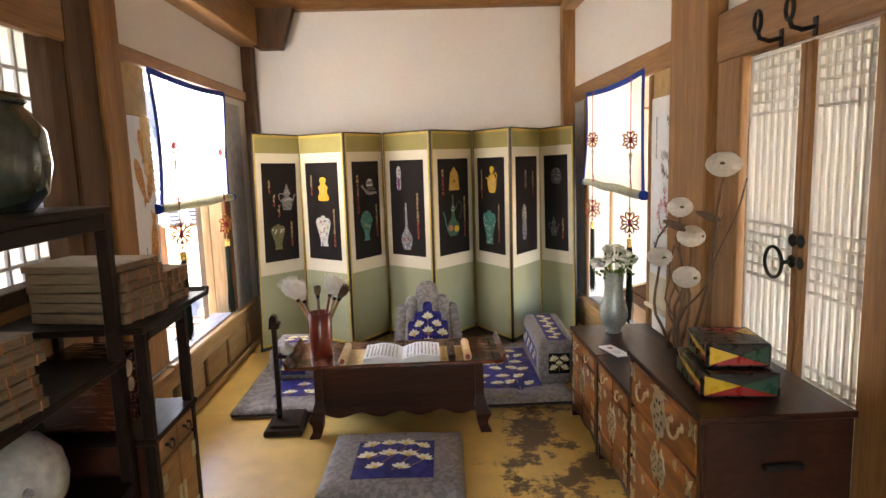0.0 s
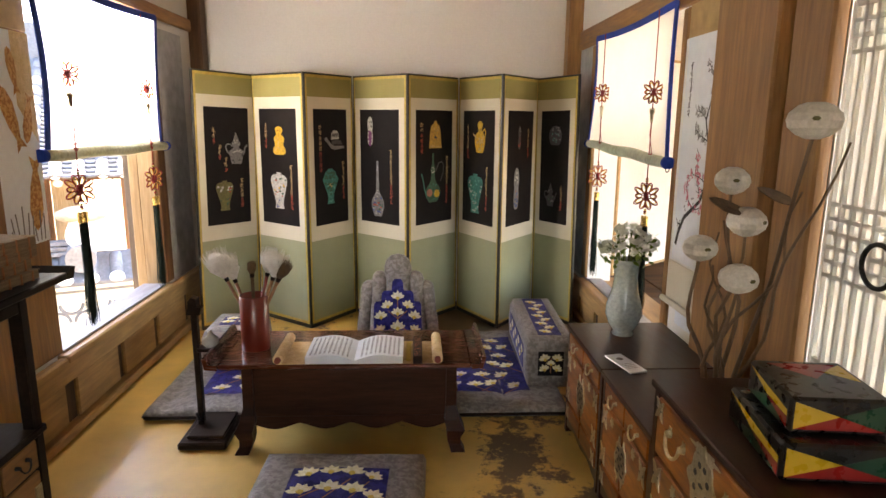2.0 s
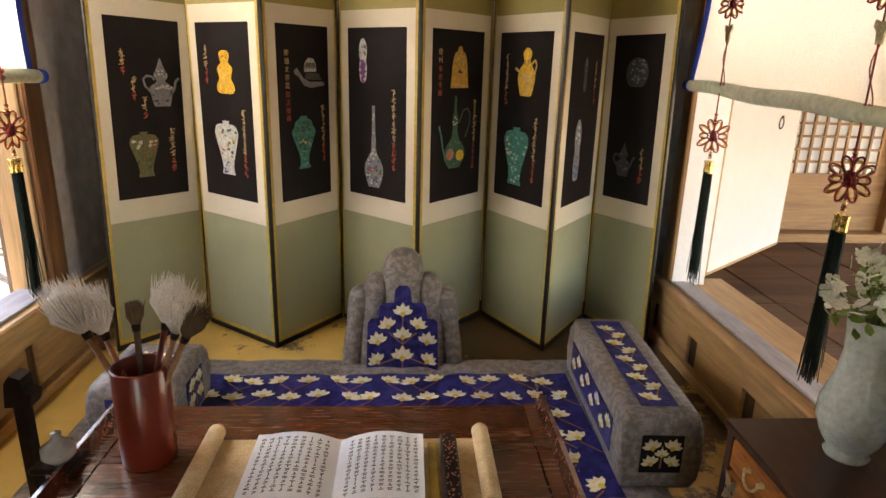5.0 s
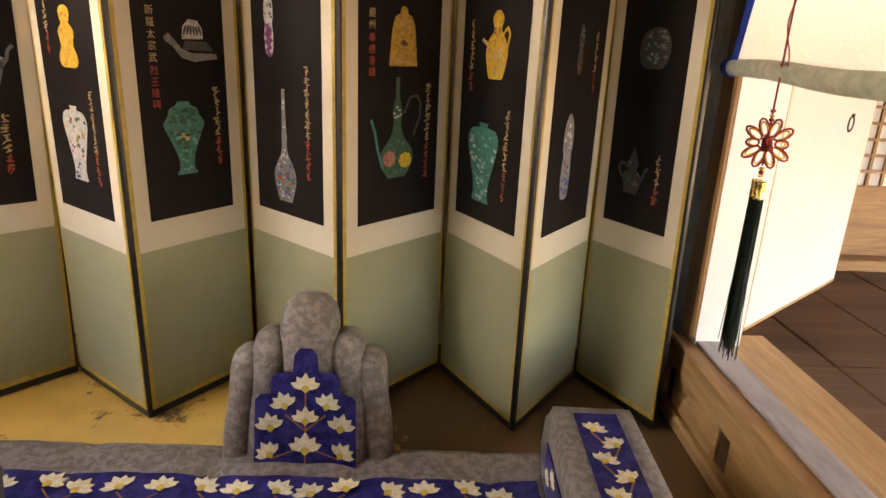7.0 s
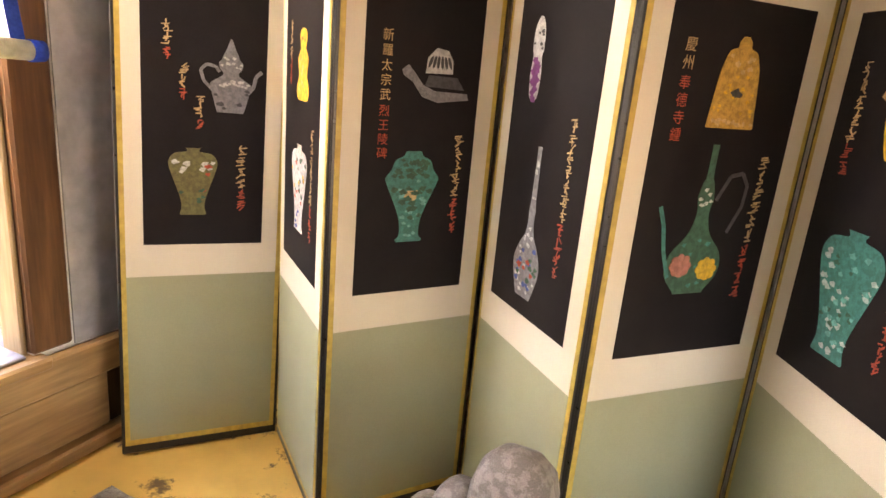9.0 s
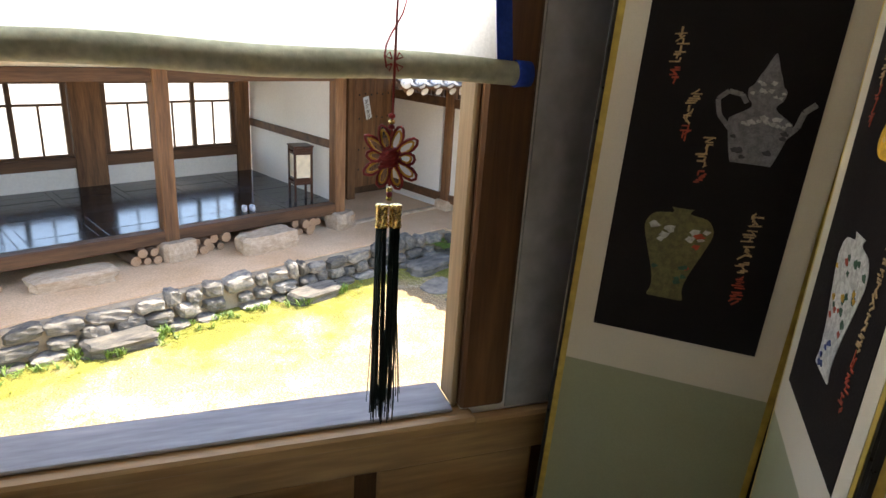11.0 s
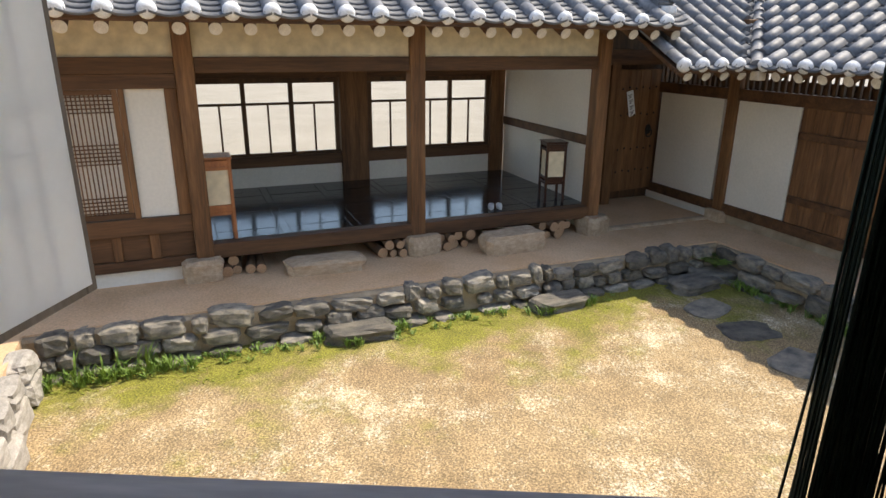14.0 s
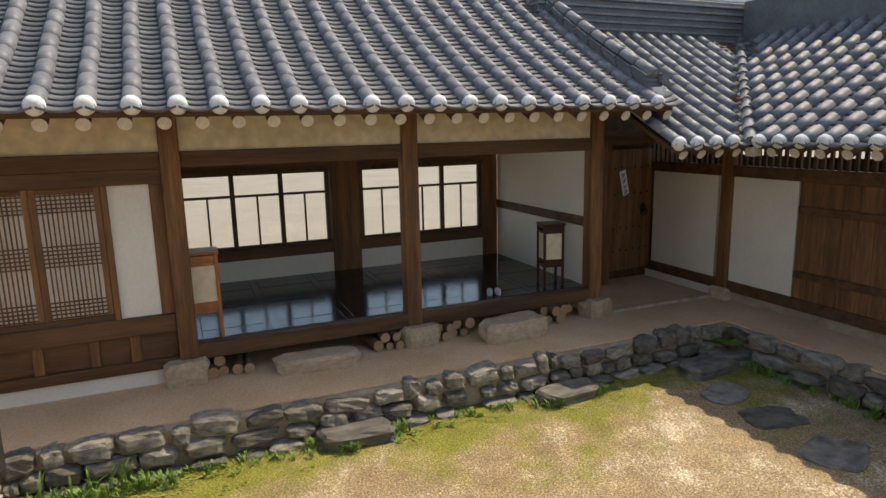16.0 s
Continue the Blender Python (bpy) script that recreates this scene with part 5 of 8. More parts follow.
def chest(y0, y1, x0, x1, h, label, rows, name="chest"):
    """A chest whose front faces -x: carcass, drawer fronts, mounts, feet."""
    c = thing(name, label, "chest", pose(x0, y0, 0))
    D, Ln = x1 - x0, y1 - y0
    part("chest_top", box(B(), -0.012, D, -0.004, Ln + 0.004, h - 0.022, h, 0.004), M["chest_top"], c, "dark polished top board")
    part("carcass", box(B(), 0.012, D - 0.005, 0.006, Ln - 0.006, 0.07, h - 0.022, 0.003), M["chest_top"], c, "dark wooden sides")
    for ya in (0.004, Ln - 0.034):
        part("front_stile", box(B(), -0.002, 0.014, ya, ya + 0.03, 0.0, h - 0.022, 0.003), M["chest_top"], c)
        for xa in (0.0, D - 0.05):
            part("foot", box(B(), xa, xa + 0.045, ya, ya + 0.03, 0.0, 0.07, 0.004), M["chest_top"], c)
    bm = B()
    plate(bm, [(0, 0.075), (Ln, 0.075), (Ln, 0.03), (Ln - 0.06, 0.035), (Ln * 0.7, 0.058), (Ln / 2, 0.045), (Ln * 0.3, 0.058), (0.06, 0.035), (0, 0.03)], Matrix(((0, 0, 1, 0.002), (1, 0, 0, 0), (0, 1, 0, 0), (0, 0, 0, 1))), 0.012)
    part("foot_apron", bm, M["chest_top"], c, "scalloped foot apron")
    for z0, z1, n, kind in rows:
        w = (Ln - 0.07) / n
        for k in range(n):
            a = 0.036 + k * w
            fr = part("drawer_front" if kind == "drawer" else "door_panel", box(B(), -0.006, 0.012, a, a + w - 0.006, z0, z1, 0.004), M["chest_front"], c, "figured reddish-brown front")
            mid, zc = a + w / 2 - 0.003, (z0 + z1) / 2
            bm, holes = B(), B()
            side = 0.38 * w if k % 2 == 0 else -0.38 * w
            if kind == "drawer":
                pull(bm, mid, zc + 0.010, 0.028, -0.007)
            elif kind == "big":
                fitting(bm, holes, mid, zc - 0.01, (z1 - z0) * 1.02, 0.125, -0.0065)
                for q in (-0.26, 0.26):
                    pull(bm, mid + q * w, zc + 0.02, 0.042, -0.008)
                    for e in (-1, 1):
                        fitting(bm, holes, mid + q * w + e * 0.042, zc + 0.026, 0.036, 0.026, -0.0055, 2)
                for q in (-0.46, 0.46):
                    fitting(bm, holes, mid + q * w, z1 - 0.03, 0.06, 0.05, -0.0065, 1)
                fitting(bm, holes, mid, z1 - 0.012, 0.03, 0.16, -0.0050, 2)
            elif kind == "door":
                fitting(bm, holes, mid + side * 1.05, zc, (z1 - z0) * 0.62, 0.062, -0.0065)
                for zz in (z0 + 0.042, z1 - 0.042):
                    fitting(bm, holes, mid - side, zz, 0.075, 0.055, -0.0065, 1)
                fitting(bm, holes, mid, z1 - 0.024, 0.04, 0.034, -0.0065, 2)
            else:
                fitting(bm, holes, mid - side, zc, 0.055, 0.042, -0.0065, 1)
            parts("metal_fitting", bm, M["brass"], fr, "pierced pale brass fitting")
            if len(holes.verts):
                parts("piercing", holes, M["black_edge"], fr)
            else:
                holes.free()
    return c


LOWROWS = ((0.41, 0.485, 2, "drawer"), (0.17, 0.40, 2, "door"), (0.085, 0.16, 2, "panel"))
chest(3.32, 3.85, 0.872, 1.30, 0.515, "low reddish-brown chest with brass fittings and small drawers", LOWROWS)
chest(2.815, 3.315, 0.872, 1.30, 0.512, "low reddish-brown chest with openwork brass fittings, beside its twin", LOWROWS)
big = chest(2.145, 2.80, 0.855, 1.315, 0.70, "tall dark-topped chest with large brass fittings and drop handles", ((0.50, 0.665, 1, "big"), (0.29, 0.485, 2, "door"), (0.09, 0.28, 2, "door")), "blanket_chest")
bm = B()
box(bm, 0.18, 0.30, -0.016, 0.008, 0.53, 0.548, 0.004)
part("side_handle", bm, M["iron"], big, "black iron side handle")

# stacked lacquer boxes
def facet_box(z0, x0, x1, y0, y1, h, label):
    b = thing("lacquer_box", label, "box", pose((x0 + x1) / 2, (y0 + y1) / 2, z0, 0, 0, -7), "stack of lacquer boxes")
    w, d = (x1 - x0) / 2, (y1 - y0) / 2
    part("box_body", box(B(), -w, w, -d, d, 0, h, 0.006), M["box_black"], b, "black lacquer body")
    for face, m in (("front", pose(0, -d - 0.0002, h / 2, 90, 0, 0)), ("side", pose(-w - 0.0002, 0, h / 2, 90, 0, -90))):
        W2, H2 = (w if face == "front" else d) - 0.010, h / 2 - 0.009
        if face == "front":
            tris = ((("box_yellow"), [(-W2, -H2), (0, 0), (-W2, H2)]), ("box_red", [(-W2, -H2), (W2, -H2), (0, 0)]), ("box_green", [(0, 0), (W2, -H2), (W2, H2)]))
        else:
            tris = (("box_yellow", [(-W2, H2), (0, 0), (W2, 0.0), (W2, -H2 * 0.1)][:2] + [(W2, -H2 * 0.2), (W2, H2 * 0.25)]), ("box_red", [(W2, -H2), (0, -H2 * 0.1), (W2, -H2 * 0.25)]), ("box_green", [(-W2, -H2), (W2, -H2), (0, -H2 * 0.12)]))
        for c, pts in tris:
            bm = B()
            plate(bm, pts, m, 0.0008)
            part("coloured_facet", bm, M[c], b)
    m = Matrix.Translation((0, 0, h - 0.0002))
    for c, pts in (("box_red", [(-w + 0.03, d - 0.02), (w - 0.02, d - 0.02), (0, 0)]), ("box_yellow", [(w - 0.012, d - 0.02), (w - 0.012, -d * 0.1), (w * 0.3, d * 0.4)])):
        bm = B()
        plate(bm, pts, m, 0.0008)
        part("coloured_facet", bm, M[c], b)
    return b


facet_box(0.7005, 0.925, 1.165, 2.27, 2.55, 0.082, "black lacquer box with red, yellow and green triangles on the chest")
facet_box(0.7835, 0.955, 1.155, 2.315, 2.525, 0.078, "smaller black lacquer box with coloured triangles, stacked on another")

# vase with flowers, card
vase = thing("flower_vase", "pale crackled celadon vase on the low chest", "vase", pose(1.063, 3.70, 0.516))
part("vase_body", lathe(B(), ((0, 0.004), (0.045, 0.0), (0.047, 0.008), (0.040, 0.018), (0.062, 0.05), (0.076, 0.09), (0.074, 0.13), (0.055, 0.19), (0.048, 0.25), (0.052, 0.30), (0.056, 0.33), (0.050, 0.33), (0.044, 0.28), (0.042, 0.24), (0, 0.22)), 36), M["celadon"], vase)
bouquet = thing("flower_bunch", "bunch of small white flowers with green leaves in the vase", "flowers", pose(1.063, 3.70, 0.516))
st, lf, fl = B(), B(), B()
for k in range(46):
    a, rr = r2.uniform(0, 6.283), 0.115 * math.sqrt(r2.random())
    tip = Vector((rr * math.cos(a), rr * math.sin(a), 0.36 + 0.13 * r2.random() * (1 - rr * 4)))
    tube(st, [(0.02 * math.cos(a), 0.02 * math.sin(a), 0.245), (rr * 0.5 * math.cos(a), rr * 0.5 * math.sin(a), 0.34), tip], 0.0014, 4)
    for q in range(3):
        cen = tip + Vector((r2.uniform(-0.02, 0.02), r2.uniform(-0.02, 0.02), r2.uniform(-0.015, 0.015)))
        e = Euler((r2.uniform(-0.9, 0.9), r2.uniform(-0.9, 0.9), r2.uniform(0, 6.28))).to_matrix().to_4x4()
        for p in range(4):
            plate(fl, petal_outline(0, 0, 0.018, 0.016, p * 1.57), Matrix.Translation(cen) @ e @ pose(0, 0, 0, 0, -25, 0), 0.0008)
    for q in range(2):
        e = Euler((r2.uniform(-1, 1), r2.uniform(-1, 1), r2.uniform(0, 6.28))).to_matrix().to_4x4()
        plate(lf, petal_outline(0, 0, 0.036, 0.017, 0), Matrix.Translation(tip * r2.uniform(0.82, 0.98)) @ e, 0.0007)
part("stems", st, M["leaf"], bouquet, "thin green stems")
part("leaves", lf, M["leaf"], bouquet, "green leaves")
part("blossoms", fl, M["flower"], bouquet, "small white blossoms")
card = thing("notice_card", "small white printed card lying on the chest", "card", pose(0.965, 3.36, 0.5155, 0, 0, 14))
part("card_sheet", box(B(), -0.035, 0.035, -0.09, 0.09, 0, 0.006, 0.001), M["page"], card)
bm = B()
plate(bm, disc(0.014, 0.014, 14, 0, 0.04), Matrix.Translation((0, 0, 0.006)), 0.0004)
for k in range(4):
    plate(bm, stroke(-0.02, -0.01 - k * 0.014, 0.02, -0.01 - k * 0.014, 0.003), Matrix.Translation((0, 0, 0.006)), 0.0004)
part("card_print", bm, M["ink_grey"], card, "grey print")

# pot with paper lotus lanterns
pl = thing("stone_planter", "low dark stone pot holding dry lotus stems on the chest", "pot", pose(1.10, 2.93, 0.513))
part("planter_body", lathe(B(), ((0, 0.0), (0.085, 0.0), (0.125, 0.03), (0.125, 0.055), (0.10, 0.085), (0.085, 0.09), (0.08, 0.08), (0.08, 0.05), (0, 0.05)), 32), M["stone_pot"], pl)
LAN = ((1.163, 2.711, 1.417, 0.066, 0.046), (1.150, 3.06, 1.235, 0.055, 0.042), (1.054, 3.03, 1.03, 0.055, 0.040), (1.115, 2.90, 0.965, 0.058, 0.043), (1.165, 2.98, 1.12, 0.060, 0.044))
for k, (x, y, z, r, h) in enumerate(LAN):
    ln = thing("paper_lotus_lantern", "round faceted white paper lotus bud lantern on a bent dry stem", "lantern", pose(x, y, z), "lotus lanterns")
    bm = B()
    n = 8
    rings = []
    for f in (-1, -0.8, -0.4, 0, 0.4, 0.8, 0.95):
        rr = r * math.sqrt(max(0.06, 1 - f * f))
        rings.append([bm.verts.new((rr * math.cos(6.283 * i / 16) * (1 - 0.045 * (i % 2)), rr * math.sin(6.283 * i / 16) * (1 - 0.045 * (i % 2)), h * f)) for i in range(16)])
    for A, C in zip(rings, rings[1:]):
        for i in range(16):
            bm.faces.new((A[i], A[(i + 1) % 16], C[(i + 1) % 16], C[i]))
    bm.faces.new(rings[0][::-1])
    part("paper_bud", bm, M["lantern_paper"], ln)
    bm = B()
    b0 = Vector((1.10 - x + 0.03 * math.cos(k * 1.3), 2.93 - y + 0.03 * math.sin(k * 1.3), 0.565 - z))
    b1 = Vector((0, 0, -h))
    pts = []
    for q in range(9):
        f = q / 8
        p = b0.lerp(b1, f)
        p += Vector((0.05 * math.sin(f * 3.1 + k), 0.05 * math.sin(f * 3.1) * (-1) ** k, 0))* (1 - abs(2 * f - 1))
        pts.append(p)
    tube(bm, pts, 0.006, 7, [1.3 - 0.5 * q / 8 for q in range(9)])
    part("dry_stem", bm, M["stem"], ln, "bent dry brown stem")
    bm = B()
    for a, zz in ((4.2 + 0.25 * k, 0.1),):
        plate(bm, disc(0.010, 0.006, 6), Matrix.Translation((0.97 * r * math.cos(a), 0.97 * r * math.sin(a), h * zz)) @ pose(0, 0, 0, 90, 0, math.degrees(a) + 90), 0.001)
    part("pressed_leaf", bm, M["ink_olive"], ln, "pressed leaf in the paper")
bare = thing("bare_branches", "bare twisting dry branches rising from the stone pot", "branches", pose(1.10, 2.93, 0.565))
for k, (tx, ty, tz) in enumerate(((0.12, -0.28, 0.80), (0.02, 0.10, 0.55), (0.13, -0.10, 0.66), (0.05, 0.18, 0.50), (-0.02, 0.06, 0.42))):
    bm = B()
    pts = [Vector((0.03 * math.cos(k), 0.03 * math.sin(k), 0)).lerp(Vector((tx, ty, tz)), q / 10) + Vector((0.03 * math.sin(q * 0.9 + k), 0.035 * math.cos(q * 0.8 + 2 * k), 0)) * math.sin(q / 10 * 3.14) for q in range(11)]
    tube(bm, pts, 0.006, 6, [1.2 - 0.07 * q for q in range(11)])
    part("branch", bm, M["stem"], bare)
bm = B()
for cx, cy, cz in ((0.10, -0.03, 0.64), (0.0, 0.05, 0.60)):
    plate(bm, [(0.05 * math.cos(a) * (1 + 0.15 * math.sin(3 * a)), 0.05 * math.sin(a)) for a in [q * 0.5236 for q in range(12)]], Matrix.Translation((cx, cy, cz)) @ pose(0, 0, 0, 20, 15, 0), 0.003)
part("dry_leaf", bm, M["stem"], bare, "curled dry lotus leaf")

# ---------- wall scrolls ----------
ws = thing("plum_scroll", "hanging scroll with an ink plum branch and pink blossoms", "scroll", pose(RX - 0.018, 3.745, 0))
FE = Matrix(((0, 0, -1, 0), (-1, 0, 0, 0), (0, 1, 0, 0), (0, 0, 0, 1)))
for nm, a, b, c, d, mt in (("scroll_mount", -0.215, 0.22, 0.60, 1.76, "door_white"), ("scroll_picture", -0.185, 0.19, 0.80, 1.76, "page"), ("scroll_foot", -0.215, 0.22, 0.60, 0.79, "tan_paper")):
    bm = B()
    plate(bm, [(a, c), (b, c), (b, d), (a, d)], FE @ Matrix.Translation((0, 0, {"scroll_mount": 0, "scroll_picture": 0.002, "scroll_foot": 0.002}[nm])), 0.0015)
    part(nm, bm, M[mt] if nm != "scroll_foot" else M["screen_cream"], ws)
part("scroll_rod", rod(B(), (-0.012, -0.235, 0.60), (-0.012, 0.235, 0.60), 0.014, 0.014, 12), M["screen_cream"], ws)
for s in (-1, 1):
    part("rod_end", rod(B(), (-0.012, s * 0.236, 0.60), (-0.012, s * 0.25, 0.60), 0.010, 0.010, 10), M["black_wood"], ws, "black rod end")
bm = B()
L1 = FE @ Matrix.Translation((0, 0, 0.004))
trunk = ((-0.155, 0.87), (-0.135, 0.93), (-0.09, 1.0), (-0.02, 1.045), (0.05, 1.09), (0.085, 1.16), (0.095, 1.24), (0.075, 1.33), (0.04, 1.42), (0.075, 1.50), (0.10, 1.57), (0.115, 1.68))
for q, ((a, b), (c, d)) in enumerate(zip(trunk, trunk[1:])):
    w0, w1 = 0.022 - 0.0017 * q, 0.022 - 0.0017 * (q + 1)
    n = Vector((b - d, c - a)).normalized()
    plate(bm, [(a + n.x * w0 / 2, b + n.y * w0 / 2), (a - n.x * w0 / 2, b - n.y * w0 / 2), (c - n.x * w1 / 2, d - n.y * w1 / 2), (c + n.x * w1 / 2, d + n.y * w1 / 2)], L1, 0.0008)
    for k in range(3):
        plate(bm, disc(0.006, 0.003, 6, a + r2.uniform(-0.012, 0.012), b + r2.uniform(0, 0.05), r2.uniform(0, 3)), L1, 0.0009)
br_tips = []
for q, ang, L, parts_n in ((1, 1.9, 0.06, 2), (3, 2.3, 0.13, 5), (3, 0.15, 0.15, 5), (4, 2.0, 0.20, 6), (5, 2.6, 0.16, 5), (5, 0.3, 0.09, 4), (6, 1.0, 0.12, 4), (7, 2.7, 0.13, 5), (7, 0.6, 0.10, 4), (8, 2.4, 0.10, 4), (9, 0.9, 0.07, 4), (10, 2.3, 0.09, 4), (10, 0.7, 0.07, 3)):
    a, b = trunk[q]
    for k in range(parts_n):
        c, d = a + L / parts_n * math.cos(ang), b + L / parts_n * math.sin(ang)
        c = max(-0.165, min(0.17, c))
        plate(bm, stroke(a, b, c, d, 0.0045 - 0.0005 * k), L1, 0.0008)
        br_tips.append((c, d, q))
        e = ang + r2.choice((-0.9, 0.9))
        plate(bm, stroke(c, d, max(-0.17, min(0.175, c + 0.03 * math.cos(e))), d + 0.03 * math.sin(e), 0.002), L1, 0.0008)
        a, b, ang = c, d, ang + r2.uniform(-0.35, 0.35)
part("painted_branch", bm, M["ink"], ws, "black ink branch")
for nm, col, pick in (("pink_blossoms", "pink", (3, 4, 5)), ("outlined_blossoms", "ink_grey", (6, 7, 8, 9, 10))):
    bm = B()
    for (c, d, q) in br_tips:
        if q in pick:
            for k in range(4):
                cx, cy = c + r2.uniform(-0.02, 0.02), d + r2.uniform(-0.02, 0.02)
                for p in range(3):
                    plate(bm, disc(0.0042, 0.003, 5, cx + 0.005 * math.cos(p * 2.1), cy + 0.005 * math.sin(p * 2.1), p), L1, 0.0010)
    part(nm, bm, M[col], ws, "small brushed blossoms")
letters(ws, -0.13, 1.66, 7, 0.026, L1, (("ink", 1.0),))
note = thing("paper_notice", "plain white sheet fixed low on the wall behind the chest", "paper", pose(RX - 0.016, 3.72, 0))
bm = B()
plate(bm, [(-0.13, 0.515), (0.12, 0.515), (0.12, 0.70), (-0.13, 0.70)], FE, 0.002)
part("sheet", bm, M["page"], note)

cs = thing("carp_scroll", "hanging paper scroll painted with ochre carp", "scroll", pose(LX + 0.030, 3.705, 0))
FW = Matrix(((0, 0, 1, 0), (1, 0, 0, 0), (0, 1, 0, 0), (0, 0, 0, 1)))
bm = B()
plate(bm, [(-0.13, 0.90), (0.145, 0.90), (0.145, 1.73), (-0.13, 1.73)], FW, 0.002)
part("scroll_picture", bm, M["page"], cs, "white painted paper")
bm = B()
plate(bm, [(0.03, 1.45), (0.145, 1.30), (0.145, 1.73), (0.03, 1.73)], FW @ Matrix.Translation((0, 0, 0.002)), 0.001)
part("painted_wash", bm, M["scroll_paper"], cs, "ochre wash")
bm = B()
for cx, cz, L, a in ((-0.02, 1.40, 0.26, -1.2), (0.085, 1.40, 0.20, 1.3), (0.08, 1.10, 0.30, 1.45), (0.02, 1.58, 0.18, -1.4)):
    pts = [(-0.5, 0.0), (-0.42, 0.09), (-0.2, 0.15), (0.1, 0.12), (0.32, 0.05), (0.5, 0.13), (0.44, 0.0), (0.5, -0.13), (0.32, -0.05), (0.1, -0.12), (-0.2, -0.15), (-0.42, -0.09)]
    c, s = math.cos(a), math.sin(a)
    plate(bm, [(cx + L * (p * c - q * s), cz + L * (p * s + q * c)) for p, q in pts], FW @ Matrix.Translation((0, 0, 0.003)), 0.001)
part("painted_carp", bm, M["carp"], cs, "ochre painted carp")
bm = B()
for k in range(9):
    x = -0.11 + k * 0.027
    plate(bm, stroke(x, 0.91, x + r2.uniform(-0.02, 0.02), 0.91 + r2.uniform(0.05, 0.16), 0.007), FW @ Matrix.Translation((0, 0, 0.0045)), 0.0008)
part("painted_reeds", bm, M["ink_grey"], cs, "grey ink reeds")

# ---------- blinds ----------


def blind(x, y0, y1, ztop, z0, z1, face, label):
    """A linen blind with blue trim, half rolled; z0 and z1 are the roll's ends."""
    b = thing("window_blind", label, "blind", None, "linen blinds")
    bm = B()
    n, m2 = 24, 16
    g = []
    for i in range(n + 1):
        row = []
        u = i / n
        y = y0 + (y1 - y0) * u
        zb = z0 + (z1 - z0) * u
        pinch = 0.0
        for j in range(m2 + 1):
            v = j / m2
            z = ztop + (zb - ztop) * v - 0.02 * math.sin(math.pi * u) * (1 - v)
            yy = y + (0.035 * math.sin(math.pi * v)) * (1 if u < 0.5 else -1) * abs(2 * u - 1) ** 3
            row.append(bm.verts.new((x + 0.010 * math.sin(u * 9) * math.sin(v * 3.1) + 0.012 * math.sin(v * 2.5 + u * 2), yy, z)))
        g.append(row)
    for i in range(n):
        for j in range(m2):
            bm.faces.new((g[i][j], g[i + 1][j], g[i + 1][j + 1], g[i][j + 1])).smooth = True
    edges = [[v.co.copy() for v in g[0]], [v.co.copy() for v in g[-1]], [row[0].co.copy() for row in g]]
    part("linen", bm, M["cloth_white"], b, "white linen cloth")
    for pts in edges:
        e = B()
        horizontal = abs(pts[0].z - pts[-1].z) < 0.1
        L, R = [], []
        mid = sum(p.y for p in pts) / len(pts)
        inward = 0.026 if mid < (y0 + y1) / 2 else -0.026
        for p in pts:
            if horizontal:
                A, C = p + Vector((0, 0, 0.012)), p + Vector((0, 0, -0.022))
            else:
                A, C = p + Vector((0, -inward * 0.4, 0)), p + Vector((0, inward, 0))
            for off in (0.003, -0.003):
                L.append(e.verts.new(A + Vector((off, 0, 0))))
                R.append(e.verts.new(C + Vector((off, 0, 0))))
        for k in range(len(pts) - 1):
            for o in (0, 1):
                e.faces.new((L[2 * k + o], L[2 * k + 2 + o], R[2 * k + 2 + o], R[2 * k + o]))
            e.faces.new((L[2 * k], L[2 * k + 1], L[2 * k + 3], L[2 * k + 2]))
            e.faces.new((R[2 * k], R[2 * k + 1], R[2 * k + 3], R[2 * k + 2]))
        part("blue_trim", e, M["blue_cloth"], b, "royal blue cloth trim")
    pts = [(x, y0 - 0.01 + (y1 - y0 + 0.02) * k / 12, z0 + (z1 - z0) * k / 12 - 0.004 * math.sin(k * 1.1)) for k in range(13)]
    part("roll", tube(B(), pts, 0.030, 14, [0.85 + 0.15 * math.sin(k / 12 * math.pi) for k in range(13)]), M["cloth_roll"], b, "rolled pale green cloth edge")
    for k, s in ((0, -1), (-1, 1)):
        p = Vector(pts[k])
        part("roll_end", rod(B(), p, p + Vector((0, s * 0.035, 0)), 0.029, 0.027, 14), M["blue_cloth"], b, "blue roll end")
    return b


blind(LX + 0.04, 3.865, 5.12, 1.985, 1.25, 1.24, 1, "white linen window blind with blue trim, half rolled up")
blind(RX - 0.04, 4.04, 5.34, 1.93, 1.225, 1.265, -1, "white linen window blind with blue trim, sagging at one end")


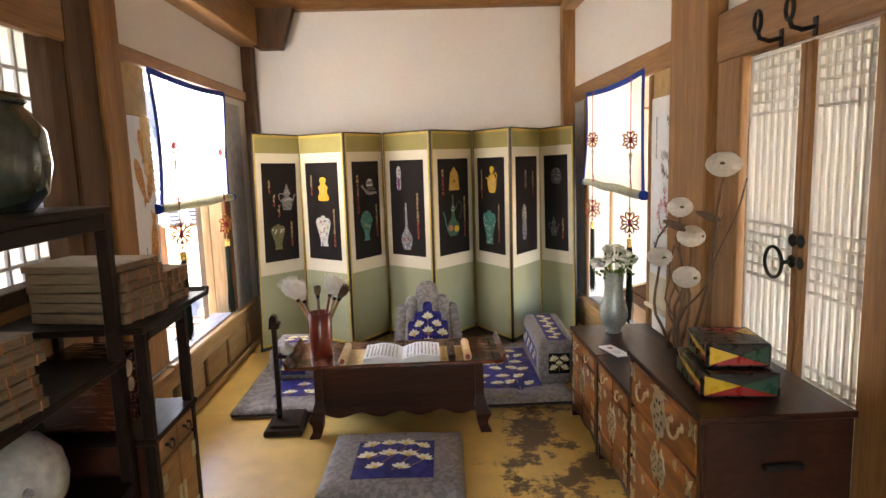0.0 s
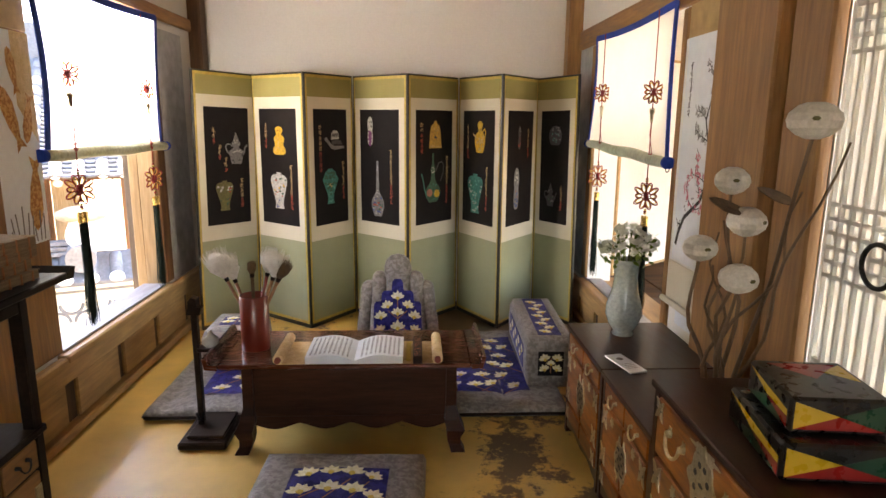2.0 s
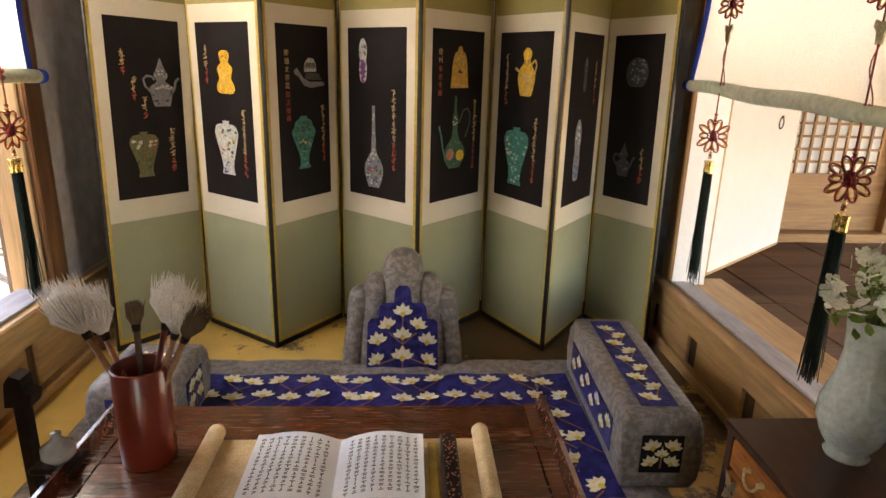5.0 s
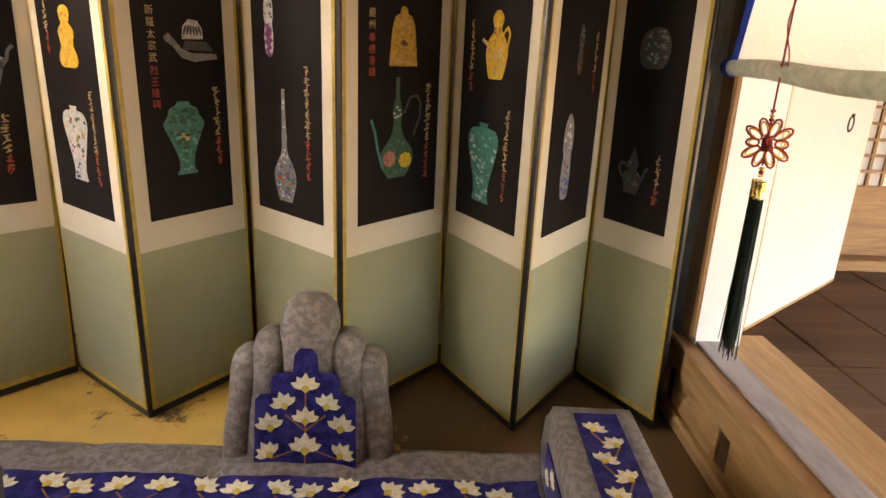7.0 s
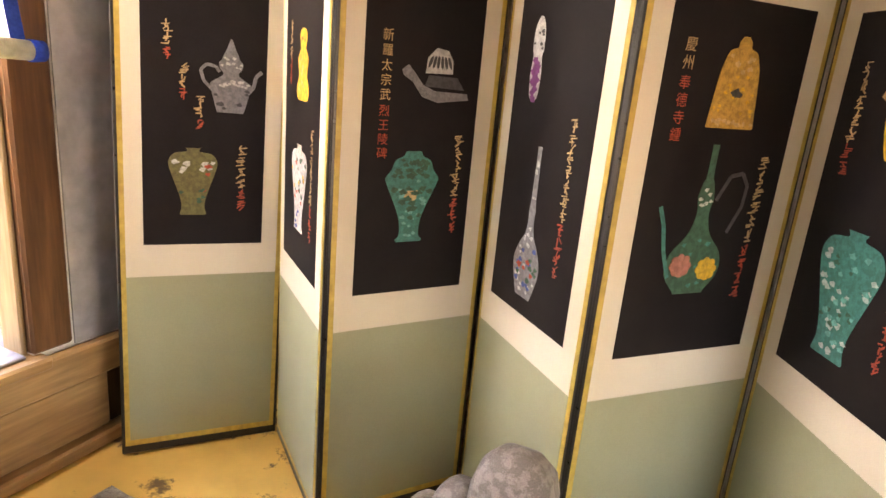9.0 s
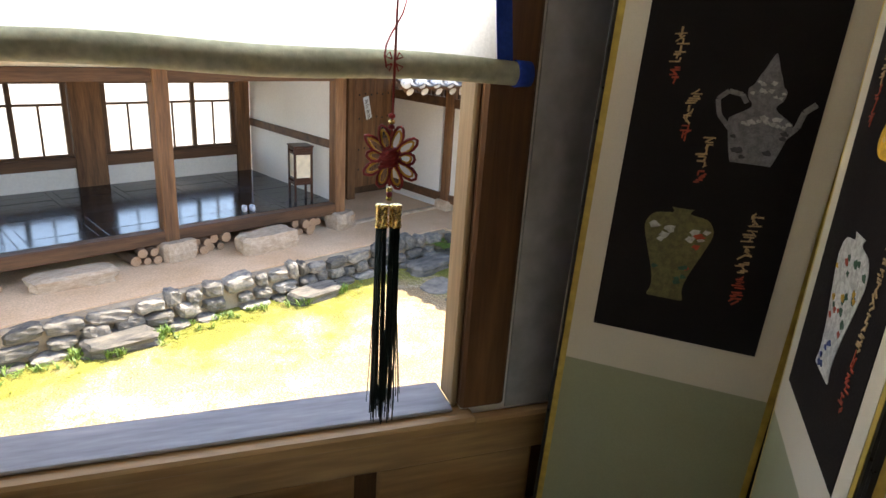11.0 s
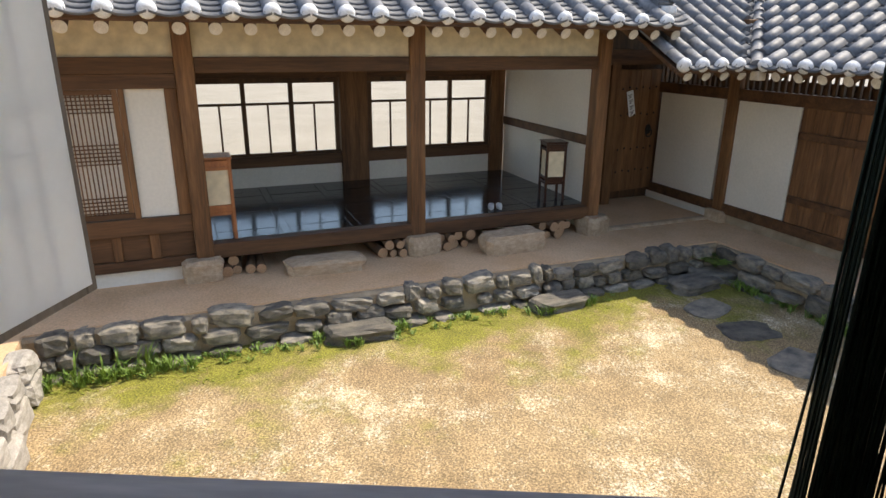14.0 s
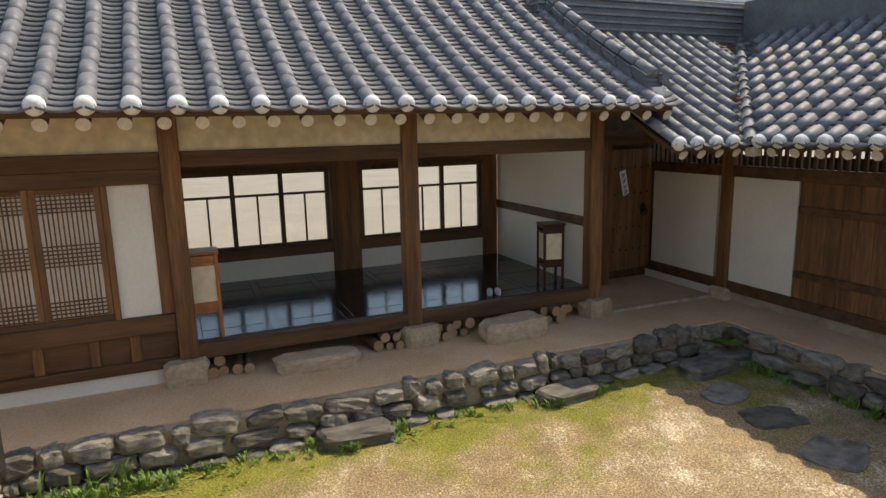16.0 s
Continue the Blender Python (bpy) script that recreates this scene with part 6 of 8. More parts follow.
# ---------- tassels ----------
def knot_flower(th, c, r, turn, gold):
    for nm, mt, ph in (("red_loop", "red_cord", 0.0), ("gold_loop", "gold_cord", 0.0)):
        bm = B()
        for k in range(10):
            a = k * 0.628
            L = r * (1.0 if k not in (0, 5) else 0.75) * (1.0 if nm == "red_loop" else 0.86)
            pts = []
            for q in range(11):
                f = q / 10 * 2 * math.pi
                rad = 0.28 * r + (L - 0.28 * r) * (0.5 - 0.5 * math.cos(f))
                w = (0.17 if nm == "red_loop" else 0.12) * r * math.sin(f)
                y = rad * math.cos(a) - w * math.sin(a)
                z = rad * math.sin(a) + w * math.cos(a)
                pts.append((c[0] + 0.004 * math.sin(f * 2), c[1] + y, c[2] + z))
            tube(bm, pts[:-1], 0.0032 if nm == "red_loop" else 0.0026, 5, closed=True)
        if turn:
            bmesh.ops.rotate(bm, cent=c, matrix=Matrix.Rotation(turn, 3, "Z"), verts=bm.verts)
        parts(nm, bm, M[mt if gold else "red_cord" if nm == "red_loop" else "gold_cord"], th, "knotted cord petals")
    bm = B()
    for i in range(-2, 3):
        for s in (-1, 1):
            h = 0.27 * r
            o = i * 0.11 * r
            tube(bm, [(c[0] + 0.003 * s, c[1] - h + (o if s > 0 else -o) * 0.5, c[2] + o * s - h * 0.3 * s), (c[0] + 0.008, c[1], c[2] + o), (c[0] + 0.003 * s, c[1] + h, c[2] + o + h * 0.3 * s)], 0.005, 5)
    part("knot", bm, M["red_cord"], th, "dark red woven knot")


def tassel(x, y, ztop, zf, label, seed, upper=True, turn=0.0, length=0.47):
    th = thing("knotted_tassel", label, "tassel", pose(x, y, 0), "window tassels")
    rr = random.Random(seed)
    bm = B()
    tube(bm, [(0, 0, ztop), (0.002, 0.004, (ztop + zf) / 2), (0, 0, zf - 0.06)], 0.0028, 5)
    part("cord", bm, M["red_cord"], th, "thin dark red cord")
    if upper:
        knot_flower(th, (0, 0, zf + 0.50), 0.055, turn, True)
        bm = B()
        plate(bm, [(0, -0.03), (0.012, -0.035), (0.016, 0.0), (0.03, 0.012), (0.026, 0.03), (0, 0.022), (-0.026, 0.03), (-0.03, 0.012), (-0.016, 0.0), (-0.012, -0.035)], pose(-0.003, 0, zf + 0.395, 90, 0, 90), 0.006)
        part("butterfly", bm, M["brass"], th, "pale metal butterfly")
        bm = B()
        tube(bm, [(0.004, 0.02 * math.sin(q * 0.6), zf + 0.36 - 0.02 * q) for q in range(10)], 0.002, 5)
        part("loop_cord", bm, M["red_cord"], th)
    bm = B()
    for q in range(4):
        a = q * 1.57 + 0.78
        tube(bm, [(0.003, 0.006 * math.cos(a), zf + 0.19 + 0.006 * math.sin(a)), (0.004, 0.02 * math.cos(a + 0.3), zf + 0.19 + 0.02 * math.sin(a + 0.3)), (0.003, 0.02 * math.cos(a - 0.3), zf + 0.19 + 0.02 * math.sin(a - 0.3)), (0.003, 0.006 * math.cos(a), zf + 0.19 + 0.006 * math.sin(a))], 0.002, 4)
    part("small_knot", bm, M["red_cord"], th, "small red knot")
    knot_flower(th, (0, 0, zf), 0.068, turn, True)
    for q, z in enumerate((0.085, 0.073, 0.062, -0.068, -0.078, -0.087)):
        bm = B()
        lathe(bm, ((0, -0.006), (0.007, -0.003), (0.007, 0.003), (0, 0.006)), 10, (0, 0, zf + z))
        part("bead", bm, M["gold_brass" if q % 2 else "red_cord"], th)
    for s in (-1, 1):
        bm = B()
        lathe(bm, ((0, 0.0), (0.014, 0.0), (0.0145, 0.004), (0.0135, 0.01), (0.0135, 0.042), (0.0145, 0.047), (0.013, 0.05), (0, 0.05)), 16, (0.002 * s, 0.0145 * s, zf - 0.15))
        part("cap", bm, M["gold_brass"], th, "polished brass cap")
        bm = B()
        for q in range(48):
            a, d = rr.uniform(0, 6.283), 0.012 * math.sqrt(rr.random())
            x0, y0 = d * math.cos(a), 0.0145 * s + d * math.sin(a)
            sp = rr.uniform(1.0, 2.3)
            L = length * rr.uniform(0.86, 1.03)
            tube(bm, [(x0, y0, zf - 0.148), (x0 * 1.15, 0.0145 * s + (y0 - 0.0145 * s) * 1.2, zf - 0.15 - L * 0.5), (x0 * sp + rr.uniform(-0.003, 0.003), 0.0145 * s + (y0 - 0.0145 * s) * sp + rr.uniform(-0.003, 0.003), zf - 0.15 - L)], 0.0013, 3)
        part("threads", bm, M["thread"], th, "long dark green silk threads")
    return th


TL = "knotted red and gold window cord with long dark green tassels"
tassel(LX + 0.075, 4.85, 1.96, 1.062, TL, 1, True, -0.5)
tassel(LX + 0.075, 4.04, 1.96, 1.09, TL, 2, True, -1.1)
tassel(RX - 0.065, 5.03, 1.92, 1.075, TL, 3, True, 1.1)
tassel(RX - 0.055, 4.215, 1.92, 1.048, TL, 4, True, 1.1)

# ---------- paper doors with lattice ----------


def lattice_leaf(parent, y0, y1, z0, z1, x):
    """Backlit paper behind white papered bars: uprights all the way, cross bars in three bands."""
    part("paper_sheet", box(B(), x + 0.016, x + 0.019, y0 + 0.004, y1 - 0.004, z0 + 0.004, z1 - 0.004, 0), M["paper"], parent, "white translucent paper")
    nb = 7
    for k in range(nb + 1):
        y = y0 + (y1 - y0) * k / nb
        w = 0.006 if 0 < k < nb else 0.009
        part("upright_bar", box(B(), x, x + 0.0155, y - w, y + w, z0, z1, 0.002), M["door_white"], parent, "white papered bar")
    for top, n in ((z1 - 0.006, 6), (1.185, 6), (0.72, 5)):
        for q in range(n):
            z = top - q * 0.041
            part("cross_bar", box(B(), x + 0.002, x + 0.0155, y0, y1, z - 0.006, z + 0.006, 0), M["door_white"], parent, "white papered bar")


for i, (a, b) in enumerate(((2.582, 2.905), (2.212, 2.492))):
    d = thing("door_%d" % (i + 1), "white papered lattice door leaf with brown meeting stiles, closed", "door", None, "", "structure")
    sa, sb = ((2.538, 2.572) if i == 0 else (2.502, 2.536))
    part("stile", box(B(), RX - 0.024, RX + 0.03, sa, sb, DZ0, DZ1 - 0.002, 0.003), M["pine_z"], d)
    lattice_leaf(d, a, b, DZ0 + 0.003, DZ1 - 0.004, RX - 0.010)
    for z in (1.150, 1.075):
        bm = B()
        lathe(bm, ((0, 0), (0.022, 0), (0.024, 0.006), (0.012, 0.012), (0, 0.016)), 8)
        bmesh.ops.transform(bm, matrix=pose(RX - 0.025, 2.560 if i == 0 else 2.512, z, 0, -90, 0), verts=bm.verts)
        part("iron_rosette", bm, M["iron"], d, "black iron rosette")
ring = thing("door_ring", "black iron ring handle on the paper door", "handle", pose(RX - 0.049, 2.560, 1.075))
bm = B()
tube(bm, [(-0.01, 0.062 + 0.055 * math.cos(a), -0.01 + 0.055 * math.sin(a)) for a in [k * 0.2618 for k in range(24)]], 0.0065, 8, closed=True)
part("ring_bar", bm, M["iron"], ring)
part("ring_staple", rod(B(), (0.024, 0.0, 0.0), (-0.016, 0.004, -0.004), 0.009, 0.007, 8), M["iron"], ring)
for y in (2.64, 2.45):
    hk = thing("iron_hook", "black iron hanging hook fixed to the lintel", "hook", pose(RX - 0.05, y, 1.845), "door hooks")
    part("hook_plate", box(B(), -0.006, 0.0, -0.012, 0.012, -0.03, 0.03, 0.002), M["iron"], hk)
    part("hook_arm", tube(B(), [(0, 0, 0.0), (-0.045, 0, -0.01), (-0.08, 0, 0.0), (-0.09, 0.0, 0.03)], 0.008, 8), M["iron"], hk)
    part("hook_loop", tube(B(), [(-0.088, 0.022 * math.sin(a), 0.055 + 0.035 * math.cos(a)) for a in [k * 0.45 for k in range(14)]], 0.007, 8, closed=True), M["iron"], hk)

# small lattice window on the near left
wn1 = thing("window_1", "small papered grid window in a dark frame", "window", None, "", "structure")
part("paper_sheet", box(B(), LX - 0.072, LX - 0.068, 1.9, 3.06, 1.05, 2.0, 0), M["paper"], wn1)
for k in range(13):
    y = 1.93 + k * 0.09
    part("upright_bar", box(B(), LX - 0.066, LX - 0.05, y - 0.008, y + 0.008, 1.05, 2.0, 0.002), M["page"], wn1)
for k in range(8):
    z = 1.12 + k * 0.105
    part("cross_bar", box(B(), LX - 0.068, LX - 0.052, 1.9, 3.06, z - 0.008, z + 0.008, 0.002), M["page"], wn1)
for a, b, c, d in ((2.98, 3.09, 1.02, 2.0), (1.9, 3.06, 1.0, 1.06)):
    part("window_frame", box(B(), LX - 0.05, LX + 0.035, a, b, c, d, 0.004), M["post_dark"], wn1, "dark window frame")
part("lower_board", box(B(), LX - 0.0, LX + 0.03, 1.0, 3.09, 0.70, 1.0, 0.004), M["pine_y"], wn1, "brown board below the window")

# ---------- shelves ----------
sh = thing("display_shelf", "tall open dark wooden display shelf against the wall", "shelf", pose(-1.40, 1.30, 0))
for x in (0.02, 0.455):
    for y in (0.02, 1.125):
        part("shelf_post", box(B(), x - 0.02, x + 0.02, y - 0.02, y + 0.02, 0, 1.33, 0.004), M["shelf_wood"], sh)
for z in (0.10, 0.42, 0.835, 1.33):
    part("shelf_board", box(B(), 0.0, 0.478, 0.0, 1.145, z, z + 0.025, 0.004), M["shelf_wood"], sh)
part("back_rail", box(B(), 0.0, 0.02, 0.04, 1.105, 0.90, 0.95, 0.003), M["shelf_wood"], sh)
part("front_rail", box(B(), 0.458, 0.474, 0.04, 1.105, 1.283, 1.329, 0.003), M["shelf_wood"], sh)
part("end_panel", box(B(), 0.04, 0.435, 1.116, 1.128, 0.125, 0.42, 0.002), M["shelf_wood"], sh, "dark end board")
jar = thing("green_jar", "large dark green glazed jar with a lid on the shelf", "jar", pose(-1.15, 2.20, 1.356))
part("jar_body", lathe(B(), ((0, 0), (0.12, 0), (0.165, 0.05), (0.18, 0.13), (0.175, 0.22), (0.14, 0.275), (0.125, 0.29), (0.125, 0.30), (0, 0.30)), 40), M["dark_glaze"], jar)
part("jar_lid", lathe(B(), ((0.13, 0.30), (0.135, 0.306), (0.12, 0.325), (0.05, 0.335), (0, 0.337)), 40), M["dark_glaze"], jar)
moon = thing("moon_jar", "round white porcelain jar with faint blue brush painting", "jar", pose(-1.14, 2.10, 0.446))
part("jar_body", lathe(B(), ((0, 0), (0.08, 0), (0.13, 0.05), (0.17, 0.12), (0.175, 0.17), (0.16, 0.23), (0.11, 0.285), (0.075, 0.30), (0.07, 0.315), (0.06, 0.31), (0, 0.28)), 40), M["white_glaze"], moon)
bm = B()
for k in range(22):
    a, z = -0.9 + r2.uniform(-0.35, 0.35), r2.uniform(0.10, 0.19)
    plate(bm, disc(0.016, 0.009, 7, 0, 0, r2.uniform(0, 3)), Matrix.Translation((0.1755 * math.cos(a), 0.1755 * math.sin(a), z)) @ pose(0, 0, 0, 90, 0, math.degrees(a) + 90), 0.002)
part("painted_flowers", bm, M["ink_grey"], moon, "grey-blue brushed flowers")


def books(x, y, z, n, w, d, seed, rz=0):
    rr = random.Random(seed)
    for k in range(n):
        h = rr.uniform(0.026, 0.036)
        b = thing("old_book", "old string-bound paper book lying in a stack", "book", pose(x + rr.uniform(-0.012, 0.012), y + rr.uniform(-0.012, 0.012), z, 0, 0, rz + rr.uniform(-4, 4)), "stacked old books")
        part("page_block", box(B(), -w / 2, w / 2, -d / 2, d / 2, 0.002, h - 0.002, 0.002), M["book_paper"], b, "yellowed pages")
        part("cover", box(B(), -w / 2 - 0.002, w / 2 + 0.002, -d / 2 - 0.002, d / 2 + 0.002, h - 0.002, h, 0.0005), M["book_paper"] if k < n - 1 else M["book_cover"], b, "stained paper cover")
        bm = B()
        for q in range(4):
            box(bm, -w / 2 + 0.03 + q * (w - 0.06) / 3 - 0.0015, -w / 2 + 0.03 + q * (w - 0.06) / 3 + 0.0015, -d / 2 - 0.004, -d / 2 + 0.012, 0, h + 0.001, 0)
        parts("binding_thread", bm, M["twig"], b, "brown binding thread")
        z += h + 0.0006


books(-1.10, 1.90, 0.861, 7, 0.28, 0.30, 1, 84)
books(-1.085, 2.63, 0.958, 6, 0.24, 0.35, 2, 82)
books(-1.02, 2.86, 0.958, 4, 0.20, 0.24, 3, 86)
lowsh = thing("low_shelf", "low dark wooden stand with drawers and a cupboard below", "shelf", pose(-1.385, 2.455, 0))
for x in (0.02, 0.50):
    for y in (0.02, 0.365):
        part("shelf_post", box(B(), x - 0.018, x + 0.018, y - 0.018, y + 0.018, 0, 0.935, 0.004), M["shelf_wood"], lowsh)
part("top_board", box(B(), -0.01, 0.53, -0.03, 0.57, 0.935, 0.957, 0.004), M["shelf_wood"], lowsh)
bm = B()
plate(bm, [(0, 0), (0.03, 0.0), (0.045, 0.03), (0.03, 0.036), (0.0, 0.022)], Matrix(((0, 0, 1, -0.01), (1, 0, 0, 0.568), (0, 1, 0, 0.935), (0, 0, 0, 1))), 0.54)
part("upturned_end", bm, M["shelf_wood"], lowsh, "upturned end lip")
part("front_rail", box(B(), 0.505, 0.517, 0.04, 0.346, 0.90, 0.934, 0.002), M["shelf_wood"], lowsh)
part("middle_board", box(B(), 0.0, 0.525, -0.005, 0.39, 0.545, 0.567, 0.004), M["shelf_wood"], lowsh)
part("cupboard", box(B(), 0.01, 0.505, 0.01, 0.38, 0.06, 0.545, 0.003), M["chest_top"], lowsh)
for k in range(2):
    ya, yb = 0.042 + k * 0.157, 0.190 + k * 0.157
    f = part("drawer_front", box(B(), 0.505, 0.516, ya, yb, 0.455, 0.538, 0.003), M["pine_y"], lowsh, "pale brown drawer front")
    bm = B()
    pull(bm, 0, 0, 0.022, 0)
    bmesh.ops.transform(bm, matrix=Matrix.Translation((0.517, (ya + yb) / 2, 0.505)) @ Matrix.Rotation(math.pi, 4, "Z"), verts=bm.verts)
    part("drawer_pull", bm, M["iron"], f, "iron drop handle")
    f = part("cupboard_door", box(B(), 0.505, 0.516, ya, yb, 0.09, 0.445, 0.003), M["pine_y"], lowsh, "pale brown cupboard door")
    bm = B()
    hy = ya + 0.004 if k == 0 else yb - 0.034
    for q in (0.15, 0.38):
        box(bm, 0.516, 0.520, hy, hy + 0.03, q - 0.03, q + 0.03, 0.001)
    ly = yb - 0.028 if k == 0 else ya + 0.003
    box(bm, 0.516, 0.521, ly, ly + 0.025, 0.22, 0.31, 0.001)
    parts("metal_fitting", bm, M["brass"], f, "brass hinge plates")
rb = thing("red_box", "dark red leather box with metal corner mounts on the low stand", "box", pose(-1.13, 2.64, 0.5675))
part("box_body", box(B(), -0.14, 0.14, -0.12, 0.12, 0, 0.26, 0.008), M["lacquer"], rb)
bm = B()
plate(bm, disc(0.03, 0.03, 10, -0.06, 0.21), pose(0.14, 0, 0, 90, 0, 90), 0.004)
plate(bm, disc(0.02, 0.026, 10, -0.05, 0.15), pose(0.14, 0, 0, 90, 0, 90), 0.004)
for s in (-1, 1):
    for z in (0.02, 0.24):
        box(bm, 0.125, 0.144, s * 0.11 - 0.015, s * 0.11 + 0.015, z - 0.018, z + 0.018, 0.002)
part("metal_mount", bm, M["brass"], rb, "worn brass mounts")

# ---------- outside: own building ----------
GROUND, TERR = -2.33, -1.90
own = thing("own_house", "plastered outer wall and tiled eave of the house one stands in", "house", None, "", "structure")
part("outer_plinth", box(B(), LX - 0.30, RX + 0.28, FY - 0.3, BY + 0.3, GROUND - 0.05, -0.2, 0.0), M["plaster_out"], own, "pale plastered plinth")
bm = B()
plate(bm, [(-3.0, 2.45), (-1.6, 2.90), (0.0, 3.9), (3.0, 2.9), (3.0, 2.98), (0.0, 4.0), (-1.6, 3.02), (-3.0, 2.55)], pose(0, BY + 1.2, 0, 90, 0, 0), BY - FY + 2.6)
part("roof", bm, M["tile_dark"], own, "grey tiled roof")


def casement(hx, hy, ex, ey, z0, z1, label, ring_at=None, lattice=True):
    """An outward opened, papered window leaf from its hinge to its free edge."""
    w = math.hypot(ex - hx, ey - hy)
    c = thing("window_leaf", label, "window", pose(hx, hy, z0, 0, 0, math.degrees(math.atan2(ey - hy, ex - hx))), "window leaves")
    H = z1 - z0
    part("paper_sheet", box(B(), 0.02, w - 0.02, -0.0125, -0.0105, 0.02, H - 0.02, 0), M["paper"], c, "white paper")
    for a, b, d, e in ((0, 0.034, 0, H), (w - 0.034, w, 0, H), (0.035, w - 0.035, 0, 0.036), (0.035, w - 0.035, H - 0.036, H)):
        part("leaf_frame", box(B(), a, b, -0.010, 0.030, d, e, 0.003), M["grey_wood" if lattice else "pine_pale"], c, "wooden leaf frame")
    if lattice:
        for k in range(1, 8):
            x = 0.045 + (w - 0.09) * k / 8
            part("upright_bar", box(B(), x - 0.006, x + 0.006, -0.0102, 0.014, 0.036, H - 0.036, 0), M["out_wood_z"], c)
        for q in (0.15, 0.20, 0.25, 0.48, 0.52, 0.56, 0.60, 0.85, 0.89, 0.93):
            part("cross_bar", box(B(), 0.035, w - 0.035, -0.0100, 0.012, H * q - 0.005, H * q + 0.005, 0), M["out_wood_z"], c)
    if ring_at:
        bm = B()
        tube(bm, [(ring_at[0] + 0.03 * math.cos(a), -0.012, ring_at[1] - 0.02 + 0.03 * math.sin(a)) for a in [k * 0.3927 for k in range(16)]], 0.005, 6, closed=True)
        part("iron_ring", bm, M["iron"], c, "black iron ring")
        part("iron_staple", rod(B(), (ring_at[0], 0.0, ring_at[1] + 0.012), (ring_at[0], -0.02, ring_at[1] + 0.012), 0.008, 0.008, 8), M["iron"], c, "iron staple")
    return c


casement(-1.575, 3.70, -2.205, 3.750, 0.33, 1.95, "papered window leaf opened outward", (0.605, 0.80))
casement(-1.63, 5.21, -1.70, 5.92, 0.27, 1.95, "papered window leaf folded back against the wall")
casement(1.56, 5.44, 2.29, 6.05, 0.335, 1.85, "bright papered window leaf opened into the next hall", (0.66, 0.75), False)

# hall beyond the right-hand window
hall = thing("next_hall", "plank-floored hall seen through the window", "hall", None, "", "structure")
for k in range(7):
    for j in range(3):
        part("floor_plank", box(B(), 1.66 + 0.42 * k, 2.07 + 0.42 * k, 3.0 + 1.3 * j, 4.29 + 1.3 * j, 0.06, 0.13 + 0.002 * ((k + j) % 2), 0.004), M["out_wood_x"], hall, "worn dark floor plank")
for x0, x1 in ((1.60, 2.62), (2.66, 3.60), (3.64, 4.60)):
    pnl = part("hall_door", box(B(), x0, x1, 6.92, 6.96, 0.13, 1.9, 0.004), M["pine_x"], hall, "brown panelled lattice door")
    part("paper_sheet", box(B(), x0 + 0.12, x1 - 0.12, 6.912, 6.916, 0.62, 1.8, 0), M["paper"], pnl, "white paper")
    for k in range(9):
        x = x0 + 0.12 + (x1 - x0 - 0.24) * k / 8
        part("upright_bar", box(B(), x - 0.008, x + 0.008, 6.895, 6.911, 0.62, 1.8, 0), M["pine_z"], pnl)
    for k in range(14):
        z = 0.62 + 1.18 * k / 13
        part("cross_bar", box(B(), x0 + 0.12, x1 - 0.12, 6.897, 6.909, z - 0.008, z + 0.008, 0), M["pine_x"], pnl)
for x in (1.58, 2.60, 3.58, 4.60):
    part("hall_post", box(B(), x, x + 0.11, 6.84, 6.99, -0.1, 2.4, 0.006), M["pine_z"], hall, "brown squared post")
part("hall_sill", box(B(), 1.56, 4.7, 6.80, 6.99, 0.132, 0.20, 0.006), M["pine_x"], hall)
# unseen boarding over the hall, added to darken it
part("hall_shade_roof", box(B(), 1.56, 5.6, 1.6, 6.89, 2.45, 2.55, 0.0), M["pine_x"], hall, "unseen brown boarding added to shade the hall")
# unseen half-height sheet added to cut skylight on the leaf and screen
part("hall_light_blocker", box(B(), 4.72, 4.80, 1.6, 6.78, 1.15, 2.449, 0), M["plaster"], hall, "white plaster")
part("hall_corner_wall", box(B(), 1.475, 1.558, 6.105, 6.895, -0.1, 2.9, 0), M["pine_z"], hall, "brown boarded corner")
part("upper_wall", box(B(), 1.56, 4.7, 6.90, 7.02, 1.92, 2.9, 0), M["plaster"], hall, "white plaster")

# ---------- the courtyard house, in its own frame ----------
H = pose(-7.975, 1.324, 0, 0, 0, 115)
S = 2.785
house = thing("courtyard_house", "old timber house with grey tiled roof and open plank-floored porch", "house", H)


def hp(name, u0, u1, w0, w1, z0, z1, material, label="", bev=0.006, parent=None):
    return part(name, box(B(), u0, u1, w0, w1, z0, z1, bev), M[material], parent or house, label)


PU = {-1: -2.74, 0: 0.035, 1: 2.745, 2: 5.54}
for k in (-1, 0, 1, 2):
    hp("post", PU[k] - 0.10, PU[k] + 0.10, -0.10, 0.10, -1.69, 1.10, "out_wood_z", "squared brown timber post", 0.012)
for k in (0, 1, 2):
    hp("back_post", (-0.1, 2.425, 5.24)[k], (0.075, 2.90, 5.52)[k], 2.88, 3.08, -1.9, 1.1, "out_wood_z", "dark timber post")
for k in (-1, 0, 1):
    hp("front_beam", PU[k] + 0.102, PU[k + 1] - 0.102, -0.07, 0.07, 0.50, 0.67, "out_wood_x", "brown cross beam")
    hp("frieze_plaster", PU[k] + 0.102, PU[k + 1] - 0.102, -0.03, 0.03, 0.672, 1.06, "plaster_ochre", "cream plaster above the beam", 0.0)
hp("back_beam", 0.1, 5.40, 2.90, 3.05, 0.27, 0.50, "out_wood_x", "dark beam")
hp("back_plaster_top", 0.1, 5.40, 2.94, 3.0, 0.502, 1.3, "plaster_ochre", "", 0.0)
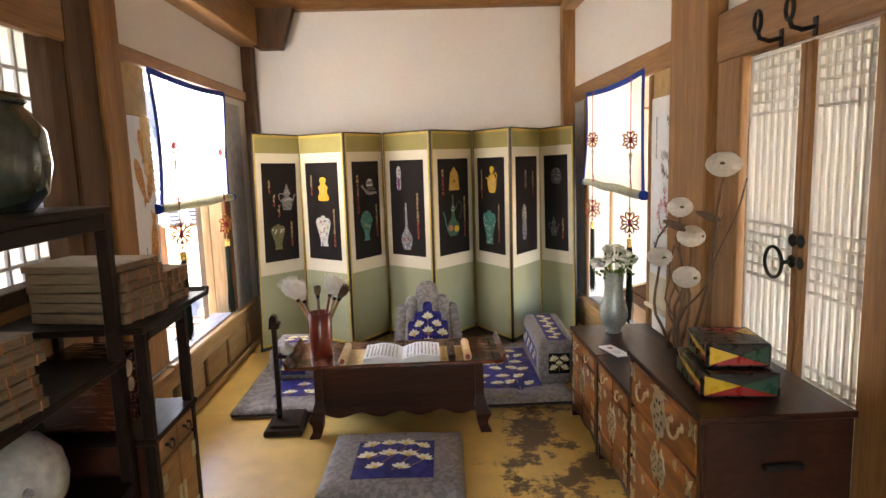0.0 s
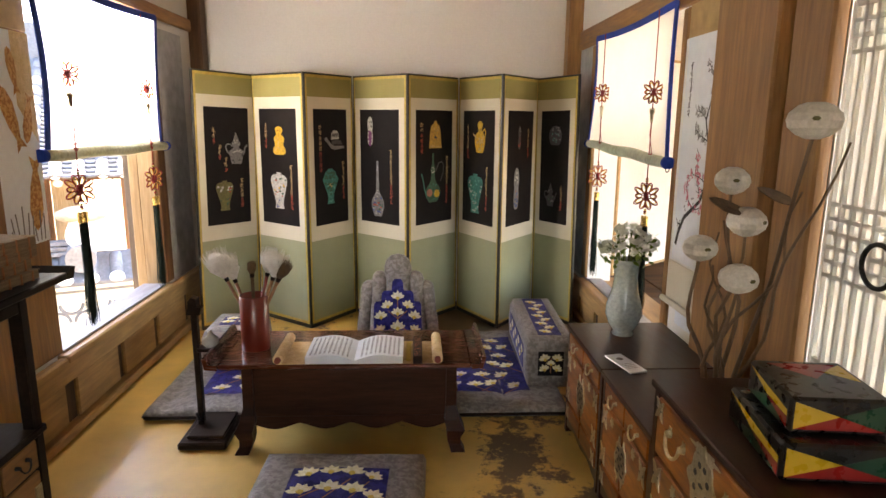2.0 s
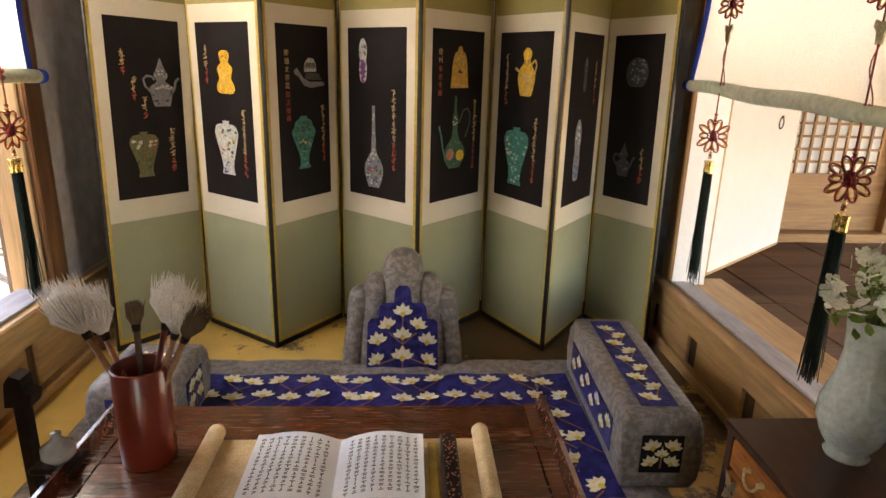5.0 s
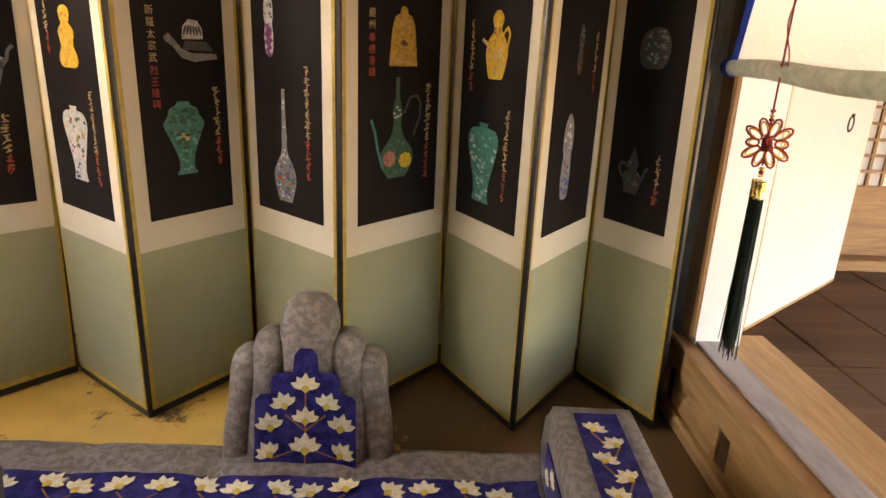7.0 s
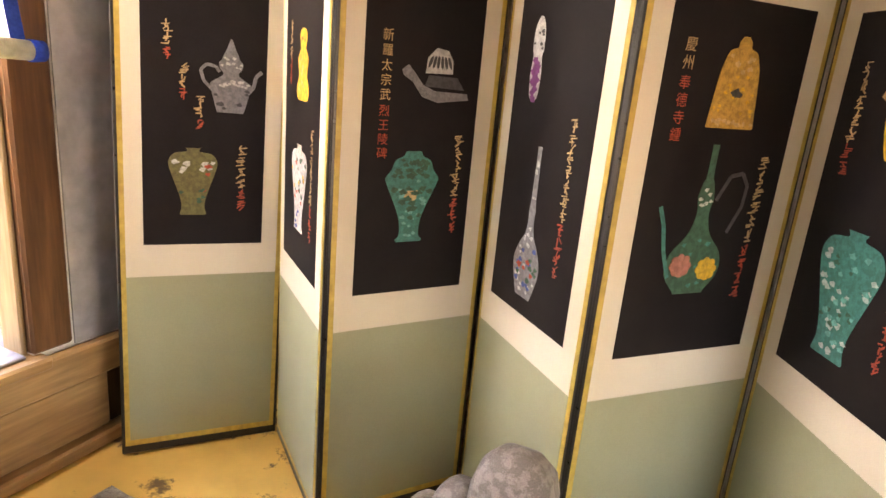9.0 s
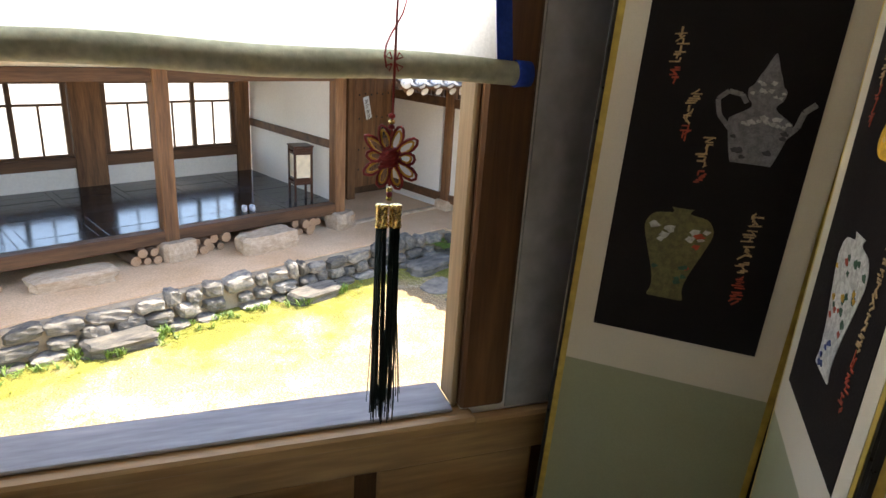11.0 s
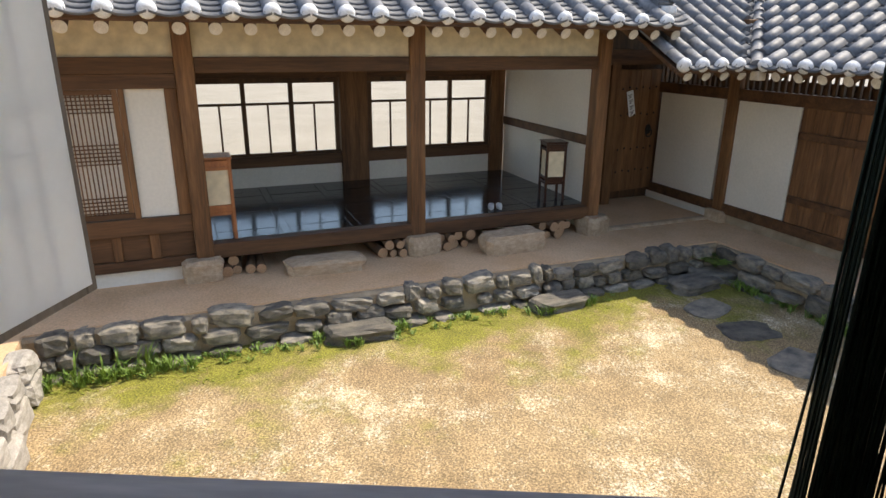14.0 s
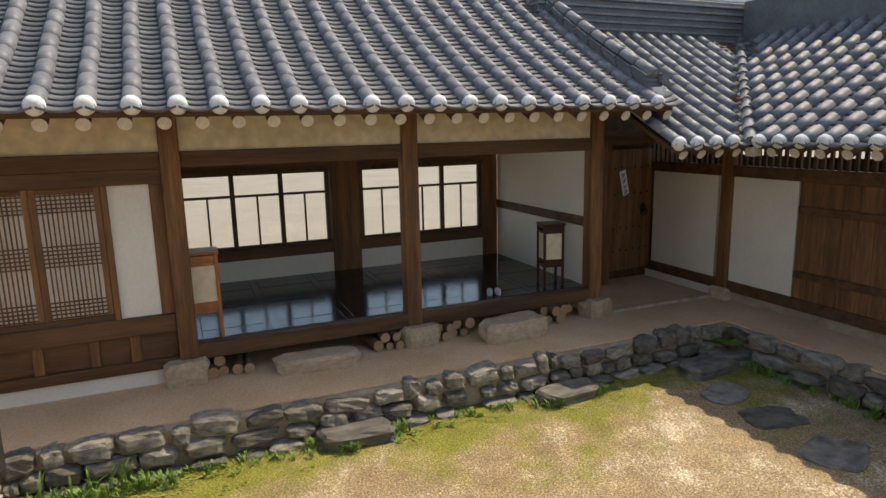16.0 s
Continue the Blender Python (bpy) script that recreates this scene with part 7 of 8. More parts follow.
hp("back_plaster_low", 0.1, 5.40, 2.94, 3.0, -1.50, -1.16, "plaster_out", "white plaster below the windows", 0.0)
hp("back_rail", 0.1, 5.40, 2.91, 3.04, -1.158, -0.98, "out_wood_x", "dark rail")
for u0, u1 in ((0.12, 2.375), (2.95, 5.19)):
    wnd = hp("porch_window", u0 - 0.05, u1 + 0.05, 2.96, 2.99, -0.979, -0.93, "post_dark", "dark framed papered window")
    hp("window_head", u0 - 0.05, u1 + 0.05, 2.93, 3.01, 0.19, 0.268, "post_dark", "", 0.003, wnd)
    for q in range(4):
        x = u0 + (u1 - u0) * q / 3
        hp("mullion", x - 0.035, x + 0.035, 2.93, 3.0, -0.929, 0.189, "post_dark", "", 0.003, wnd)
        if q < 3:
            xa, xb = x + 0.036, x + (u1 - u0) / 3 - 0.036
            pn = hp("pane", xa, xb, 2.975, 2.979, -0.929, 0.189, "glass", "clear glass pane", 0.0, wnd)
            pn.visible_shadow = False
            hp("glazing_bar", xa, xb, 2.95, 2.974, -0.155, -0.115, "post_dark", "", 0.0, wnd)
            hp("glazing_bar", (xa + xb) / 2 - 0.015, (xa + xb) / 2 + 0.015, 2.95, 2.974, -0.929, -0.156, "post_dark", "", 0.0, wnd)
# porch end wall and left bay wall
hp("porch_end_wall", 5.52, 5.60, 0.10, 2.88, -1.9, 1.1, "plaster_out", "pale plaster end wall", 0.0)
hp("end_wall_rail", 5.49, 5.515, 0.10, 2.88, -0.60, -0.46, "out_wood_x", "brown rail on the end wall")
hp("porch_left_wall", -0.06, 0.06, 0.10, 2.88, -1.9, 1.1, "plaster_out", "", 0.0)
hp("left_lintel", -S + 0.1, -0.067, -0.06, 0.08, 0.34, 0.498, "out_wood_x", "brown lintel")
hp("left_sill", -S + 0.1, -0.067, -0.05, 0.08, -1.30, -1.10, "out_wood_x", "brown sill rail")
hp("left_foot_rail", -S + 0.1, -0.067, -0.05, 0.08, -1.72, -1.60, "out_wood_x", "brown foot rail")
hp("left_plinth", -S + 0.1, -0.067, 0.0, 0.10, -1.92, -1.721, "plaster_out", "white plaster foot", 0.0)
hp("white_panel", -0.60, -0.202, 0.0, 0.05, -1.098, 0.338, "plaster_out", "white plaster panel", 0.0)
hp("panel_stile", -0.20, -0.067, -0.02, 0.06, -1.098, 0.338, "out_wood_z")
hp("door_jamb", -0.66, -0.602, -0.04, 0.06, -1.098, 0.338, "out_wood_z", "brown door jamb")
for u in (-2.55, -1.9, -1.42, -0.90, -0.5):
    hp("dado_stile", u - 0.05, u + 0.05, -0.03, 0.06, -1.598, -1.302, "out_wood_z")
hp("dado_board", -S + 0.1, -0.067, 0.0, 0.05, -1.598, -1.302, "out_wood_x", "brown dado boards")
for a, b in ((-1.30, -0.665), (-1.94, -1.305)):
    dr = hp("lattice_door", a, b, -0.015, 0.02, -1.095, -1.03, "out_wood_x", "papered lattice door, closed")
    hp("door_stile", a, a + 0.06, -0.015, 0.02, -1.029, 0.335, "out_wood_z", "", 0.003, dr)
    hp("door_stile", b - 0.06, b, -0.015, 0.02, -1.029, 0.335, "out_wood_z", "", 0.003, dr)
    hp("door_rail", a + 0.061, b - 0.061, -0.015, 0.02, 0.28, 0.335, "out_wood_x", "", 0.003, dr)
    hp("paper_sheet", a + 0.06, b - 0.06, 0.008, 0.012, -1.029, 0.28, "plaster_out", "pale paper", 0.0, dr)
    for q in range(1, 12):
        x = a + 0.06 + (b - a - 0.12) * q / 12
        hp("upright_bar", x - 0.006, x + 0.006, -0.012, 0.007, -1.029, 0.28, "out_wood_z", "", 0.0, dr)
    for zc, n in ((0.18, 5), (-0.36, 6), (-0.93, 5)):
        for q in range(n):
            z = zc + (q - (n - 1) / 2) * 0.042
            hp("cross_bar", a + 0.06, b - 0.06, -0.010, 0.006, z - 0.006, z + 0.006, "out_wood_x", "", 0.0, dr)
hp("far_left_wall", -8.0, -S - 0.1, 0.0, 0.08, -1.92, 1.1, "plaster_out", "pale plaster wall", 0.0)
# porch floor
hp("floor_edge_beam", 0.06, 5.50, -0.09, 0.08, -1.66, -1.478, "out_wood_x", "dark floor edge beam", 0.01)
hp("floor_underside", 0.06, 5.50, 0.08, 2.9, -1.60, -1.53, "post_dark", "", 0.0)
floor_part = hp("porch_floor", 0.06, 5.50, 0.08, 2.9, -1.528, -1.512, "post_dark", "dark polished plank floor", 0.0)
for c in range(6):
    u0 = 0.08 + c * 0.905
    hp("floor_joist", u0, u0 + 0.11, 0.082, 2.88, -1.511, -1.476, "floor_black", "", 0.003, floor_part)
    for r in range(9):
        w0 = 0.085 + r * 0.311
        hp("floor_board", u0 + 0.114, u0 + 0.901, w0, w0 + 0.306, -1.511, -1.478 + 0.0015 * ((c * 3 + r * 5) % 3), "floor_black", "", 0.004, floor_part)

# roofs
CT = 0.086


def cover_tile(L=0.345, r0=CT, r1=CT * 0.985):
    bm = B()
    A, C, Ai, Ci = [], [], [], []
    for i in range(9):
        a = math.pi * i / 8
        A.append(bm.verts.new((r0 * math.cos(a), 0, r0 * math.sin(a))))
        C.append(bm.verts.new((r1 * math.cos(a), L, r1 * math.sin(a))))
    for i in range(8):
        bm.faces.new((A[i], A[i + 1], C[i + 1], C[i])).smooth = True
    bm.faces.new(A)
    bm.faces.new(C[::-1])
    return bm


def pan_strip(bm, m, w, L):
    """One pan tile: a shallow trough with a thick front edge."""
    P = []
    for y, dz in ((0, 0.024), (L, 0.0)):
        P.append([bm.verts.new(m @ Vector((w * (i / 6 - 0.5), y, 0.045 * (2 * i / 6 - 1) ** 2 + dz - 0.02))) for i in range(7)])
    F = [bm.verts.new(m @ Vector((w * (i / 6 - 0.5), 0, 0.045 * (2 * i / 6 - 1) ** 2 - 0.018))) for i in range(7)]
    for i in range(6):
        bm.faces.new((P[0][i], P[0][i + 1], P[1][i + 1], P[1][i])).smooth = True
        bm.faces.new((F[i], F[i + 1], P[0][i + 1], P[0][i]))


def roof_plane(parent, m, xs, n, z_of, first, keep, clip=None, pitch=0.29):
    """Rows of tiles on a slope in the frame m: x along the eave, y up the slope; n tiles a row; clip(x, y) says what stays."""
    ex = [x for x in xs if not clip or clip(x, first + 0.1)]
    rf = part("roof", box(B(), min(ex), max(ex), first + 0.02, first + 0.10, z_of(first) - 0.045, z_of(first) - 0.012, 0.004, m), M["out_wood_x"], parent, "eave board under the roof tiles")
    tile_me = mesh_of("roof_tile", cover_tile(), M["tile"])
    lime_bm = B()
    lathe(lime_bm, ((0, -0.03), (CT * 0.55, -0.028), (CT * 0.9, -0.012), (CT * 1.06, 0.03), (CT * 1.02, 0.07)), 14)
    bmesh.ops.transform(lime_bm, matrix=pose(0, 0, 0.01, -90, 0, 0), verts=lime_bm.verts)
    lime_me = mesh_of("tile_end", lime_bm, M["lime"])
    pans, rest = B(), B()
    step = abs(xs[1] - xs[0])
    count = 0
    for x in xs:
        for k in range(n):
            y = first + k * pitch
            if clip and not clip(x, y):
                continue
            z0, z1 = z_of(y), z_of(y + pitch)
            q = m @ Matrix.Translation((x + 0.006 * math.sin(k * 5 + x * 9), y, z0 + 0.012)) @ Matrix.Rotation(math.atan2(z1 - z0, pitch), 4, "X")
            if count < keep:
                piece("roof_tile", tile_me, rf, q)
                count += 1
            else:
                b = cover_tile()
                bmesh.ops.transform(b, matrix=q, verts=b.verts)
                me = bpy.data.meshes.new("t")
                b.to_mesh(me)
                b.free()
                rest.from_mesh(me)
                bpy.data.meshes.remove(me)
            if k == 0:
                piece("tile_end", lime_me, rf, q)
        for k in range(int(n * pitch / 0.115)):
            y = first - 0.03 + k * 0.115
            xp = x + step / 2
            if clip and not clip(xp, y):
                continue
            z0, z1 = z_of(y), z_of(y + 0.115)
            pan_strip(pans, m @ Matrix.Translation((xp, y, z0)) @ Matrix.Rotation(math.atan2(z1 - z0, 0.115), 4, "X"), step - 0.02, 0.16)
    tagged(part("pan_tiles", pans, M["tile_dark"], rf, "grey trough tiles"), kind="stuff")
    if len(rest.verts):
        tagged(part("upper_tiles", rest, M["tile"], rf, "grey half-round tiles"), kind="stuff")
    return rf


def main_z(y):
    s = y + 0.98
    return 1.08 + 0.47 * s + 0.030 * s * s


roof_plane(house, UP, [-0.98 + 0.376 * k for k in range(-7, 19)], 15, main_z, -0.98, 280)


def deck(parent, x0, x1, z_of, y0, y1, m=UP, clipx=None):
    """The boarded underside of a roof."""
    bm = B()
    rows = []
    for k in range(13):
        y = y0 + (y1 - y0) * k / 12
        z = z_of(y)
        xa, xb = (x0, x1) if clipx is None else clipx(y)
        rows.append([bm.verts.new(m @ Vector(p)) for p in ((xa, y, z - 0.035), (xb, y, z - 0.035), (xb, y, z - 0.09), (xa, y, z - 0.09))])
    for A, C in zip(rows, rows[1:]):
        for k in range(4):
            bm.faces.new((A[k], A[(k + 1) % 4], C[(k + 1) % 4], C[k]))
    bm.faces.new(rows[0])
    bm.faces.new(rows[-1])
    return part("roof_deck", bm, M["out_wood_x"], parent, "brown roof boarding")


deck(house, -3.8, 6.05, main_z, -0.94, 3.4)
hp("back_roof", -8, 6.05, 3.4, 4.3, 3.0, 3.3, "tile_dark", "", 0.0)
hp("ridge", -8, 6.05, 3.35, 3.65, 3.6, 4.0, "tile_dark", "grey tile ridge", 0.02)
# rafters with whitened ends
raft = mesh_of("rafter", rod(rod(B(), (0, 0, 0), (0, 1.6, 0.76), 0.062, 0.066, 12), (0, 1.6, 0.76), (0, 1.62, 0.77), 0.066, 0.066, 12), M["out_wood_x"])
rend = mesh_of("rafter_end", rod(B(), (0, -0.004, -0.002), (0, 0.004, 0.002), 0.064, 0.064, 14), M["cut_end"])
for k in range(-8, 22):
    u = -0.97 + 0.332 * k
    ro = piece("rafter", raft, house, Matrix.Translation((u, -0.90, 0.955)))
    piece("rafter_end", rend, ro, Matrix.Identity(4))
# verge and descending ridge at the right-hand end
bm = B()
for lay in range(4):
    for k in range(12):
        y = -0.75 + k * 0.33
        z = main_z(y) + 0.05 + 0.055 * lay
        sl = math.atan2(main_z(y + 0.33) - main_z(y), 0.33)
        box(bm, -0.12, 0.12, 0, 0.35, 0, 0.05, 0.006, Matrix.Translation((5.93, y + 0.02 * lay, z + (0.02 if k == 0 else 0))) @ Matrix.Rotation(sl, 4, "X"))
tagged(part("descending_ridge", bm, M["tile_dark"], house, "stacked dark ridge tiles"), kind="stuff")
for k in range(11):
    y = -0.72 + k * 0.33
    piece("ridge_tile", bpy.data.meshes["roof_tile"], house, Matrix.Translation((5.93, y, main_z(y) + 0.26)) @ Matrix.Rotation(0.5, 4, "X"))
bm = B()
plate(bm, [(0, 0), (0.22, 0.02), (0.30, 0.14), (0.20, 0.11), (0.0, 0.12)], Matrix.Translation((5.93 + 0.06, -0.80, 1.36)) @ pose(0, 0, 0, 90, 0, 90), 0.12)
part("ridge_end_tile", bm, M["tile_dark"], house, "upturned ridge end tile")
bm = B()
lathe(bm, ((0, -0.02), (0.08, -0.02), (0.10, 0.03), (0.10, 0.09)), 14, (5.93, -0.80, 1.22))
part("ridge_end_lime", bm, M["lime"], house, "white lime ridge end")

# gate roof and wing, sharing a valley
wing = thing("gate_wing", "side wing with grey tiled roof, white panels and slatted openings", "house", H)


def wing_z(y):
    return 0.56 + 0.50 * y + 0.02 * y * y


def wp(name, u0, u1, w0, w1, z0, z1, material, label="", bev=0.006, parent=None):
    return part(name, box(B(), u0, u1, w0, w1, z0, z1, bev), M[material], parent or wing, label)


GM = Matrix.Translation((0, -1.35, 0))
roof_plane(wing, GM, [5.82 + 0.30 * k for k in range(12)], 12, wing_z, 0.0, 70, lambda x, y: x - 7.0 < y - 0.02)
WM = Matrix.Translation((7.0, -1.35, 0)) @ Matrix.Rotation(-math.pi / 2, 4, "Z")
roof_plane(wing, WM, [-2.9 + 0.30 * k for k in range(32)], 12, wing_z, 0.0, 180, lambda x, y: -x < y - 0.02)
bm = B()
for k in range(13):
    d = 0.27 * k
    b = cover_tile(0.33, 0.085, 0.08)
    z0, z1 = wing_z(d), wing_z(d + 0.27)
    bmesh.ops.transform(b, matrix=Matrix.Translation((7.0 + d, -1.35 + d, z0 + 0.02)) @ Matrix.Rotation(-math.pi / 4, 4, "Z") @ Matrix.Rotation(math.atan2(z1 - z0, 0.27 * 1.414), 4, "X"), verts=b.verts)
    me = bpy.data.meshes.new("valley_tile")
    b.to_mesh(me)
    b.free()
    me.materials.append(M["tile"])
    piece("valley_tile", me, wing, Matrix.Identity(4))
pans = B()
for k in range(30):
    d = 0.085 * k * 1.25
    z0 = wing_z(d)
    for s in (-1, 1):
        pan_strip(pans, Matrix.Translation((7.0 + d + 0.10 * s, -1.35 + d - 0.10 * s, z0 + 0.03)) @ Matrix.Rotation(-math.pi / 4, 4, "Z") @ Matrix.Rotation(0.33, 4, "X"), 0.22, 0.16)
tagged(part("valley_pans", pans, M["tile_dark"], wing, "grey trough tiles"), kind="stuff")
deck(wing, 5.72, 9.9, wing_z, 0.05, 3.2, GM, lambda y: (5.72, 7.0 + y))
deck(wing, -2.9, 6.0, wing_z, 0.05, 3.2, WM, lambda y: (-y, 6.6))
wp("gate_ridge", 5.7, 10.4, 1.78, 2.08, 2.22, 3.02, "tile_dark", "layered grey tile ridge", 0.02)
for q in range(6):
    wp("ridge_course", 5.68, 10.42, 1.755 - 0.004 * q, 2.10, 2.30 + 0.12 * q, 2.335 + 0.12 * q, "tile", "", 0.004)
wp("ridge_lime", 5.7, 10.4, 1.80, 2.06, 3.024, 3.12, "lime", "white lime line on the ridge", 0.02)
wp("wing_ridge", 10.15, 10.45, -7.9, 1.76, 2.22, 3.05, "tile_dark", "layered grey tile ridge", 0.02)
for k in range(0, 5):
    ro = piece("rafter", raft, wing, Matrix.Translation((5.95 + 0.30 * k, -1.27, 0.455)) @ Matrix.Rotation(0.02, 4, "X"))
    piece("rafter_end", rend, ro, Matrix.Identity(4))
for k in range(18):
    ro = piece("rafter", raft, wing, Matrix.Translation((7.06, -1.62 - 0.33 * k, 0.455)) @ Matrix.Rotation(-math.pi / 2, 4, "Z"))
    piece("rafter_end", rend, ro, Matrix.Identity(4))
wp("valley_beam", 6.98, 7.12, -1.42, -1.28, 0.40, 0.52, "cut_end", "pale squared beam end")
for w in (-0.20, -3.2, -6.2):
    wp("wing_post", 7.86, 8.06, w - 0.1, w + 0.1, -1.72, 1.2, "out_wood_z", "dark squared post", 0.01)
    wp("post_stone", 7.78, 8.14, w - 0.18, w + 0.18, -1.95, -1.72, "rock_tan", "rough base stone", 0.03)
for a, b in ((-0.098, 1.6), (-3.098, -0.302), (-6.098, -3.302)):
    wp("wing_rail", 7.88, 8.02, a, b, 0.03, 0.20, "out_wood_x", "dark rail")
    wp("foot_beam", 7.88, 8.02, a, b, -1.76, -1.60, "out_wood_x", "dark foot beam")
    wp("wing_head", 7.90, 8.02, a, b, 0.62, 0.80, "out_wood_x", "dark head beam")
    wp("foot_plaster", 7.92, 8.02, a, b, -1.95, -1.761, "plaster_out" if b > 1 else "mortar", "plastered wall foot", 0.0)
    n = int((b - a) / 0.11)
    for q in range(n):
        w = a + (b - a) * (q + 0.5) / n
        wp("vent_slat", 7.93, 7.97, w - 0.022, w + 0.022, 0.201, 0.619, "post_dark", "", 0.0)
wp("white_panel", 7.92, 7.98, 0.0, 1.45, -1.598, 0.028, "plaster_out", "white plaster panel", 0.0)
wp("white_panel", 7.92, 7.98, -1.40, -0.302, -1.598, 0.028, "plaster_out", "white plaster panel", 0.0)
# dark sheet added inside the wing; its colour stands for the unlit room
wp("room_dark_sheet", 8.9, 9.0, -6.2, 1.6, -1.95, 0.30, "post_dark", "", 0.0)
for k in range(8):
    wd = wp("plank_door", 7.90, 7.95, -1.43 - 0.21 * (k + 1) + 0.004, -1.43 - 0.21 * k, -1.598, 0.028, "out_wood_z", "brown plank door board")
for z in (-0.35, -1.25):
    wp("door_batten", 7.86, 7.899, -3.09, -1.45, z - 0.05, z + 0.05, "out_wood_x", "door batten")
wp("far_panel", 7.92, 7.98, -6.09, -3.31, -1.598, 0.028, "plaster_out", "white plaster panel", 0.0)
# studded gate leaf, open
gate = thing("gate_leaf", "open plank gate leaf with iron studs, ring and paper label", "gate", H @ pose(6.92, 1.38, -1.70, 0, 0, 6))
for k in range(4):
    part("gate_board", box(B(), 0.245 * k, 0.245 * k + 0.241, 0, 0.05, 0, 2.12, 0.005), M["out_wood_z"], gate)
for r in (0.35, 0.75, 1.35, 1.80):
    for k in range(6):
        bm = B()
        lathe(bm, ((0, -0.018), (0.014, -0.012), (0.02, 0)), 8)
        bmesh.ops.transform(bm, matrix=pose(0.10 + 0.155 * k, 0, r + 0.02 * (k % 2), -90, 0, 0), verts=bm.verts)
        part("iron_stud", bm, M["iron"], gate)
bm = B()
tube(bm, [(0.78 + 0.07 * math.cos(a), -0.03, 1.02 + 0.07 * math.sin(a)) for a in [k * 0.3927 for k in range(16)]], 0.012, 6, closed=True)
part("gate_ring", bm, M["iron"], gate, "black iron ring")
bm = B()
plate(bm, disc(0.07, 0.09, 14, 0.78, 1.08), pose(0, 0, 0, 90, 0, 0), 0.008)
part("ring_plate", bm, M["iron"], gate, "black iron plate")
lab = part("paper_label", box(B(), -0.075, 0.075, -0.004, 0.0, -0.22, 0.22, 0), M["page"], gate, "white paper label with black signs")
lab.matrix_basis = pose(0.31, -0.003, 1.55, 0, -14, 0)
bm = B()
for k in range(4):
    for q in range(3):
        plate(bm, stroke(-0.045 + 0.02 * (q % 2), 0.15 - 0.1 * k - 0.024 * q, 0.045 - 0.015 * q, 0.15 - 0.1 * k - 0.024 * q + 0.012 * (k % 2), 0.012), pose(0, -0.004, 0, 90, 0, 0), 0.001)
part("brushed_writing", bm, M["ink"], lab, "column of black brushed writing")
wp("gate_jamb", 6.70, 6.88, 1.30, 1.48, -1.95, 0.55, "out_wood_z", "dark gate jamb")
wp("gate_head", 5.60, 7.9, 1.30, 1.48, 0.50, 0.75, "out_wood_x", "dark gate lintel")
wp("gate_side", 5.61, 6.69, 1.36, 1.42, -1.95, 0.50, "post_dark", "dark boarded side", 0.0)
wp("gate_threshold", 5.70, 7.80, -0.12, 0.02, -1.96, -1.86, "rock_tan", "pale stone threshold", 0.02)
# dark sheet added behind the gate for shade, hiding the bright ground beyond
wp("passage_dark_sheet", 5.6, 10.0, 1.62, 1.70, -1.95, 2.2, "post_dark", "", 0.0)

# ---------- ground ----------
bm = B()
plate(bm, [(-900, -900), (900, -900), (900, 900), (-900, 900)], Matrix.Translation((0, 0, GROUND - 0.2)), 0.2)
solid("ground", bm, M["yard"], "sandy gravel yard with mossy patches", "ground")
bm = B()
# raised earth terrace round three sides of the yard
box(bm, -40.0, 40.0, -1.10, 90.0, GROUND - 0.1, TERR, 0.0, H)
box(bm, 7.04, 12.0, -9.0, -1.101, GROUND - 0.1, TERR, 0.0, H)
box(bm, -9.0, -1.72, -3.6, -1.101, GROUND - 0.1, TERR + 0.0, 0.0, H)
# added pale ground that throws brightness through the porch windows
solid("window_backdrop", box(B(), -60.0, 60.0, 3.4, 120.0, TERR - 0.05, TERR + 0.01, 0.0, H), M["pale_sand"], "pale sand sheet added behind the house to brighten its windows", "ground")
solid("terrace", bm, M["earth"], "raised beaten-earth terrace", "terrace")
bm = B()
rnd = random.Random(11)


def rock_mesh(seed, material, sx=1.0, sy=1.0, sz=1.0, flat=False):
    """A rough stone with dented faces."""
    b = B()
    bmesh.ops.create_cube(b, size=1.0)
    bmesh.ops.subdivide_edges(b, edges=b.edges, cuts=3, use_grid_fill=True)
    rr = random.Random(seed)
    off = Vector((rr.uniform(0, 50), rr.uniform(0, 50), rr.uniform(0, 50)))
    for v in b.verts:
        c = v.co
        p = 4.5
        k = (abs(c.x) ** p + abs(c.y) ** p + abs(c.z) ** p) ** (1 / p)
        c = c / k * 0.5
        n = noise.noise(c * 3.0 + off) * 0.20 + noise.noise(c * 6.0 + off) * 0.10
        c = c * (1 + n)
        if flat:
            c.z = min(c.z, 0.38 + 0.04 * noise.noise(c * 4 + off))
        v.co = Vector((c.x * sx, c.y * sy, c.z * sz))
    return mesh_of("stone", b, material)


ROCKS = [rock_mesh(k, M["rock"]) for k in range(7)]
PALES = [rock_mesh(20 + k, M["rock_pale"]) for k in range(3)]
rw = thing("retaining_wall", "low dry-laid wall of grey stones in earth mortar edging the terrace", "wall", H, "", "structure")
core = B()
box(core, -1.95, 7.03, -1.185, -1.06, GROUND - 0.1, TERR - 0.02, 0.03)
box(core, 6.95, 7.08, -9.0, -1.16, GROUND - 0.1, TERR - 0.025, 0.03)
part("mortar_core", core, M["mortar"], rw, "pale earth mortar")


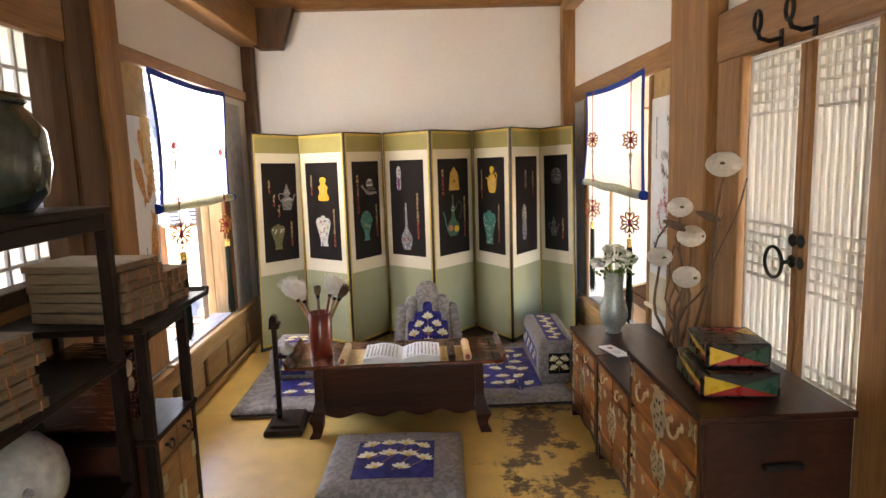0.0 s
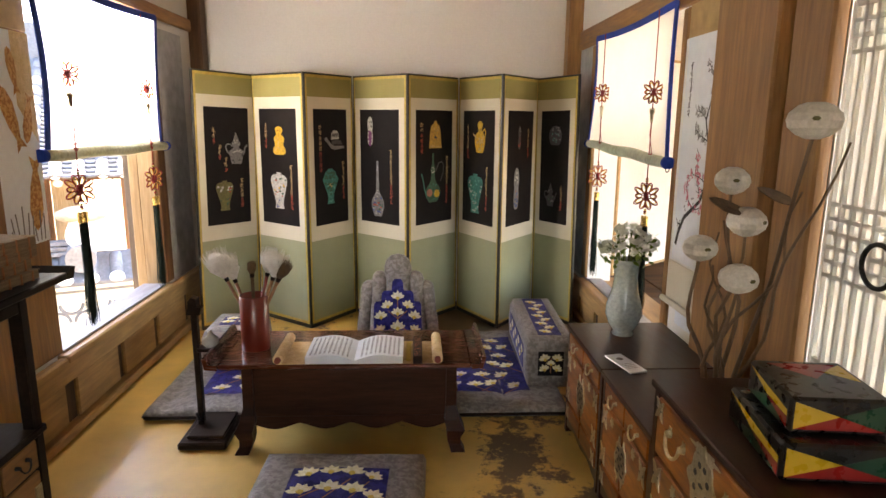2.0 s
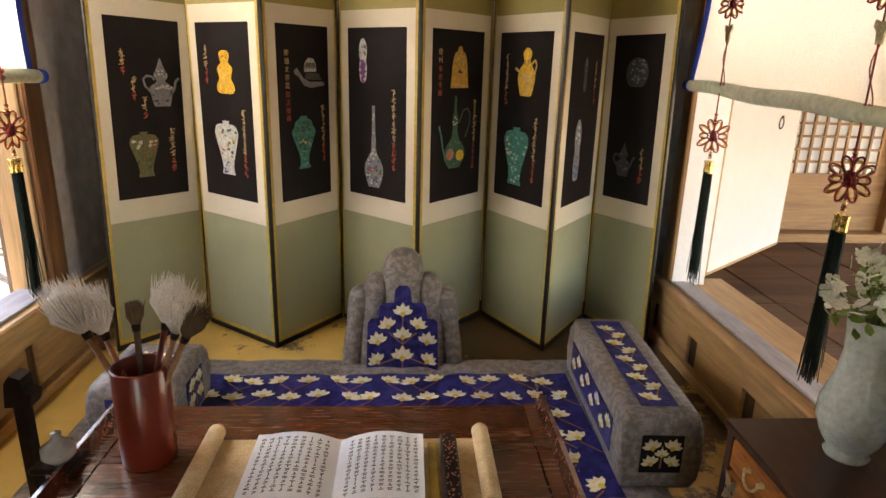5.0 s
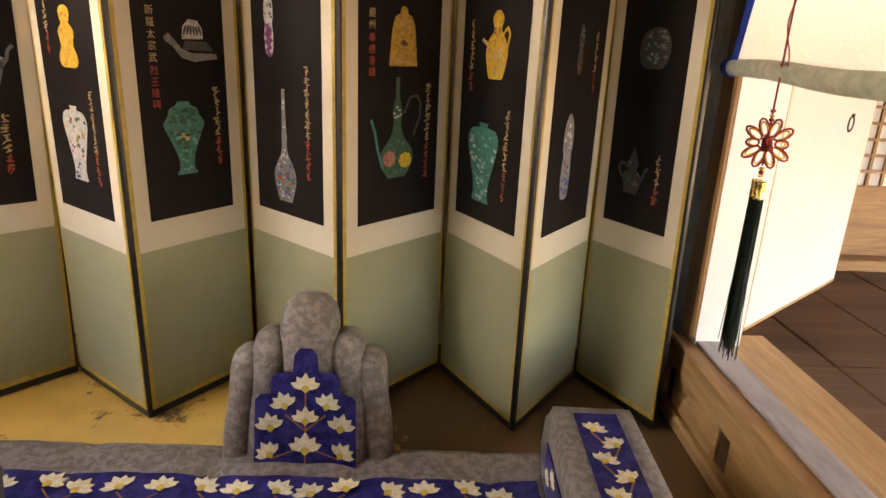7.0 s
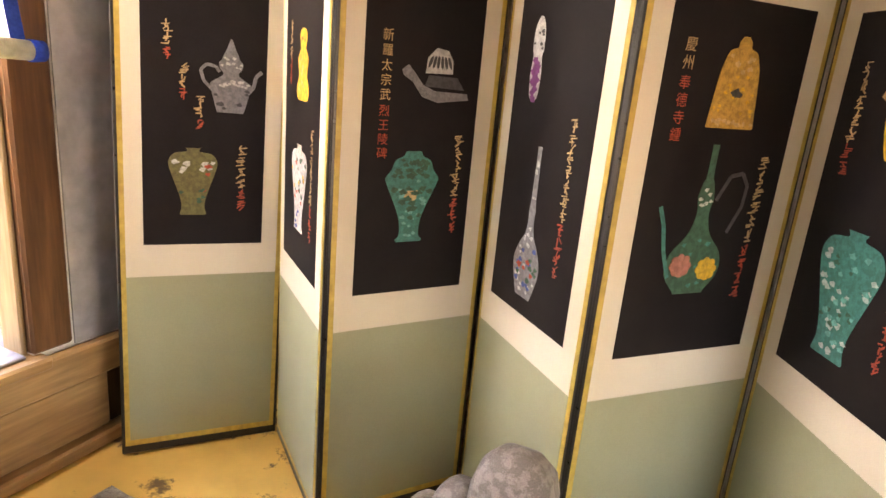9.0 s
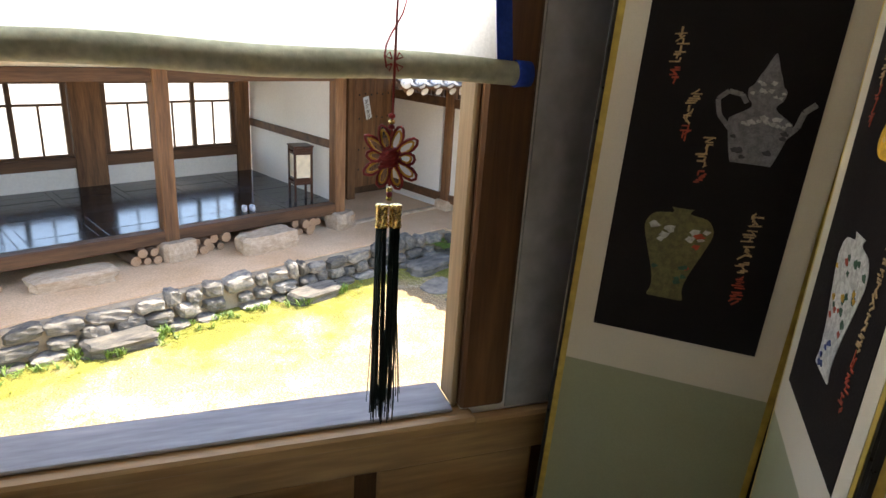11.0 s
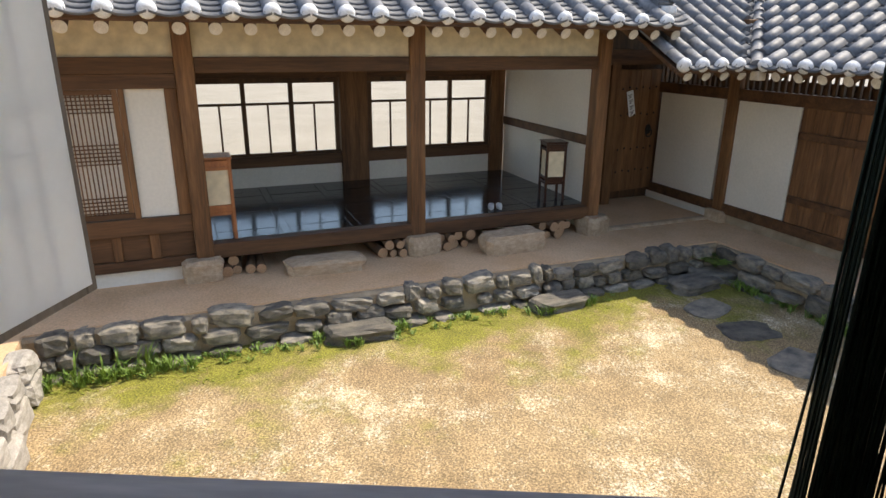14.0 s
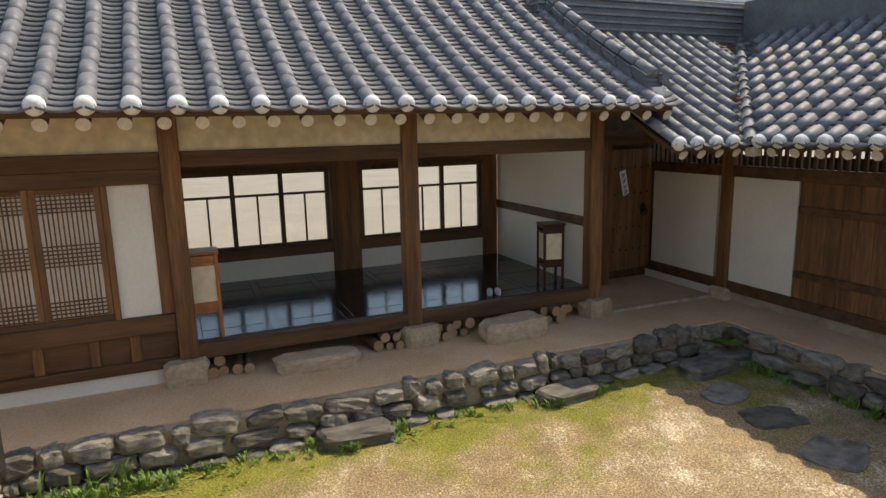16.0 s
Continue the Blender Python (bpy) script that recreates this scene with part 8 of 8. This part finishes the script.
def course(p0, p1, z, h, smin, smax, normal, kinds=None, gap=0.045, share=0.93):
    p0, p1 = Vector((*p0, 0)), Vector((*p1, 0))
    L, x = (p1 - p0).length, 0.0
    d = (p1 - p0).normalized()
    ang = math.degrees(math.atan2(d.y, d.x))
    while x < L - 0.1:
        s = rnd.uniform(smin, smax)
        hh = h * rnd.uniform(0.72, 1.18)
        c = p0 + d * (x + s / 2) + Vector(normal) * rnd.uniform(-0.015, 0.03)
        if rnd.random() < share:
            piece("stone", rnd.choice(kinds or ROCKS), rw, pose(c.x, c.y, z + hh / 2, rnd.uniform(-5, 5), rnd.uniform(-6, 6), ang + rnd.uniform(-7, 7)) @ Matrix.Diagonal((s * 1.02, rnd.uniform(0.22, 0.30), hh, 1)))
        x += s + rnd.uniform(0.0, gap)


course((-1.6, -1.15), (6.9, -1.15), TERR - 0.185, 0.20, 0.13, 0.46, (0, -1, 0), None, 0.07, 1.0)
course((-1.6, -1.18), (6.9, -1.18), TERR - 0.345, 0.165, 0.14, 0.50, (0, -1, 0), None, 0.08, 0.9)
course((-1.6, -1.26), (6.9, -1.26), GROUND - 0.05, 0.12, 0.16, 0.5, (0, -1, 0), None, 0.14, 0.85)
course((6.98, -1.25), (7.0, -7.0), TERR - 0.19, 0.20, 0.2, 0.58, (-1, 0, 0), None, 0.06, 1.0)
course((6.94, -1.25), (6.96, -7.0), GROUND + 0.03, 0.20, 0.2, 0.5, (-1, 0, 0), None, 0.08, 0.9)
course((6.86, -1.3), (6.88, -7.0), GROUND - 0.06, 0.11, 0.14, 0.4, (-1, 0, 0), None, 0.25, 0.75)
course((-1.70, -1.38), (-1.62, -3.6), TERR - 0.20, 0.27, 0.4, 0.7, (1, 0, 0), PALES)
course((-1.66, -1.38), (-1.58, -3.6), GROUND - 0.02, 0.27, 0.4, 0.7, (1, 0, 0), PALES)


def stone(label, u, w, z, sx, sy, sz, rz, me, group=""):
    ob = new("stone_slab", me)
    ob.matrix_basis = H @ pose(u, w, z, 0, 0, rz) @ Matrix.Diagonal((sx, sy, sz, 1))
    return tagged(ob, label, "stone", group)


FLAT = [rock_mesh(40 + k, M["rock"], flat=True) for k in range(4)]
FLAT_TAN = [rock_mesh(50 + k, M["rock_tan"], flat=True) for k in range(3)]
for k, u in enumerate((0.0, S, 2 * S, -S)):
    stone("rough pale granite base stone under a post", u, -0.04, -1.79, 0.46, 0.42, 0.42, 10 * k, FLAT_TAN[k % 3], "post base stones")
stone("long pale granite step before the porch", 1.45, -0.30, -1.84, 0.95, 0.34, 0.30, -4, FLAT_TAN[0], "porch steps")
stone("rounded pale granite step before the porch", 4.02, -0.38, -1.80, 0.90, 0.42, 0.42, 3, FLAT_TAN[1], "porch steps")
stone("flat grey stepping stone below the terrace wall", 1.56, -1.42, GROUND + 0.06, 0.78, 0.42, 0.24, -6, FLAT[0], "yard steps")
stone("flat grey stepping stone below the terrace wall", 4.14, -1.50, GROUND + 0.05, 0.80, 0.36, 0.22, 4, FLAT[1], "yard steps")
for k, (u, w, sx, sy, rz) in enumerate(((6.20, -1.62, 0.75, 0.42, 8), (6.72, -1.42, 0.70, 0.45, -12), (5.86, -2.24, 0.62, 0.46, 20), (5.80, -2.92, 0.66, 0.50, -10), (5.72, -3.70, 0.70, 0.52, 25))):
    stone("flat blue-grey stepping stone set in the yard", u, w, GROUND + (0.05 if k < 2 else -0.02), sx, sy, 0.24 if k < 2 else 0.13, rz, FLAT[k % 4], "stepping stones")
# moss strip, weeds and corner plant
bm = B()
for k in range(5200):
    u = rnd.uniform(-1.9, 5.4)
    w = -1.28 - abs(rnd.gauss(0, 0.26))
    if noise.noise(Vector((u * 2.1, w * 3.0, 4.0))) < -0.05 + 0.5 * (-1.28 - w):
        continue
    r, a = rnd.uniform(0.008, 0.020), rnd.uniform(0, 6.283)
    p = H @ Vector((u, w, GROUND + rnd.uniform(0.001, 0.012)))
    bm.faces.new([bm.verts.new(p + Vector((r * math.cos(a + q), r * math.sin(a + q), 0.004 * math.sin(q * 2 + a)))) for q in (0, 1.5, 3.1, 4.6)])
tagged(link("moss", bm, M["moss"]), "yellow-green moss along the foot of the stones", "moss", "", "stuff")
bm = B()


def tuft(u, w, z, h, n, spread):
    for q in range(n):
        a = rnd.uniform(0, 6.283)
        d = rnd.uniform(0.3, 1) * spread
        L = h * rnd.uniform(0.6, 1.2)
        p = H @ Vector((u + rnd.uniform(-0.03, 0.03), w + rnd.uniform(-0.03, 0.03), z))
        t1 = p + Vector((d * 0.4 * math.cos(a), d * 0.4 * math.sin(a), L * 0.7))
        t2 = p + Vector((d * math.cos(a), d * math.sin(a), L))
        s = Vector((-math.sin(a), math.cos(a), 0)) * (0.005 + 0.018 * h)
        v = [bm.verts.new(x) for x in (p - s * 0.3, p + s * 0.3, t1 + s, t2, t1 - s)]
        bm.faces.new(v)


for k in range(110):
    tuft(rnd.uniform(-1.5, 5.0), -1.34 - abs(rnd.gauss(0, 0.12)), GROUND, rnd.uniform(0.03, 0.09), 12, 0.09)
for k in range(46):
    tuft(rnd.uniform(-1.6, -0.2), -1.34 - rnd.random() * 0.24, GROUND, rnd.uniform(0.05, 0.16), 14, 0.13)
for k in range(9):
    tuft(rnd.uniform(-1.5, -0.5), -1.38 - rnd.random() * 0.15, GROUND, rnd.uniform(0.2, 0.32), 5, 0.2)
for k in range(60):
    tuft(6.84 - abs(rnd.gauss(0, 0.08)), rnd.uniform(-4.2, -1.7), GROUND, rnd.uniform(0.04, 0.14), 12, 0.1)
for u, w in ((1.15, -1.40), (1.95, -1.42), (2.02, -1.50), (4.5, -1.62), (3.8, -1.66), (1.4, -1.62)):
    for q in range(4):
        tuft(u + rnd.uniform(-0.12, 0.12), w + rnd.uniform(-0.05, 0.05), GROUND, 0.12, 16, 0.12)
tagged(link("weeds", bm, M["leaf"]), "small green weeds and grass at the foot of the wall", "weeds", "", "stuff")
plant = thing("corner_plant", "bushy green fern growing at the wall corner", "plant", H @ pose(6.78, -1.38, TERR - 0.28))
for q in range(26):
    b2 = B()
    a = q * 2.399
    e = rnd.uniform(0.25, 0.9)
    pts = [Vector((0.34 * f * math.cos(a) * e, 0.34 * f * math.sin(a) * e, 0.30 * f - 0.16 * f * f)) for f in (0, 0.35, 0.7, 1.0)]
    tube(b2, pts, 0.003, 4)
    for f in range(3):
        for s in (-1, 1):
            plate(b2, petal_outline(0, 0, 0.09, 0.035, a + s * 0.9), Matrix.Translation(pts[f + 1]), 0.001)
    part("frond", b2, M["leaf"], plant)

# ---------- porch things ----------


def lantern_stand(m, label, wood):
    t = thing("standing_lantern", label, "lantern", m, "porch lanterns")
    for x in (-0.14, 0.14):
        for y in (-0.14, 0.14):
            part("lantern_leg", box(B(), x - 0.018, x + 0.018, y - 0.018, y + 0.018, 0, 0.92, 0.003), wood, t)
    part("top_board", box(B(), -0.17, 0.17, -0.17, 0.17, 0.90, 0.925, 0.004), wood, t)
    for z in (0.30, 0.38, 0.80, 0.87):
        for s in (-1, 1):
            part("rail", box(B(), -0.126, 0.126, s * 0.14 - 0.01, s * 0.14 + 0.01, z - 0.018, z + 0.018, 0.002), wood, t)
            part("rail", box(B(), s * 0.14 - 0.01, s * 0.14 + 0.01, -0.126, 0.126, z - 0.018, z + 0.018, 0.002), wood, t)
    for s in (-1, 1):
        part("paper_side", box(B(), -0.126, 0.126, s * 0.135 - 0.002, s * 0.135 + 0.002, 0.392, 0.788, 0), M["plaster_ochre"], t, "cream paper side")
        part("paper_side", box(B(), s * 0.135 - 0.002, s * 0.135 + 0.002, -0.126, 0.126, 0.392, 0.788, 0), M["plaster_ochre"], t, "cream paper side")
        part("drawer_strip", box(B(), -0.126, 0.126, s * 0.136 - 0.004, s * 0.136 + 0.004, 0.812, 0.858, 0.001), wood, t)
        part("drawer_strip", box(B(), -0.126, 0.126, s * 0.136 - 0.004, s * 0.136 + 0.004, 0.312, 0.368, 0.001), wood, t)
    return t


ls = lantern_stand(H @ pose(0.255, 0.20, -1.476, 0, 0, 0) @ Matrix.Scale(1.1, 4), "reddish wooden standing lantern with paper sides on the porch", M["lantern_red"])
lantern_stand(H @ pose(5.10, 0.42, -1.476, 0, 0, -12), "dark wooden standing lantern with paper sides on the porch", M["chest_top"])
for k, (u, w, rz) in enumerate(((4.02, 0.30, 65), (4.14, 0.27, 72))):
    sh1 = thing("rubber_shoe", "white rubber shoe lying on the porch floor", "shoe", H @ pose(u, w, -1.475, 0, 0, rz), "pair of shoes")
    bm = B()
    n = 12
    rings = []
    for z, k2 in ((0.0, 1.0), (0.03, 1.04), (0.055, 0.96), (0.055, 0.74), (0.02, 0.70)):
        rings.append([bm.verts.new((0.125 * k2 * math.cos(q * 6.283 / n), (0.042 + 0.008 * math.cos(q * 6.283 / n)) * k2 * math.sin(q * 6.283 / n), z + (0.02 if math.cos(q * 6.283 / n) < -0.6 and z > 0.04 else 0))) for q in range(n)])
    for A, C in zip(rings, rings[1:]):
        for q in range(n):
            bm.faces.new((A[q], A[(q + 1) % n], C[(q + 1) % n], C[q])).smooth = True
    bm.faces.new(rings[0][::-1])
    bm.faces.new(rings[-1])
    part("shoe_body", bm, M["shoe"], sh1)
log_me = mesh_of("log_bark", rod(B(), (0, 0, 0), (0, 0.8, 0), 1, 1, 12, False), M["bark"])
end_me = mesh_of("log_end", rod(B(), (0, -0.002, 0), (0, 0.01, 0), 0.99, 0.99, 12), M["log_end"])
for base, n in ((0.26, 5), (2.24, 7), (3.02, 8), (4.62, 8)):
    for k in range(n):
        r = rnd.uniform(0.05, 0.075)
        lg = thing("firewood_log", "short barked firewood log with a pale sawn end under the porch", "log", H @ pose(base + 0.135 * (k % 4) + rnd.uniform(-0.02, 0.02) + (0.07 if k > 3 else 0), -0.13 + rnd.uniform(-0.05, 0.08), TERR + r + (0.115 if k > 3 else 0), 0, 0, rnd.uniform(-8, 8)) @ Matrix.Diagonal((r, 1, r, 1)), "firewood under the porch")
        for me, nm in ((log_me, "bark"), (end_me, "sawn_end")):
            o = new(nm, me)
            o.parent = lg
        o["label"] = "pale sawn end"

# ---------- tile-capped garden wall closing the yard ----------
gw = thing("garden_wall", "low plastered wall with half-round tile patterns under a tiled cap", "wall", H @ pose(6.9, -9.4, 0, 0, 0, 90))
part("wall_body", box(B(), 0, 4.3, -0.30, 0.0, GROUND, -0.98, 0.0), M["plaster_out"], gw, "pale plastered wall")
arc = B()
tube(arc, [(0.15 * math.cos(a), 0, 0.15 * math.sin(a)) for a in [math.pi * k / 8 for k in range(9)]], 0.024, 5)
arc_me = mesh_of("wave_tile", arc, M["tile"])
for r in range(2):
    for k in range(11):
        piece("wave_tile", arc_me, gw, pose(0.3 + 0.36 * k + 0.18 * (r % 2), 0.005, -1.32 - 0.28 * r, 180 if r == 0 else 0, 0, 0))
for z in (-1.14, -1.80, -1.92, -2.04):
    part("tile_course", box(B(), 0.02, 4.28, -0.02, 0.02, z - 0.018, z + 0.018, 0.004), M["tile"], gw, "flat tile course")
cap_me = mesh_of("cap_tile", cover_tile(0.5, 0.095, 0.088), M["tile"])
cap_end = B()
lathe(cap_end, ((0, -0.03), (0.06, -0.028), (0.095, -0.01), (0.104, 0.03), (0.10, 0.07)), 14)
bmesh.ops.transform(cap_end, matrix=pose(0, 0, 0.01, -90, 0, 0), verts=cap_end.verts)
cap_end_me = mesh_of("cap_end", cap_end, M["lime"])
for k in range(13):
    m = pose(0.2 + 0.33 * k, 0.34, -0.93, 0, 0, 180) @ Matrix.Rotation(0.62, 4, "X")
    piece("cap_tile", cap_me, gw, m)
    piece("cap_end", cap_end_me, gw, m)
bm = B()
plate(bm, [(0.36, -0.98), (0.36, -0.93), (-0.15, -0.58), (-0.66, -0.93), (-0.66, -0.98)], Matrix(((0, 0, 1, 0), (1, 0, 0, 0), (0, 1, 0, 0), (0, 0, 0, 1))), 4.3)
part("cap_bed", bm, M["tile_dark"], gw, "grey trough tiles")
for q in range(3):
    part("ridge_course", box(B(), 2.75, 4.3, -0.29 + 0.02 * q, -0.01 - 0.02 * q, -0.60 + 0.075 * q, -0.535 + 0.075 * q, 0.006), M["tile"], gw, "stacked ridge tiles")
part("ridge_end_body", rod(B(), (2.62, -0.45, -0.52), (2.62, 0.32, -0.60), 0.19, 0.20, 18), M["tile"], gw, "big half-round ridge end tile")
part("ridge_end_upper", rod(B(), (2.58, -0.45, -0.22), (2.58, 0.26, -0.26), 0.20, 0.21, 18), M["lime"], gw, "limed ridge end")
bm = B()
lathe(bm, ((0, -0.10), (0.30, -0.09), (0.36, -0.03), (0.34, 0.03), (0.20, 0.09), (0, 0.11)), 24, (2.56, -0.05, 0.02))
part("ridge_cap", bm, M["rock_tan"], gw, "rounded clay ridge cap")
yard_gate = thing("small_gate", "narrow timber gate with a pale board leaf behind the garden wall", "gate", H @ pose(8.5, -6.30, 0, 0, 0, 90))
for x in (0.0, -1.15):
    part("gate_post", box(B(), x - 0.06, x + 0.06, -0.06, 0.06, TERR, 0.85, 0.006), M["out_wood_z"], yard_gate)
part("gate_beam", box(B(), -1.3, 0.15, -0.07, 0.07, 0.851, 1.0, 0.006), M["out_wood_x"], yard_gate)
part("gate_leaf", box(B(), -0.45, -0.075, 0.03, 0.065, -1.4, 0.78, 0.005), M["pale_wood"], yard_gate, "pale board leaf")
for k in range(6):
    part("eave_rafter", box(B(), -1.35 + 0.3 * k, -1.23 + 0.3 * k, -0.2, 0.45, 1.005, 1.11, 0.004), M["out_wood_x"], yard_gate, "short squared rafter")
